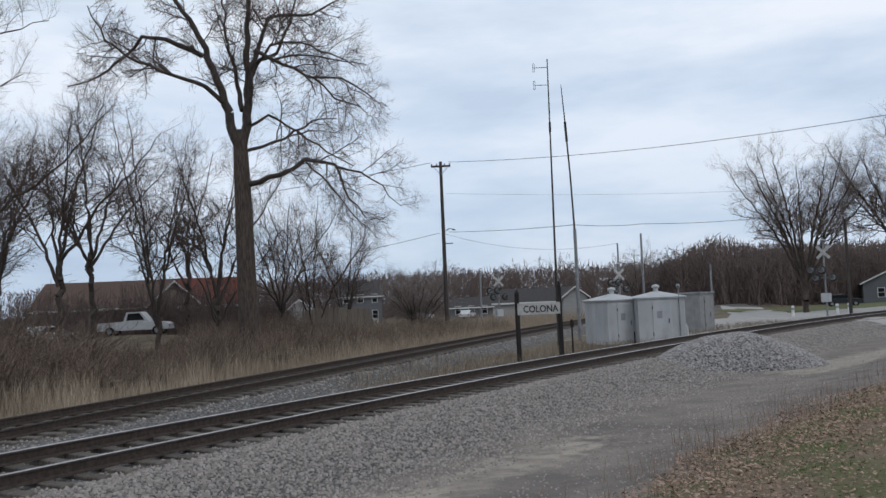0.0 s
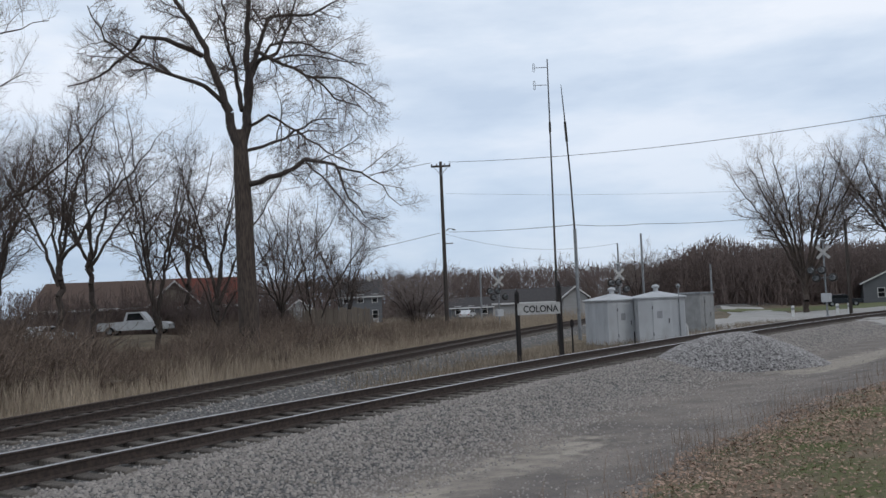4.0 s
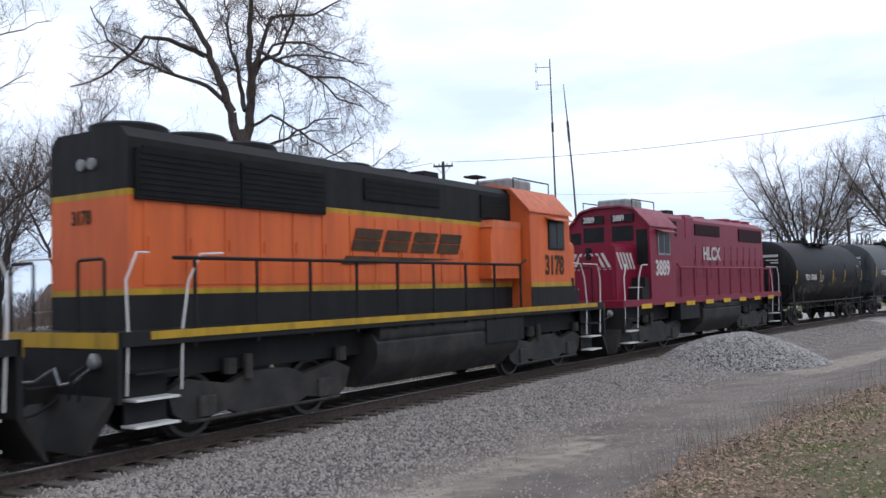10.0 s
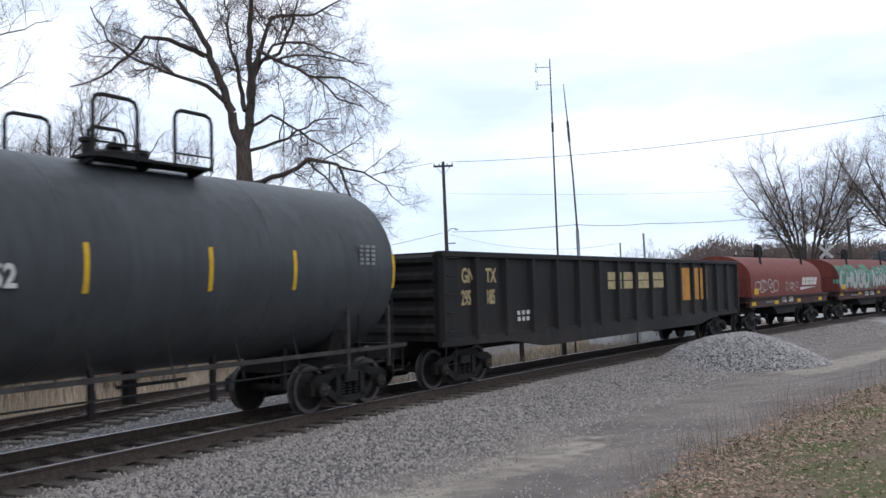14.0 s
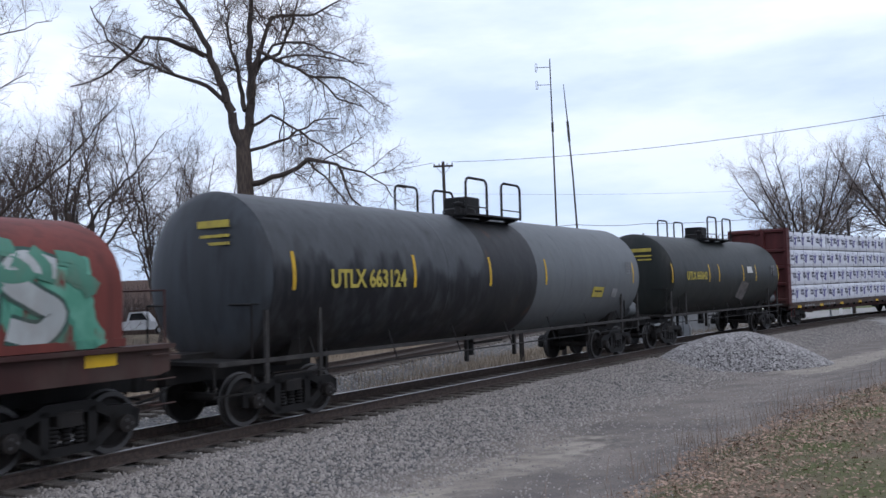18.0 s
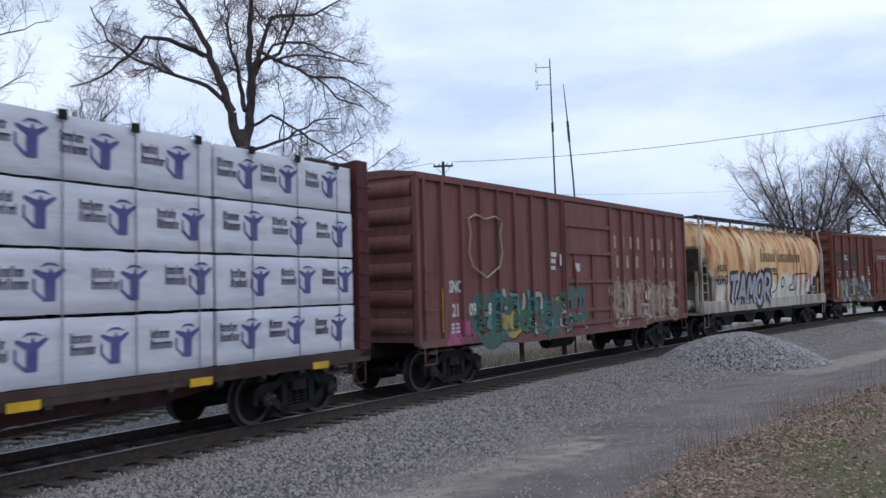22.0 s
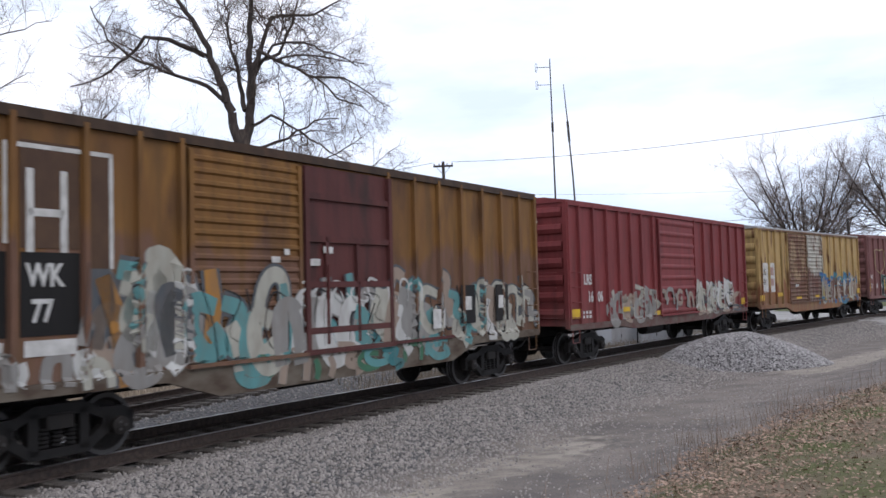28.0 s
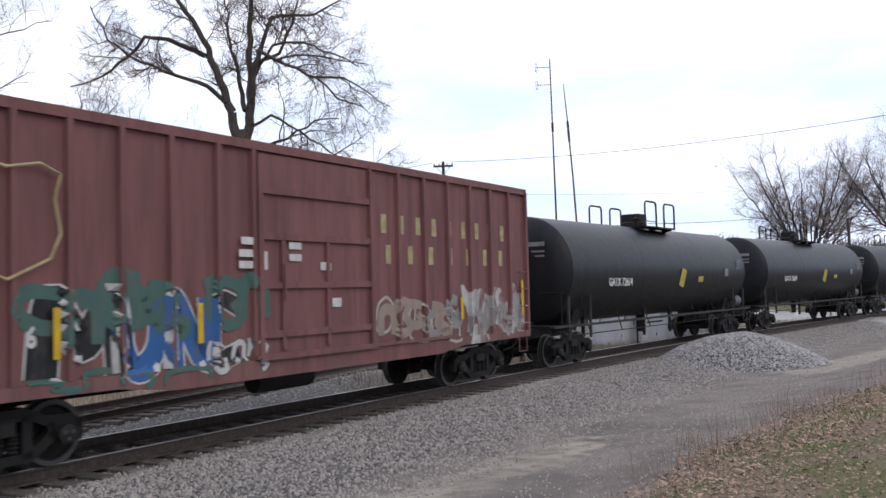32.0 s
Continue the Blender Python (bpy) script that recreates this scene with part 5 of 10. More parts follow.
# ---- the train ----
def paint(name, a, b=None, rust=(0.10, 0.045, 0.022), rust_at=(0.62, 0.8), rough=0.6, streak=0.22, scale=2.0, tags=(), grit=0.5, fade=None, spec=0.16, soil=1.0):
    """Weathered paint. rust_at: where the stretched noise turns to rust; tags: sprayed lettering as (x0, x1, z0, z1, colours, size, seed);
    fade: (colour, z_low, z_high), a second coat whose worn edge lies between two heights."""
    m = bpy.data.materials.new(name)
    m.use_nodes = True
    n, l = m.node_tree.nodes, m.node_tree.links
    p = n["Principled BSDF"]
    p.inputs["Roughness"].default_value = rough
    p.inputs["Specular IOR Level"].default_value = spec
    co = n.new("ShaderNodeTexCoord")

    def mapped(sx, sy, sz, ox=0.0):
        q = n.new("ShaderNodeMapping")
        q.inputs["Scale"].default_value, q.inputs["Location"].default_value = (sx, sy, sz), (ox, ox * 0.7, ox * 1.3)
        l.new(co.outputs["Object"], q.inputs["Vector"])
        return q.outputs[0]

    def noisy(vec, sc, lo, hi, de=7):
        t = n.new("ShaderNodeTexNoise")
        t.inputs["Scale"].default_value, t.inputs["Detail"].default_value = sc, de
        l.new(vec, t.inputs["Vector"])
        r = n.new("ShaderNodeMapRange")
        r.inputs["From Min"].default_value, r.inputs["From Max"].default_value = lo, hi
        l.new(t.outputs["Fac"], r.inputs["Value"])
        return r.outputs[0]

    def calc(op, x, y=0.0):
        k = n.new("ShaderNodeMath")
        k.operation = op
        for sock, v in ((k.inputs[0], x), (k.inputs[1], y)):
            if isinstance(v, (int, float)):
                sock.default_value = v
            else:
                l.new(v, sock)
        return k.outputs[0]

    def mixed(col, other, fac):
        x = n.new("ShaderNodeMix")
        x.data_type = "RGBA"
        for sock, v in ((x.inputs["Factor"], fac), (x.inputs["A"], col), (x.inputs["B"], other)):
            if isinstance(v, (int, float)):
                sock.default_value = v
            elif isinstance(v, tuple):
                sock.default_value = (*v, 1)
            else:
                l.new(v, sock)
        return x.outputs["Result"]

    def ramp(value, lo, hi):
        r = n.new("ShaderNodeMapRange")
        r.inputs["From Min"].default_value, r.inputs["From Max"].default_value = lo, hi
        l.new(value, r.inputs["Value"])
        return r.outputs[0]

    b = b or tuple(c * 0.72 for c in a)
    a, b, rust = (tuple(c * DEEP for c in q) for q in (a, b, rust))
    col = mixed(a, b, noisy(mapped(1, 1, streak), scale, 0.35, 0.65))
    xyz = n.new("ShaderNodeSeparateXYZ")
    l.new(co.outputs["Object"], xyz.inputs[0])
    if fade:
        wob = calc("ADD", xyz.outputs["Z"], calc("MULTIPLY", noisy(mapped(1, 1, 0.3, 5), 1.6, 0.3, 0.7), fade[2] - fade[1]))
        col = mixed(col, fade[0], ramp(wob, fade[2] + 0.12, fade[2] - 0.12))
    col = mixed(col, rust, noisy(mapped(1, 1, streak, 3), 2.6, *rust_at))
    col = mixed(col, tuple(c * 0.55 + 0.006 for c in a), calc("MULTIPLY", noisy(mapped(1, 1, 0.10, 9), 5.5, 0.46, 0.74), soil))
    for x0, x1, z0, z1, colours, size, seed in tags:
        size = size * 0.8
        vec = mapped(1.0, 0.02, 0.8, seed)

        def strokes(way, period, distort):
            w = n.new("ShaderNodeTexWave")
            w.wave_type, w.bands_direction = "BANDS", way
            for key, v in (("Scale", 0.314 / period), ("Distortion", distort), ("Detail", 1.5), ("Detail Scale", 0.9), ("Detail Roughness", 0.45), ("Phase Offset", seed * 1.7)):
                w.inputs[key].default_value = v
            l.new(vec, w.inputs["Vector"])
            return w.outputs["Fac"]

        form = calc("MAXIMUM", strokes("X", size * 0.95, 5.5), calc("MULTIPLY", strokes("DIAGONAL", size * 1.7, 8.0), 0.93))
        pick = n.new("ShaderNodeValToRGB")
        pick.color_ramp.interpolation = "CONSTANT"
        while len(pick.color_ramp.elements) < len(colours):
            pick.color_ramp.elements.new(0.5)
        for i, c in enumerate(colours):
            pick.color_ramp.elements[i].position, pick.color_ramp.elements[i].color = 0.1 + 0.8 * i / len(colours), (*c, 1)
        l.new(noisy(mapped(1, 0.02, 0.7, seed + 5), 0.8 / size, 0.3, 0.7, 1), pick.inputs[0])
        sheen = noisy(mapped(1, 0.02, 1, seed + 7), 2.2 / size, 0.35, 0.7, 2)
        fill = mixed(pick.outputs[0], tuple(min(0.75, c * 1.5 + 0.08) for c in colours[len(colours) // 2]), calc("MULTIPLY", sheen, 0.5))
        spray = mixed(colours[0], fill, ramp(form, 0.63, 0.69))
        lettered = calc("MAXIMUM", ramp(form, 0.46, 0.52), calc("MULTIPLY", noisy(mapped(1, 0.02, 1, seed + 9), 1.0 / size, 0.39, 0.49, 3), 0.8))
        ragged = calc("MULTIPLY", calc("SUBTRACT", noisy(mapped(1, 0.02, 1, seed + 1), 0.9 / size, 0.3, 0.7, 2), 0.5), 1.1 * size)
        dx = calc("SUBTRACT", (x1 - x0) / 2, calc("ABSOLUTE", calc("SUBTRACT", xyz.outputs["X"], (x0 + x1) / 2)))
        dz = calc("SUBTRACT", (z1 - z0) / 2, calc("ABSOLUTE", calc("SUBTRACT", xyz.outputs["Z"], (z0 + z1) / 2)))
        inside = calc("ADD", calc("MINIMUM", dx, dz), ragged)
        cover = calc("MULTIPLY", ramp(inside, 0.0, 0.04), noisy(mapped(1, 1, 0.5, seed + 2), 3.0, 0.32, 0.42))
        near = ramp(xyz.outputs["Y"], -1.15, -1.2)
        col = mixed(col, spray, calc("MULTIPLY", calc("MULTIPLY", cover, lettered), near))
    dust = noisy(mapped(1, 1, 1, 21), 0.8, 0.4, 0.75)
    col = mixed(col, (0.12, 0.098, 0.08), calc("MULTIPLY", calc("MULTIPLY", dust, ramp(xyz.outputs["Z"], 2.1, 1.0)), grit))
    l.new(col, p.inputs["Base Color"])
    t = n.new("ShaderNodeTexNoise")
    t.inputs["Scale"].default_value, t.inputs["Detail"].default_value = 3.0, 5
    l.new(co.outputs["Object"], t.inputs["Vector"])
    k = n.new("ShaderNodeBump")
    k.inputs["Strength"].default_value, k.inputs["Distance"].default_value = 0.35, 0.03
    l.new(t.outputs["Fac"], k.inputs["Height"])
    l.new(k.outputs[0], p.inputs["Normal"])
    return m


T_BLACK = paint("sooty_black_steel", (0.013, 0.0125, 0.0125), (0.021, 0.019, 0.018), rust=(0.035, 0.026, 0.021), grit=0.1)
T_WHEEL = mat("worn_wheel_steel", (0.02, 0.0175, 0.0165), (0.034, 0.029, 0.026), rough=0.7, metal=0.2, scale=6)
T_TREAD = mat("bright_wheel_rim", (0.13, 0.125, 0.125), (0.09, 0.087, 0.085), rough=0.5, metal=0.5)
T_YELLOW = mat("reflector_yellow", (0.72, 0.45, 0.02), (0.55, 0.34, 0.03), rough=0.5)
T_WHITE = mat("dull_white_lettering", (0.68, 0.67, 0.64), (0.5, 0.49, 0.46), rough=0.7, scale=6)
T_BUFF = mat("pale_yellow_lettering", (0.48, 0.40, 0.22), (0.33, 0.26, 0.15), rough=0.7, scale=6)
T_BOXGREY = mat("dusty_axle_box", (0.062, 0.057, 0.054), (0.035, 0.033, 0.031), rough=0.85, scale=6)
T_GREYSTENCIL = mat("grey_stencil", (0.30, 0.30, 0.30), (0.2, 0.2, 0.2), rough=0.7)


def wheelset_mesh(r):
    s = Shape().tube([(0, -0.98, 0), (0, 0.98, 0)], 0.085, 10)
    for k in (-1, 1):
        prof = [(0.10, 0.66), (0.16, 0.66), (0.2, 0.70), (r - 0.09, 0.695), (r - 0.05, 0.675), (r, 0.675), (r + 0.0, 0.79), (r - 0.04, 0.805),
                (r - 0.08, 0.79), (r - 0.11, 0.745), (0.2, 0.76), (0.15, 0.80), (0.10, 0.80)]
        s.lathe([(a, k * b) for a, b in prof], (0, 0, 0), "y", 28)
        s.lathe([(r - 0.01, k * 0.655), (r + 0.028, k * 0.66), (r + 0.028, k * 0.68), (r, k * 0.69)], (0, 0, 0), "y", 28, 1)
        s.lathe([(r - 0.07, k * 0.808), (r - 0.005, k * 0.808), (r + 0.003, k * 0.72)], (0, 0, 0), "y", 28, 1)
        s.lathe([(0.125, k * 0.98), (0.13, k * 1.15), (0.09, k * 1.17), (0.001, k * 1.17)], (0, 0, 0), "y", 12)
        for a in range(3):
            t = a * 2.094
            s.box(math.cos(t) * 0.06 - 0.018, math.cos(t) * 0.06 + 0.018, k * 1.17 - 0.015, k * 1.17 + 0.02, math.sin(t) * 0.06 - 0.018, math.sin(t) * 0.06 + 0.018, 1)
    return s.mesh("wheelset", [T_WHEEL, T_TREAD])


WHEEL = {r: wheelset_mesh(r) for r in (0.44, 0.51)}


def freight_bogie():
    """A three-piece freight bogie's meshes: side frame, spring, bolster."""
    f = Shape()
    for pts in ([(-1.14, 0.60), (-1.0, 0.70), (-0.62, 0.72), (-0.36, 0.84), (0.36, 0.84), (0.62, 0.72), (1.0, 0.70), (1.14, 0.60), (1.1, 0.5), (0.7, 0.54), (0.4, 0.68), (-0.4, 0.68), (-0.7, 0.54), (-1.1, 0.5)],
                [(-0.82, 0.42), (-0.72, 0.52), (-0.36, 0.27), (0.36, 0.27), (0.72, 0.52), (0.82, 0.42), (0.42, 0.15), (-0.42, 0.15)],
                [(-0.44, 0.2), (-0.30, 0.2), (-0.30, 0.75), (-0.44, 0.75)], [(0.30, 0.2), (0.44, 0.2), (0.44, 0.75), (0.30, 0.75)],
                [(-1.16, 0.36), (-1.06, 0.34), (-1.04, 0.62), (-1.16, 0.62)], [(1.06, 0.34), (1.16, 0.36), (1.16, 0.62), (1.04, 0.62)],
                [(-0.76, 0.38), (-0.66, 0.42), (-0.66, 0.62), (-0.76, 0.62)], [(0.66, 0.42), (0.76, 0.38), (0.76, 0.62), (0.66, 0.62)]):
        f.prism(pts, "y", -0.07, 0.07)
    spring = Shape().lathe([(0.085 if k % 2 else 0.06, 0.27 + k * 0.0275) for k in range(11)], (0, 0, 0), "z", 10)
    bolster = Shape().box(-0.2, 0.2, -1.12, 1.12, 0.52, 0.72, c=0.03).box(-0.17, 0.17, -0.25, 0.25, 0.72, 0.95)
    for x in (-0.42, 0.42):
        bolster.tube([(x, -0.75, 0.38), (x, 0.75, 0.38)], 0.045, 6)
    return f.mesh("side_frame", T_BLACK), spring.mesh("spring", T_BLACK), bolster.mesh("bolster", T_BLACK)


FREIGHT = freight_bogie()
WHEELS = []


def add_wheels(car, frame_part, x, places, r):
    for p in places:
        w = part("wheelset", WHEEL[r], None, frame_part, m=pose(p, 0, r))
        WHEELS.append((w, p, r, car))


def bogies(car, half):
    for x in (-half, half):
        b = part("bogie", FREIGHT[2], None, car, m=pose(x, 0, 0))
        for y in (-1.0, 1.0):
            part("side_frame", FREIGHT[0], None, b, m=pose(0, y, 0))
            for dx in (-0.2, 0.0, 0.2):
                part("spring", FREIGHT[1], None, b, m=pose(dx, y, 0))
        add_wheels(car, b, x, (-0.89, 0.89), 0.44)


def coupler_mesh():
    s = Shape().box(-0.75, -0.12, -0.09, 0.09, 0.74, 0.96, c=0.02)
    s.prism([(-0.16, -0.17), (0.10, -0.15), (0.14, -0.06), (0.0, -0.02), (0.02, 0.08), (0.13, 0.10), (0.06, 0.18), (-0.16, 0.15)], "z", 0.72, 1.0)
    s.tube([(0.05, -0.12, 0.68), (0.05, -0.12, 1.04)], 0.035, 6)
    s.tube([(-0.6, 0.25, 0.8), (-0.2, 0.3, 0.62), (0.1, 0.2, 0.55)], 0.022, 6)
    return s.mesh("coupler", T_BLACK)


COUPLER = coupler_mesh()


def couplers(car, L):
    part("coupler", COUPLER, None, car, m=pose(L / 2 - 0.1, 0, 0))
    part("coupler", COUPLER, None, car, m=pose(-L / 2 + 0.1, 0, 0, 0, 0, 180))


def letter(car, words, x, z, size, material, y=-1.46, wide=1.0, bold=0.012, label="", turn=0):
    ob = part("lettering", text_mesh(words, size, material, bold), None, car, label, m=pose(x, y, z, 90, 0, turn))
    ob.scale = (wide, 1, 1)
    return ob


def bars(car, x, z, w, h, rows, cols, material, y=-1.46, name="stencilling", gap=0.35, slant=0.0, drop=0.0):
    """Writing too small or too worn to read, or a firm's mark: plain blocks."""
    s = Shape()
    r = random.Random(int(x * 100) + rows * 7 + cols)
    for i in range(rows):
        for j in range(cols):
            x0, z0 = x + w * j / cols, z + h * (1 - (i + 1) / rows)
            dx, dz = w / cols * (1 - gap) * r.uniform(0.8, 1.0), h / rows * (1 - gap)
            s.prism([(x0, z0), (x0 + dx, z0), (x0 + dx + slant * dz, z0 + dz), (x0 + slant * dz, z0 + dz)], "y", y - 0.004, y + 0.002)
    return tagged(part(name, s, material, car), "row of small painted marks", kind="stuff")


def firm_mark(car, x, z, w, h, material, y, slant=0.45, wedge=True):
    """Four slanted block shapes, each split in two, over a long thin wedge."""
    step = w / 4
    for j in range(4):
        x0 = x + j * step
        for a, b, k0, k1 in ((0, 0.47, 0, 0.86), (0.53, 1.0, 0.0, 0.86)):
            u0, u1 = x0 + slant * h * a, x0 + slant * h * b
            part("firm_mark", Shape().prism([(u0 + k0 * step, z + h * a), (u0 + k1 * step, z + h * a), (u1 + k1 * step, z + h * b), (u1 + k0 * step, z + h * b)], "y", y - 0.005, y + 0.002), material, car, "plain slanted block of paint")
    if wedge:
        part("firm_mark", Shape().prism([(x - 0.3, z - 0.62 * h), (x + 0.1, z - 0.62 * h), (x + w * 0.95, z - 0.27 * h), (x - 0.15, z - 0.25 * h)], "y", y - 0.005, y + 0.002), material, car, "long thin painted wedge")


GLYPH = {  # bold hand-sprayed forms as strokes in a unit square
    "T": [[(0, 0.92), (1, 0.96)], [(0.55, 0.92), (0.42, 0)]],
    "A": [[(0, 0), (0.3, 0.55), (0.5, 0.98), (0.72, 0.5), (0.95, 0)], [(0.2, 0.34), (0.8, 0.34)]],
    "M": [[(0, 0), (0.12, 0.95), (0.5, 0.4), (0.86, 0.95), (1, 0)]],
    "O": [[(0.5, 1), (0.1, 0.8), (0, 0.45), (0.2, 0.08), (0.55, 0), (0.9, 0.2), (1, 0.55), (0.8, 0.9), (0.5, 1)]],
    "R": [[(0.05, 0), (0.05, 0.98), (0.7, 0.95), (0.85, 0.7), (0.6, 0.48), (0.12, 0.46)], [(0.45, 0.46), (1, 0)]],
    "C": [[(0.95, 0.85), (0.5, 1), (0.1, 0.75), (0.05, 0.35), (0.35, 0.02), (0.95, 0.12)]],
    "H": [[(0.05, 0), (0.12, 1)], [(0.9, 0), (0.95, 1)], [(0.1, 0.5), (0.9, 0.5)]],
    "U": [[(0.05, 1), (0.08, 0.35), (0.4, 0.02), (0.85, 0.3), (0.95, 1)]],
    "G": [[(0.95, 0.85), (0.5, 1), (0.1, 0.7), (0.08, 0.3), (0.45, 0), (0.92, 0.2), (0.92, 0.5), (0.5, 0.5)]],
    "N": [[(0.05, 0), (0.08, 0.98), (0.85, 0.06), (0.95, 1)]],
    "S": [[(0.95, 0.9), (0.4, 1), (0.08, 0.75), (0.5, 0.5), (0.92, 0.28), (0.6, 0), (0.05, 0.1)]],
}


def ribbon(shape, pts, width, surf, lift, mi, taper=0.0):
    """A painted stroke along (x, z) points, rounded between them, laid on the surface surf(x, z) -> y."""
    fine = []
    n = len(pts)
    for i in range(n - 1):
        a, b, c, d = pts[max(i - 1, 0)], pts[i], pts[i + 1], pts[min(i + 2, n - 1)]
        k = max(2, int(math.hypot(c[0] - b[0], c[1] - b[1]) / 0.06))
        for j in range(k):
            t = j / k
            fine.append(tuple(0.5 * (2 * b[q] + (c[q] - a[q]) * t + (2 * a[q] - 5 * b[q] + 4 * c[q] - d[q]) * t * t + (3 * b[q] - a[q] - 3 * c[q] + d[q]) * t ** 3) for q in (0, 1)))
    fine.append(pts[-1])
    m = len(fine)
    v, across = [], 4
    for i, (x, z) in enumerate(fine):
        a, b = fine[max(i - 1, 0)], fine[min(i + 1, m - 1)]
        d = math.hypot(b[0] - a[0], b[1] - a[1]) or 1
        nx_, nz_ = -(b[1] - a[1]) / d, (b[0] - a[0]) / d
        w = width * (1 - taper * abs(2 * i / (m - 1) - 1))
        for q in range(across + 1):
            o = w * (q / across - 0.5)
            px, pz = x + nx_ * o, z + nz_ * o
            v.append((px, surf(px, pz) - lift, pz))
    k = across + 1
    shape.add(v, [(i * k + q, i * k + q + 1, (i + 1) * k + q + 1, (i + 1) * k + q) for i in range(m - 1) for q in range(across)], mi)


def sprayed(car, glyphs, x0, x1, z0, z1, surf, edge, fill, thick=0.2, rim=0.09, lean=0.0, seed=1, label="bold sprayed letter form"):
    """A row of sprayed letter forms, each with a dark rim and a pale fill."""
    r = random.Random(seed)
    step = (x1 - x0) / len(glyphs)
    for i, g in enumerate(glyphs):
        if g == " ":
            continue
        sh = Shape()
        a, w, base, h = x0 + i * step + step * 0.1, step * 0.8, z0 + r.uniform(0, 0.08), (z1 - z0) * r.uniform(0.9, 1.0)
        for layer, wide in ((0, thick + rim * 2), (1, thick)):
            for j, st in enumerate(GLYPH[g]):
                pts = [(a + u * w + lean * v * h + r.uniform(-0.02, 0.02), base + v * h) for u, v in st] if layer == 0 else last[j]
                if layer == 0:
                    last = (last if j else []) + [pts]
                ribbon(sh, pts, wide, surf, 0.005 + 0.004 * layer + 0.0012 * j + 0.0003 * (i % 3), layer)
        part("sprayed_letter", sh.mesh("sprayed_letter", [edge, fill], 0), None, car, label)


def wild(car, x0, x1, z0, z1, count, edge, fills, surf, seed, thick=0.22, rim=0.05, tall=0.8, hollow=False, label="interlocking sprayed form"):
    """Interlocking sprayed forms too tangled to read: hooks, bars and loops in several colours."""
    r = random.Random(seed)
    for i in range(count):
        cx = x0 + (x1 - x0) * (i + 0.5) / count + r.uniform(-0.15, 0.15)
        cz = z0 + (z1 - z0) * r.uniform(0.32, 0.68)
        h, w = (z1 - z0) * tall * r.uniform(0.55, 1.0), (x1 - x0) / count * r.uniform(0.9, 1.7)
        h = min(h, 2 * (cz - z0), 2 * (z1 - cz))
        kind = r.randrange(4)
        t = r.uniform(-0.25, 0.25)
        form = ([(-0.4, -0.5), (-0.35, 0.3), (0.0, 0.5), (0.35, 0.3), (0.4, -0.5)], [(-0.5, 0.5), (0.1, 0.35), (-0.15, -0.1), (0.4, -0.3), (0.1, -0.5)],
                [(0.0, -0.5), (0.1, 0.0), (-0.05, 0.5)], [(0.4, 0.4), (-0.2, 0.5), (-0.45, 0.0), (-0.1, -0.45), (0.45, -0.35), (0.2, 0.05)])[kind]
        if hollow:
            form = [(0, 0.5), (-0.4, 0.3), (-0.45, -0.3), (-0.2, -0.5), (0.35, -0.45), (0.45, 0.2), (0, 0.5)]
        pts = [(cx + u * w + t * v * h, cz + v * h) for u, v in form]
        th = min(thick * r.uniform(0.7, 1.2), h * 0.45)
        sh = Shape()
        lift = 0.004 + 0.0006 * (i % 9)
        if hollow:
            ribbon(sh, pts, thick, surf, lift, 0)
        else:
            ribbon(sh, pts, th + rim * 2, surf, lift, 0, 0.1)
            ribbon(sh, pts, th, surf, lift + 0.006, 1, 0.25)
        part("sprayed_form", sh.mesh("sprayed_form", [edge, r.choice(fills)], 0), None, car, label)


SIDE_POSTS = {}


def car_side(car):
    """The near side of a boxcar as a surface: flat sheet, posts and doors standing proud."""
    posts, w, doors, y0 = SIDE_POSTS[car.name]

    def surf(x, z):
        out = 0.088 if any(a < x < b for a, b in doors) and z > 1.2 else 0.0
        for q in posts:
            d = abs(x - q)
            if d < w * 1.15:
                out = max(out, 0.087 * min(1.0, (w * 1.15 - d) / (w * 0.3)))
        return -y0 - (max(out, 0.077) if z < 1.17 else out)
    return surf


def spraycan(name, col, other=None):
    return mat(name, col, other or tuple(c * 0.8 + 0.01 for c in col), rough=0.7, scale=3, grime=tuple(c * 0.5 + m_ for c, m_ in zip(col, (0.045, 0.035, 0.028))), grime_scale=4.5, grime_at=(0.47, 0.68), stretch=(1, 1, 0.45))


def reflectors(car, xs, z, y=-1.47, w=0.45, h=0.14):
    for x in xs:
        part("reflector", Shape().box(x - w / 2, x + w / 2, y - 0.006, y, z, z + h), T_YELLOW, car, "yellow reflective strip")


def ladder(car, x, y, z0, z1, material, w=0.42, rungs=4, side="y", stiles=False):
    for i in range(rungs):
        s = Shape()
        z = z0 + (z1 - z0) * i / max(rungs - 1, 1)
        if side == "y":
            k = -0.09 if y < 0 else 0.09
            s.tube([(x - w / 2, y, z), (x - w / 2, y + k, z), (x + w / 2, y + k, z), (x + w / 2, y, z)], 0.012, 5)
        else:
            k = -0.09 if x < 0 else 0.09
            s.tube([(x, y - w / 2, z), (x + k, y - w / 2, z), (x + k, y + w / 2, z), (x, y + w / 2, z)], 0.012, 5)
        part("grab_iron", s, material, car)
    if stiles:
        k = -0.09 if y < 0 else 0.09
        for dx in (-w / 2, w / 2):
            part("ladder_stile", Shape().box(x + dx - 0.02, x + dx + 0.02, y + k - 0.008, y + k + 0.008, z0 - 0.15, z1 + 0.1), material, car)


def stirrup(car, x, y, z, material):
    part("sill_step", Shape().tube([(x - 0.2, y, z), (x - 0.2, y, z - 0.4), (x + 0.2, y, z - 0.4), (x + 0.2, y, z)], 0.016, 5), material, car)


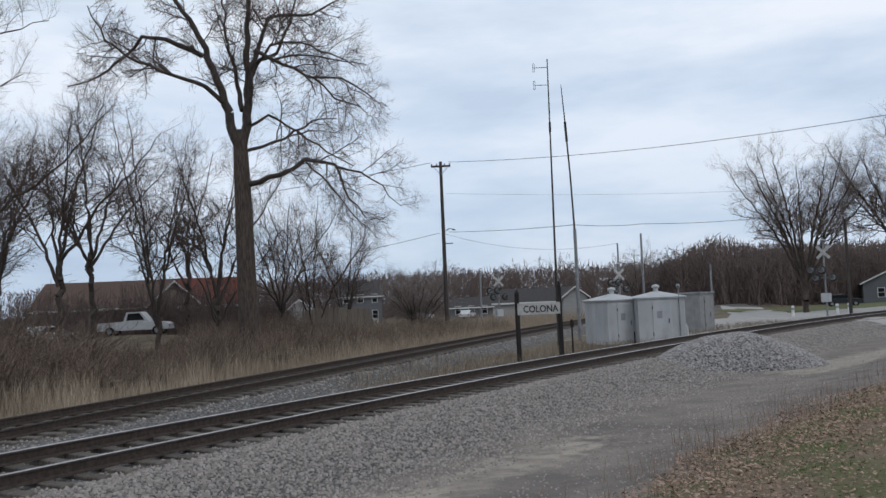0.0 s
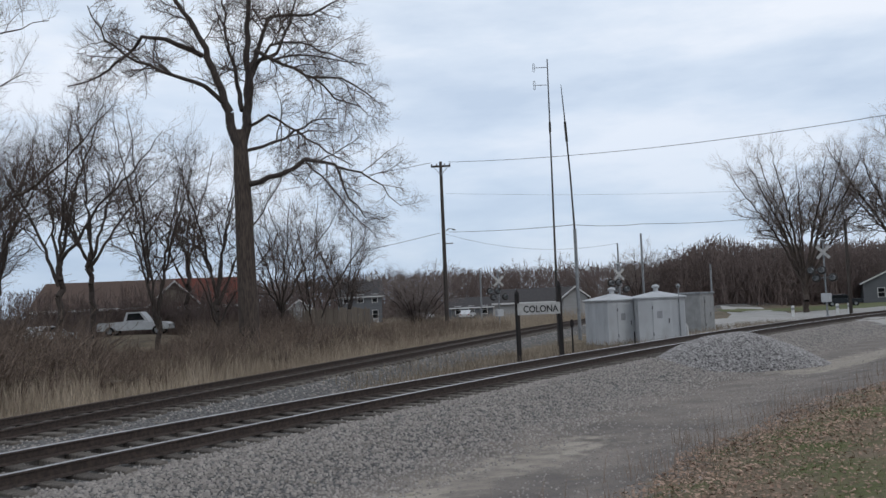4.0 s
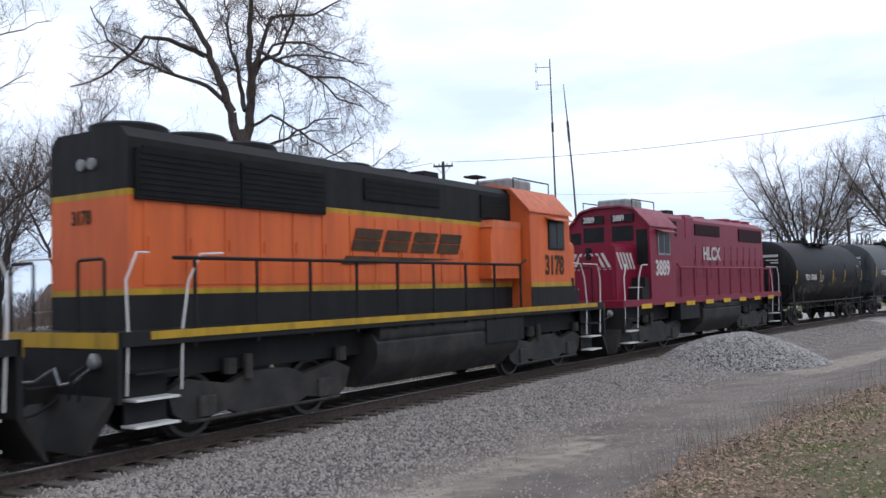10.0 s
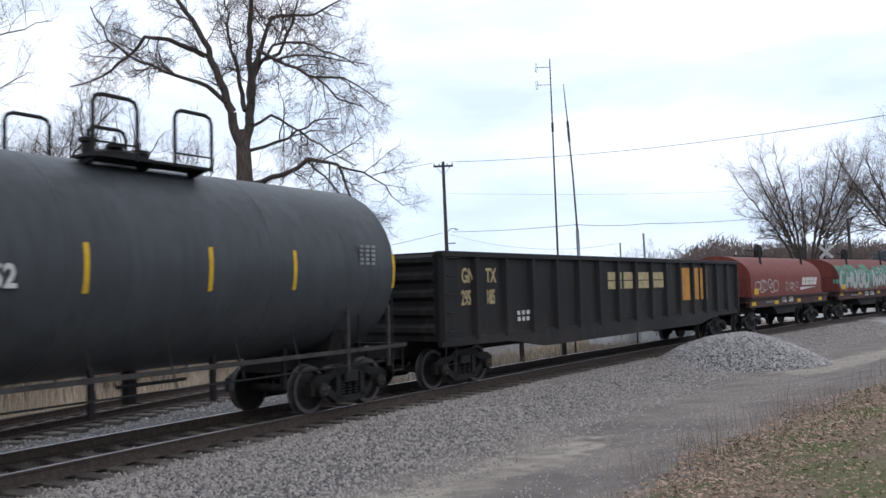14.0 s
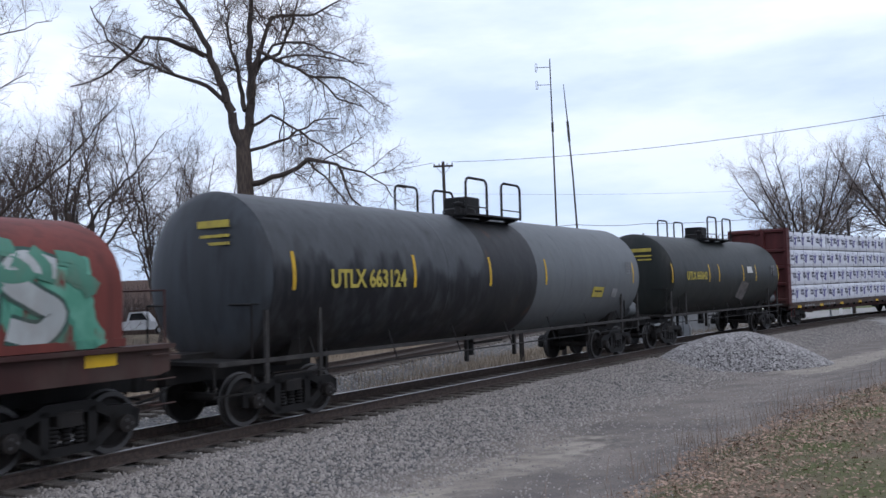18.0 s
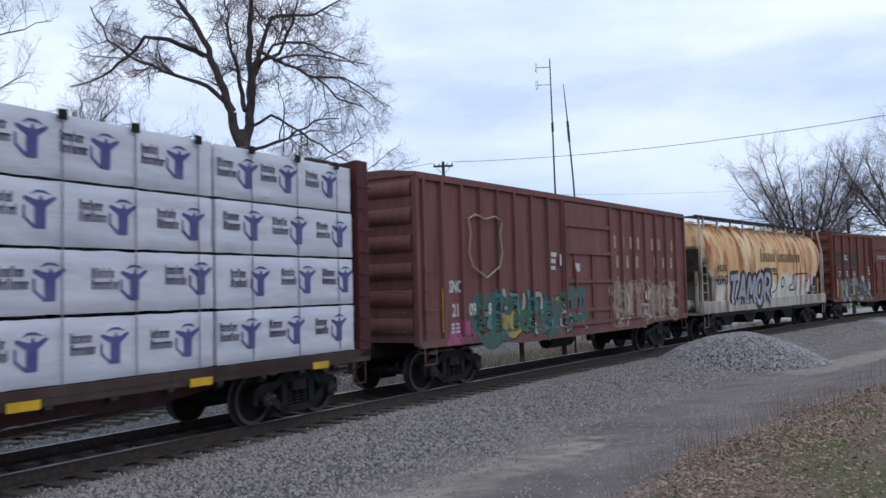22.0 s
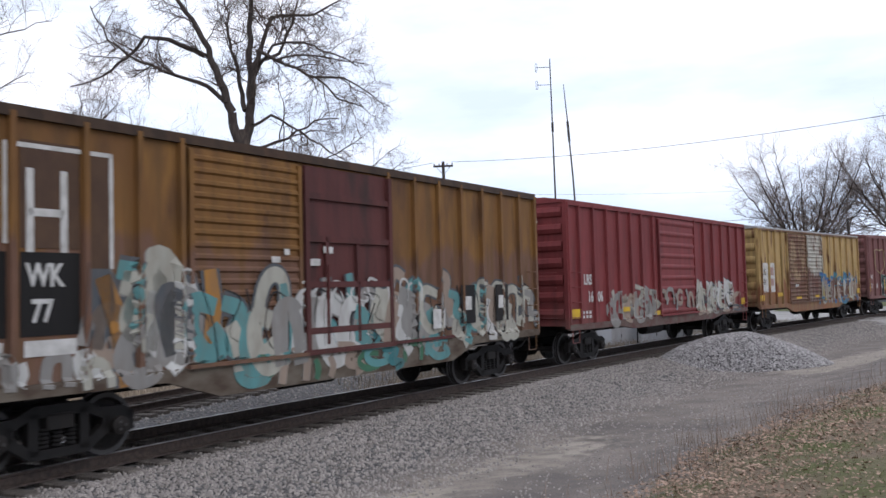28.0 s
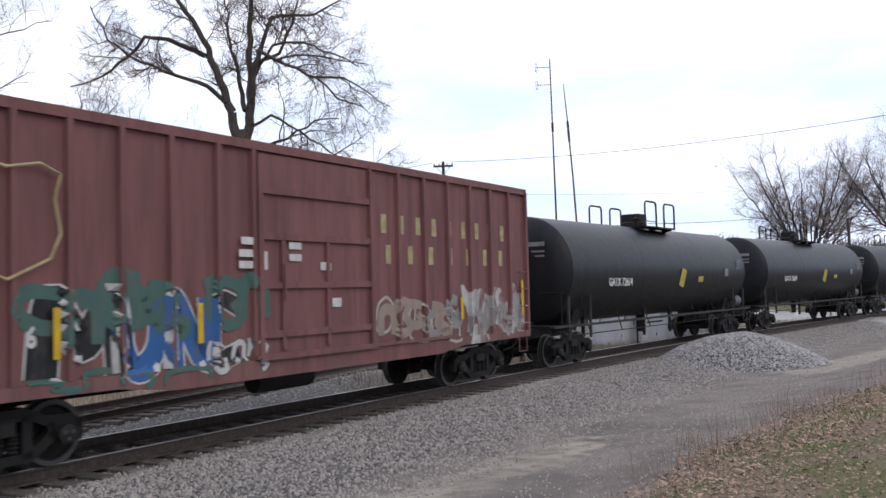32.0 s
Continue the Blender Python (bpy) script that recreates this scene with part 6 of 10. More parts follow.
def boxcar(a, b, label, body, posts=(8, 7), door=(-1.5, 1.5), doors=None, roof=None, end=None, belly=0.12, eave=4.66, post_w=0.10, ends=6, group="boxcars of the train", lefts=None, rail=None, sill=None):
    """A fifty-foot boxcar with outside posts. doors: list of (x0, x1, kind, material) with kind plug, ribbed or sliding."""
    L = b - a
    hb, y0 = L / 2 - 0.95, 1.43
    car = thing("boxcar", label, "boxcar", group=group)
    doors = doors or [(door[0], door[1], "plug", body)]
    SIDE_POSTS[car.name] = ([], post_w / 2, [d[:2] for d in doors], y0)
    lo, hi = min(d[0] for d in doors), max(d[1] for d in doors)
    part("body", Shape().box(-hb, hb, -y0, y0, 1.12, eave, c=0.02), body, car)
    r = Shape().prism([(-y0 - 0.05, eave - 0.04), (y0 + 0.05, eave - 0.04), (y0 + 0.05, eave + 0.03), (0.6, eave + 0.14), (-0.6, eave + 0.14), (-y0 - 0.05, eave + 0.03)], "x", -hb - 0.04, hb + 0.04)
    for i in range(15):
        x = -hb + 0.4 + (2 * hb - 0.8) * i / 14
        r.prism([(-y0 - 0.04, eave + 0.03), (y0 + 0.04, eave + 0.03), (0.6, eave + 0.175), (-0.6, eave + 0.175)], "x", x - 0.05, x + 0.05)
    part("roof", r, roof or body, car)
    for y in (-1, 1):
        for x0, x1, k in ((-hb, lo, posts[0]), (hi, hb, posts[1])):
            for x in lefts if lefts and x0 < 0 else [x0 + (x1 - x0) * i / k for i in range(k + 1)]:
                w = post_w / 2
                x = min(max(x, -hb + w), hb - w)
                if y < 0:
                    SIDE_POSTS[car.name][0].append(x)
                part("side_post", Shape().prism([(x - w, y * y0), (x - w * 0.8, y * (y0 + 0.085)), (x + w * 0.8, y * (y0 + 0.085)), (x + w, y * y0)], "z", 1.16, eave - 0.05), body, car)
        s = [(-hb, 1.16), (hb, 1.16), (hb, 1.0), (hb - 3.2, 0.98), (hb - 4.2, 0.98 - belly), (-hb + 4.2, 0.98 - belly), (-hb + 3.2, 0.98), (-hb, 1.0)]
        part("side_sill", Shape().prism(s, "y", y * (y0 - 0.03), y * (y0 + 0.075)), sill or body, car)
        part("eave_rail", Shape().box(-hb, hb, *sorted((y * (y0 - 0.02), y * (y0 + 0.075))), eave - 0.12, eave - 0.045), rail or body, car)
        for x0, x1, kind, m in doors:
            o = part("door", Shape().box(x0 + 0.03, x1 - 0.03, *sorted((y * (y0 - 0.05), y * (y0 + 0.045))), 1.2, eave - 0.16), m, car)
            face = y * (y0 + 0.045)
            if kind == "plug":
                for z in (1.55, 2.35, 3.15, 3.9):
                    part("door_rail", Shape().box(x0 + 0.06, x1 - 0.06, *sorted((face, face + y * 0.06)), z - 0.055, z + 0.055), m, o)
                for x in (x0 + 0.55, (x0 + x1) / 2 + 0.2):
                    part("locking_bar", Shape().box(x - 0.04, x + 0.04, *sorted((face, face + y * 0.06)), 1.3, 3.2), m, o)
                for x in (x0 + 0.02, x1 - 0.02):
                    part("door_stile", Shape().box(x - 0.05, x + 0.05, *sorted((face, face + y * 0.08)), 1.2, eave - 0.18), m, o)
                part("door_track", Shape().box(x0 - 0.1, min(x1 + (x1 - x0) * 0.9, hb - 0.2), *sorted((y * (y0 + 0.09), y * (y0 + 0.13))), 1.17, 1.23), m, o)
                part("door_handle", Shape().tube([(x0 + 0.55, face + y * 0.08, 2.1), (x0 + 0.55, face + y * 0.08, 2.7)], 0.025, 6), m, o)
            else:
                k = 17 if kind == "ribbed" else 9
                for i in range(k):
                    z = 1.3 + (eave - 1.6) * i / (k - 1)
                    h = 0.055 if kind == "ribbed" else 0.09
                    part("door_rib", Shape().prism([(face, z - h), (face + y * 0.035, z - h * 0.4), (face + y * 0.035, z + h * 0.4), (face, z + h)], "x", x0 + 0.08, x1 - 0.08), m, o)
                for x in (x0 + 0.05, x1 - 0.05):
                    part("door_stile", Shape().box(x - 0.04, x + 0.04, *sorted((face, face + y * 0.05)), 1.22, eave - 0.2), m, o)
            part("door_bar", Shape().box(x0 - 0.05, x1 + 0.05, *sorted((y * (y0 + 0.05), y * (y0 + 0.15))), 1.14, 1.2), m, o)
    for x in (-1, 1):
        for i in range(ends):
            e = Shape()
            z = 1.45 + (eave - 1.75) * i / (ends - 1)
            h = (eave - 1.75) / (ends - 1) * 0.34
            e.prism([(x * (hb - 0.02), z - h), (x * (hb + 0.05), z - h * 0.7), (x * (hb + 0.09), z), (x * (hb + 0.05), z + h * 0.7), (x * (hb - 0.02), z + h)], "y", -y0 + 0.1, y0 - 0.1)
            part("end_rib", e, end or body, car)
        for y in (-1, 1):
            part("corner_post", Shape().box(x * hb - 0.06, x * hb + 0.06, y * y0 - 0.06, y * y0 + 0.06, 1.05, eave - 0.05), body, car)
    ladder(car, -hb + 0.35, -y0 - 0.05, 1.35, 2.6, body)
    ladder(car, hb - 0.35, -y0 - 0.05, 1.35, 2.6, body)
    ladder(car, -hb + 0.35, y0 + 0.05, 1.35, 4.2, body, rungs=8)
    ladder(car, -hb - 0.08, -0.95, 1.35, 2.6, body, side="x")
    for x in (-hb + 0.35, hb - 0.35):
        stirrup(car, x, -y0 - 0.05, 1.05, body)
    u = Shape().box(-hb, hb, -0.22, 0.22, 0.78, 1.12)
    for i in range(7):
        x = -hb + 1.2 + (2 * hb - 2.4) * i / 6
        u.box(x - 0.08, x + 0.08, -1.35, 1.35, 0.95, 1.12)
    u.tube([(-1.2, -0.7, 0.72), (0.2, -0.7, 0.72)], 0.2, 10).tube([(-3.4, -0.55, 0.85), (3.8, -0.55, 0.85)], 0.03, 6)
    part("underframe", u, T_BLACK, car)
    couplers(car, L)
    bogies(car, L / 2 - 2.75)
    return car, hb


def add_car(car, a, b, inset=2.75):
    TRAIN.append((car, (a + b) / 2, (b - a) / 2 - inset))
    return car


TRAIN = []
CUTS = [105.6, 126.8, 145.0, 163.1, 176.3, 189.1, 211.1, 224.5, 237.6, 257.2, 271.9, 296.5, 314.5, 332.3, 349.9, 366.5, 383.45, 401.0, 418.4, 435.7, 454.0, 472.0, 490.0]


# -- tank cars --
def tank_car(a, b, label, skin, letters, r=1.5, zc=2.78, walk_w=2.6, bands=(), strips=(), head=None, head_bars=None, box=False, placards=(), end=1.15, inset=2.35, strip_z=None):
    L = b - a
    hb = L / 2 - end
    car = thing("tank_car", label, "tank car", group="tank cars of the train")
    n = 40
    cuts = [-hb + 0.42] + [x for x, _ in bands] + [hb - 0.42]
    skins = [skin] + [m for _, m in bands]
    for i, m in enumerate(skins):
        x0, x1 = cuts[i], cuts[i + 1]
        part("shell", Shape().lathe([(r, x0), (r, x1)], (0, 0, zc), "x", n), m, car)
    for k, m in ((-1, head or skins[0]), (1, skins[-1])):
        dish = [(r, k * (hb - 0.42))] + [(r * math.cos(t), k * (hb - 0.42 + 0.42 * math.sin(t))) for t in (0.25, 0.5, 0.75, 1.0, 1.25, 1.45)] + [(0.01, k * hb)]
        part("head", Shape().lathe(dish, (0, 0, zc), "x", n), m, car)
    for x in [cuts[0] + 0.02, cuts[-1] - 0.02] + [x for x in (-hb / 3, hb / 3)]:
        part("weld_band", Shape().lathe([(r + 0.002, x - 0.03), (r + 0.008, x), (r + 0.002, x + 0.03)], (0, 0, zc), "x", n), skins[0] if x < 0 else skins[-1], car)
    top = zc + r
    d = part("manway", Shape().lathe([(0.42, top - 0.1), (0.42, top + 0.16), (0.36, top + 0.2), (0.01, top + 0.22)], (0, 0, 0), "z", 18), T_BLACK, car)
    part("valve", Shape().tube([(0.75, 0.1, top - 0.05), (0.75, 0.1, top + 0.32)], 0.06, 8), T_BLACK, d)
    if box:
        part("valve_housing", Shape().box(-0.2, 0.45, -0.35, 0.35, top - 0.05, top + 0.48, c=0.04), T_BLACK, d)
    w = walk_w / 2
    zp = zc + math.sqrt(r * r - 0.72 * 0.72) + 0.1
    for y in (-1, 1):
        part("walkway", Shape().box(-w, w, *sorted((y * 0.55, y * 1.05)), zp, zp + 0.04), T_BLACK, car)
        for x in (-w + 0.1, 0.0, w - 0.1):
            part("walkway_bracket", Shape().prism([(y * 0.6, zp - 0.12), (y * 1.0, zp - 0.02), (y * 1.0, zp), (y * 0.6, zp)], "x", x - 0.03, x + 0.03), T_BLACK, car)
        for e in (-1, 1):
            xa, xb = e * w, e * 0.35
            part("hoop_rail", Shape().tube([(xa, y * 1.03, zp - 0.02), (xa, y * 1.03, zp + 0.74), (xa - e * 0.04, y * 1.03, zp + 0.83), (xa - e * 0.13, y * 1.03, zp + 0.87), (xb + e * 0.13, y * 1.03, zp + 0.87),
                                            (xb + e * 0.04, y * 1.03, zp + 0.83), (xb, y * 1.03, zp + 0.74), (xb, y * 1.03, zp - 0.02)], 0.032, 6), T_BLACK, car)
            part("toe_rail", Shape().tube([(xa, y * 1.04, zp + 0.2), (xb, y * 1.04, zp + 0.2)], 0.016, 5), T_BLACK, car)
    for k in range(3):
        part("fitting", Shape().lathe([(0.09, top - 0.06), (0.09, top + 0.2), (0.14, top + 0.22), (0.14, top + 0.27), (0.03, top + 0.3), (0.03, top + 0.4), (0.005, top + 0.4)], (-0.75 + 0.62 * k, -0.45 + 0.2 * k, 0), "z", 10), T_BLACK, d)
    for y in (-1, 1):
        s = Shape()
        for dx in (-0.22, 0.22) if y > 0 else ():
            s.tube([(dx, y * (r + 0.1), 0.95), (dx, y * (r + 0.1), zc + 0.2), (dx, y * (r * 0.85 + 0.1), zc + r * 0.62), (dx, y * 1.0, zc + r * 0.9)], 0.018, 5)
        for i in range(9 if y > 0 else 0):
            z = 1.2 + i * 0.3
            yy = y * (r + 0.1 if z < zc + 0.2 else max(1.0, math.sqrt(max(r * r - (z - zc) ** 2, 0.1)) + 0.1))
            s.tube([(-0.22, yy, z), (0.22, yy, z)], 0.012, 5)
        if y > 0:
            part("ladder", s, T_BLACK, car)
        g = Shape().tube([(-hb + 0.5, y * 1.42, 0.86), (hb - 0.5, y * 1.42, 0.86)], 0.016, 6)
        for i in range(7):
            x = -hb + 1.6 + (2 * hb - 3.2) * i / 6
            g.tube([(x, y * 1.42, 0.86), (x, y * 1.2, zc - r * 0.7)], 0.018, 5)
        part("side_handrail", g, T_BLACK, car)
        part("side_rail", Shape().box(-L / 2 + 0.6, L / 2 - 0.6, *sorted((y * 1.36, y * 1.43)), 1.09, 1.16), T_BOXGREY if y < 0 else T_BLACK, car)
    for k in (-1, 1):
        x = k * (hb - 1.5)
        part("saddle", Shape().prism([(-0.9, 0.95), (0.9, 0.95), (r * 0.7, zc - r * 0.7), (0.5, zc - r * 0.98), (-0.5, zc - r * 0.98), (-r * 0.7, zc - r * 0.7)], "x", x - 0.2, x + 0.2), T_BLACK, car)
        part("stub_sill", Shape().box(*sorted((k * (hb - 2.6), k * (L / 2 - 0.5))), -0.3, 0.3, 0.78, 1.25), T_BLACK, car)
        e = Shape().box(*sorted((k * (hb + 0.0), k * (L / 2 - 0.55))), -1.35, 1.35, 1.1, 1.16)
        for y in (-1.32, 1.32):
            e.tube([(k * (hb - 1.2), y, 1.13), (k * (hb - 1.2), y, 2.05), (k * (hb - 0.1), y, 2.05), (k * (hb - 0.1), y, 0.55)], 0.02, 5)
            e.tube([(k * (L / 2 - 0.6), y, 0.6), (k * (L / 2 - 0.6), y, 1.13)], 0.02, 5)
            e.tube([(k * (hb - 0.1), y, 0.62), (k * (L / 2 - 0.6), y, 0.62)], 0.02, 5)
        e.tube([(k * (hb - 0.1), -1.32, 2.05), (k * (hb - 0.1), 1.32, 2.05)], 0.02, 5)
        part("end_platform", e, T_BLACK, car)
    part("outlet_valve", Shape().tube([(0.3, 0, zc - r + 0.1), (0.3, 0, 0.55)], 0.12, 10).tube([(-0.4, -0.6, 0.9), (0.9, -0.6, 0.9)], 0.03, 6), T_BLACK, car)
    for x in strips:
        s = Shape()
        mid_z = zc + 0.1 if strip_z is None else strip_z
        for j in range(4):
            za, zb = mid_z - 0.33 + j * 0.165, mid_z - 0.165 + j * 0.165
            ya, yb = (-math.sqrt(r * r - (z - zc) ** 2) - 0.006 for z in (za, zb))
            s.add([(x - 0.04, ya, za), (x + 0.04, ya, za), (x + 0.04, yb, zb), (x - 0.04, yb, zb)], [(0, 1, 2, 3)])
        part("reflector", s, T_YELLOW, car, "yellow reflective strip")
    for words, x, z, size, m in letters:
        letter(car, words, x, z, size, m, y=-math.sqrt(max(r * r - (z + size * 0.3 - zc) ** 2, 0)) - 0.02, wide=0.85)
    if head_bars:
        s = Shape()
        for i, (w0, z0) in enumerate(((0.75, 3.35), (0.7, 3.18), (0.5, 3.05))):
            s.box(-hb - 0.012 + 0.06, -hb + 0.08, -0.85, -0.85 + w0, z0, z0 + (0.12 if i == 0 else 0.05))
        part("stencilling", s, head_bars, car)
    bars(car, hb - 1.5, zc + 0.05, 0.55, 0.4, 5, 3, T_GREYSTENCIL, y=-r - 0.01)
    for x, z, w0, h0, m, tilt in placards:
        y = -math.sqrt(max(r * r - (z + h0 / 2 - zc) ** 2, 0)) - 0.02
        lean = -math.degrees(math.asin((z + h0 / 2 - zc) / r))
        part("placard", Shape().box(-w0 / 2, w0 / 2, -0.004, 0.004, -h0 / 2, h0 / 2), m, car, "small plate on the tank's flank", pose(x, y, z + h0 / 2, lean, tilt, 0))
    for x in (-hb + 0.35, -hb + 1.65, hb - 1.65, hb - 0.35):
        part("corner_post", Shape().box(x - 0.035, x + 0.035, -1.43, -1.37, 0.75, 1.95), T_BOXGREY, car)
    for x in (-hb + 2.6, -0.9, 1.4, hb - 2.6):
        part("pipe_bracket", Shape().box(x - 0.04, x + 0.04, -0.72, -0.64, 0.5, zc - r * 0.85), T_BLACK, car)
    if box:
        part("brake_cylinder", Shape().tube([(hb + 0.05, -0.75, 1.42), (hb + 0.75, -0.75, 1.42)], 0.24, 14), P_TANKPALE, car, "pale grey cylinder")
    couplers(car, L)
    bogies(car, L / 2 - inset)
    add_car(car, a, b, inset)
    return car, lambda x, z: -math.sqrt(max(r * r - (z - zc) ** 2, 0.01))


T_GOLD = mat("dull_yellow_lettering", (0.55, 0.45, 0.08), (0.4, 0.32, 0.08), rough=0.7, scale=6)
P_TANKBLACK = paint("black_tank_paint", (0.0125, 0.0125, 0.015), (0.02, 0.0195, 0.021), rust=(0.035, 0.03, 0.027), rust_at=(0.66, 0.85), rough=0.55, grit=0.3, spec=0.1)
P_TANKGREY = paint("grey_tank_paint", (0.066, 0.072, 0.078), (0.052, 0.057, 0.061), rust=(0.07, 0.068, 0.068), rust_at=(0.6, 0.85), rough=0.42, grit=0.5)
P_TANKSMOKE = paint("smoke_grey_tank_paint", (0.075, 0.08, 0.086), (0.06, 0.064, 0.068), fade=((0.013, 0.013, 0.015), 2.3, 3.1), rust=(0.03, 0.03, 0.03), rust_at=(0.6, 0.8), rough=0.45, grit=0.4)
P_TANKPALE = paint("pale_grey_tank_paint", (0.145, 0.155, 0.16), (0.13, 0.14, 0.145), rust=(0.10, 0.10, 0.095), rust_at=(0.6, 0.85), rough=0.5, grit=0.4, scale=0.8, soil=0.35)
P_TANKHEAD = paint("blue_grey_tank_end", (0.06, 0.068, 0.078), (0.045, 0.05, 0.056), rust=(0.02, 0.02, 0.022), rust_at=(0.55, 0.75), rough=0.5)
P_TANKSPILL = paint("black_spill_band", (0.02, 0.02, 0.022), (0.032, 0.032, 0.033), rough=0.5)
P_TANKNEW = paint("clean_black_tank_paint", (0.014, 0.0145, 0.017), (0.022, 0.0225, 0.025), rust=(0.06, 0.058, 0.055), rust_at=(0.7, 0.9), rough=0.4, grit=0.3)
P_TANKDARK = paint("green_black_tank_paint", (0.022, 0.026, 0.024), (0.034, 0.036, 0.034), rust=(0.09, 0.085, 0.075), rust_at=(0.68, 0.85), rough=0.5, grit=0.3)


def scrawl(car, count, x0, x1, z0, z1, surf, material, seed, width=0.04):
    """A thin hand-sprayed line of tall marks that cannot be read."""
    r = random.Random(seed)
    step = (x1 - x0) / count
    forms = ([(0, 0), (0.1, 1), (0.5, 0.4), (0.9, 1), (1, 0)], [(0.1, 1), (0.15, 0)], [(0, 0), (0.4, 1), (0.8, 0.1)], [(0.9, 0.9), (0.3, 1), (0.1, 0.4), (0.5, 0), (0.9, 0.3), (0.5, 0.5)],
             [(0, 0.9), (0.9, 1), (0.4, 0.4), (0.8, 0)], [(0.1, 0), (0.1, 1), (0.7, 0.8), (0.2, 0.5), (0.8, 0)])
    for i in range(count):
        sh = Shape()
        h = (z1 - z0) * r.uniform(0.6, 1.0)
        lo = z0 + r.uniform(0, (z1 - z0) - h)
        a = x0 + i * step
        ribbon(sh, [(a + u * step * 0.85 + 0.1 * v * h, lo + v * h) for u, v in r.choice(forms)], width, surf, 0.004 + 0.0004 * (i % 5), 0)
        part("scrawl", sh, material, car, "thin chalky sprayed mark")


def freight_tanks():
    car, surf = tank_car(*CUTS[3:5], "black tank car with white numbers, faded graffiti along its flank", P_TANKBLACK, [("TILX 170676", -4.12, 2.22, 0.36, T_WHITE)], strips=(-5.3, -1.85, 0.2, 2.2, 5.3), end=0.9, inset=2.12, strip_z=2.36, placards=[(4.45, 2.32, 0.5, 0.5, T_BOXGREY, 0), (0.36, 2.74, 0.2, 0.2, T_BOXGREY, 0), (2.4, 2.72, 0.2, 0.3, T_BOXGREY, 0)], head_bars=T_WHITE, walk_w=2.6, r=1.6, zc=2.54)
    square = Shape()
    for pts in ([(-1.68, 2.1), (-1.36, 2.1)], [(-1.36, 2.1), (-1.36, 2.4)], [(-1.36, 2.4), (-1.68, 2.4)], [(-1.68, 2.4), (-1.68, 2.1)], [(-1.6, 2.18), (-1.44, 2.2), (-1.46, 2.32), (-1.58, 2.32)]):
        ribbon(square, pts, 0.03, surf, 0.006, 0)
    part("stencilled_square", square, T_WHITE, car, "small white stencilled square")
    chalk, faint = spraycan("chalky_spray", (0.2, 0.2, 0.19)), spraycan("faint_grey_spray", (0.075, 0.072, 0.07))
    scrawl(car, 10, -4.6, -1.05, 1.52, 1.95, surf, chalk, 71)
    scrawl(car, 8, -4.4, -1.7, 1.86, 2.12, surf, faint, 72, 0.05)
    scrawl(car, 3, 0.3, 0.85, 2.05, 2.4, surf, chalk, 73, 0.03)
    scrawl(car, 7, 0.2, 2.1, 1.95, 2.3, surf, faint, 74, 0.035)
    scrawl(car, 9, 0.0, 4.2, 1.75, 2.1, surf, faint, 75, 0.06)
    scrawl(car, 2, -0.35, 0.05, 1.85, 2.05, surf, chalk, 76, 0.05)
    tank_car(176.5, 189.6, "mid-grey tank car with yellow strips, darker round front end", P_TANKGREY, [("VTGX 190052", -4.62, 2.36, 0.40, T_WHITE)], strips=(-5.27, -1.63, 0.52, 2.41, 5.3), end=0.85, inset=2.0, head=P_TANKHEAD, head_bars=T_WHITE, walk_w=2.2, r=1.6, zc=2.66, strip_z=2.6)
    tank_car(*CUTS[8:10], "long tank car, smoke-grey front, black spill band, pale-grey rear", P_TANKSMOKE, [("UTLX 663124", -6.68, 2.3, 0.46, T_GOLD)],
             head=P_TANKHEAD, bands=[(-1.25, P_TANKSPILL), (1.2, P_TANKPALE)], strips=(-7.6, -4.09, -1.1, 1.69, 7.6), placards=[(5.0, 1.88, 0.72, 0.3, T_GOLD, 2), (5.0, 1.96, 0.5, 0.12, T_BLACK, 2), (6.2, 1.86, 0.34, 0.26, T_GREYSTENCIL, 8)], head_bars=T_GOLD, box=True, r=1.53, zc=2.5, end=1.3, inset=2.6)
    tank_car(*CUTS[9:11], "dark green-black tank car with yellow numbers and a pale patch", P_TANKDARK, [("UTLX 663642", -4.85, 2.35, 0.40, T_GOLD)], strips=(-6.1, -2.6, -1.56, 1.24, 2.83, 5.95), end=0.98, inset=1.85, placards=[(2.0, 2.58, 0.62, 0.26, T_WHITE, 0), (1.25, 1.5, 0.85, 0.75, mat("pinkish_white_patch", (0.17, 0.15, 0.145), (0.09, 0.085, 0.08), rough=0.7, scale=5), 10), (5.4, 2.45, 0.7, 0.4, P_TANKSMOKE, 0)], head_bars=T_GOLD, box=True, r=1.53, zc=2.48)
    for i in (19, 20, 21):
        tank_car(*CUTS[i:i + 2], "clean black tank car with a yellow-green placard", P_TANKNEW, [("GATX 72674", -5.3, 2.2, 0.36, T_WHITE)], strips=(), placards=[(0.6, 2.1, 0.4, 0.62, T_GOLD, 14), (2.4, 2.25, 0.5, 0.2, T_GOLD, 0), (5.2, 2.45, 0.4, 0.3, T_GREYSTENCIL, 0)], box=True, r=1.55, zc=2.68, head_bars=T_GREYSTENCIL)


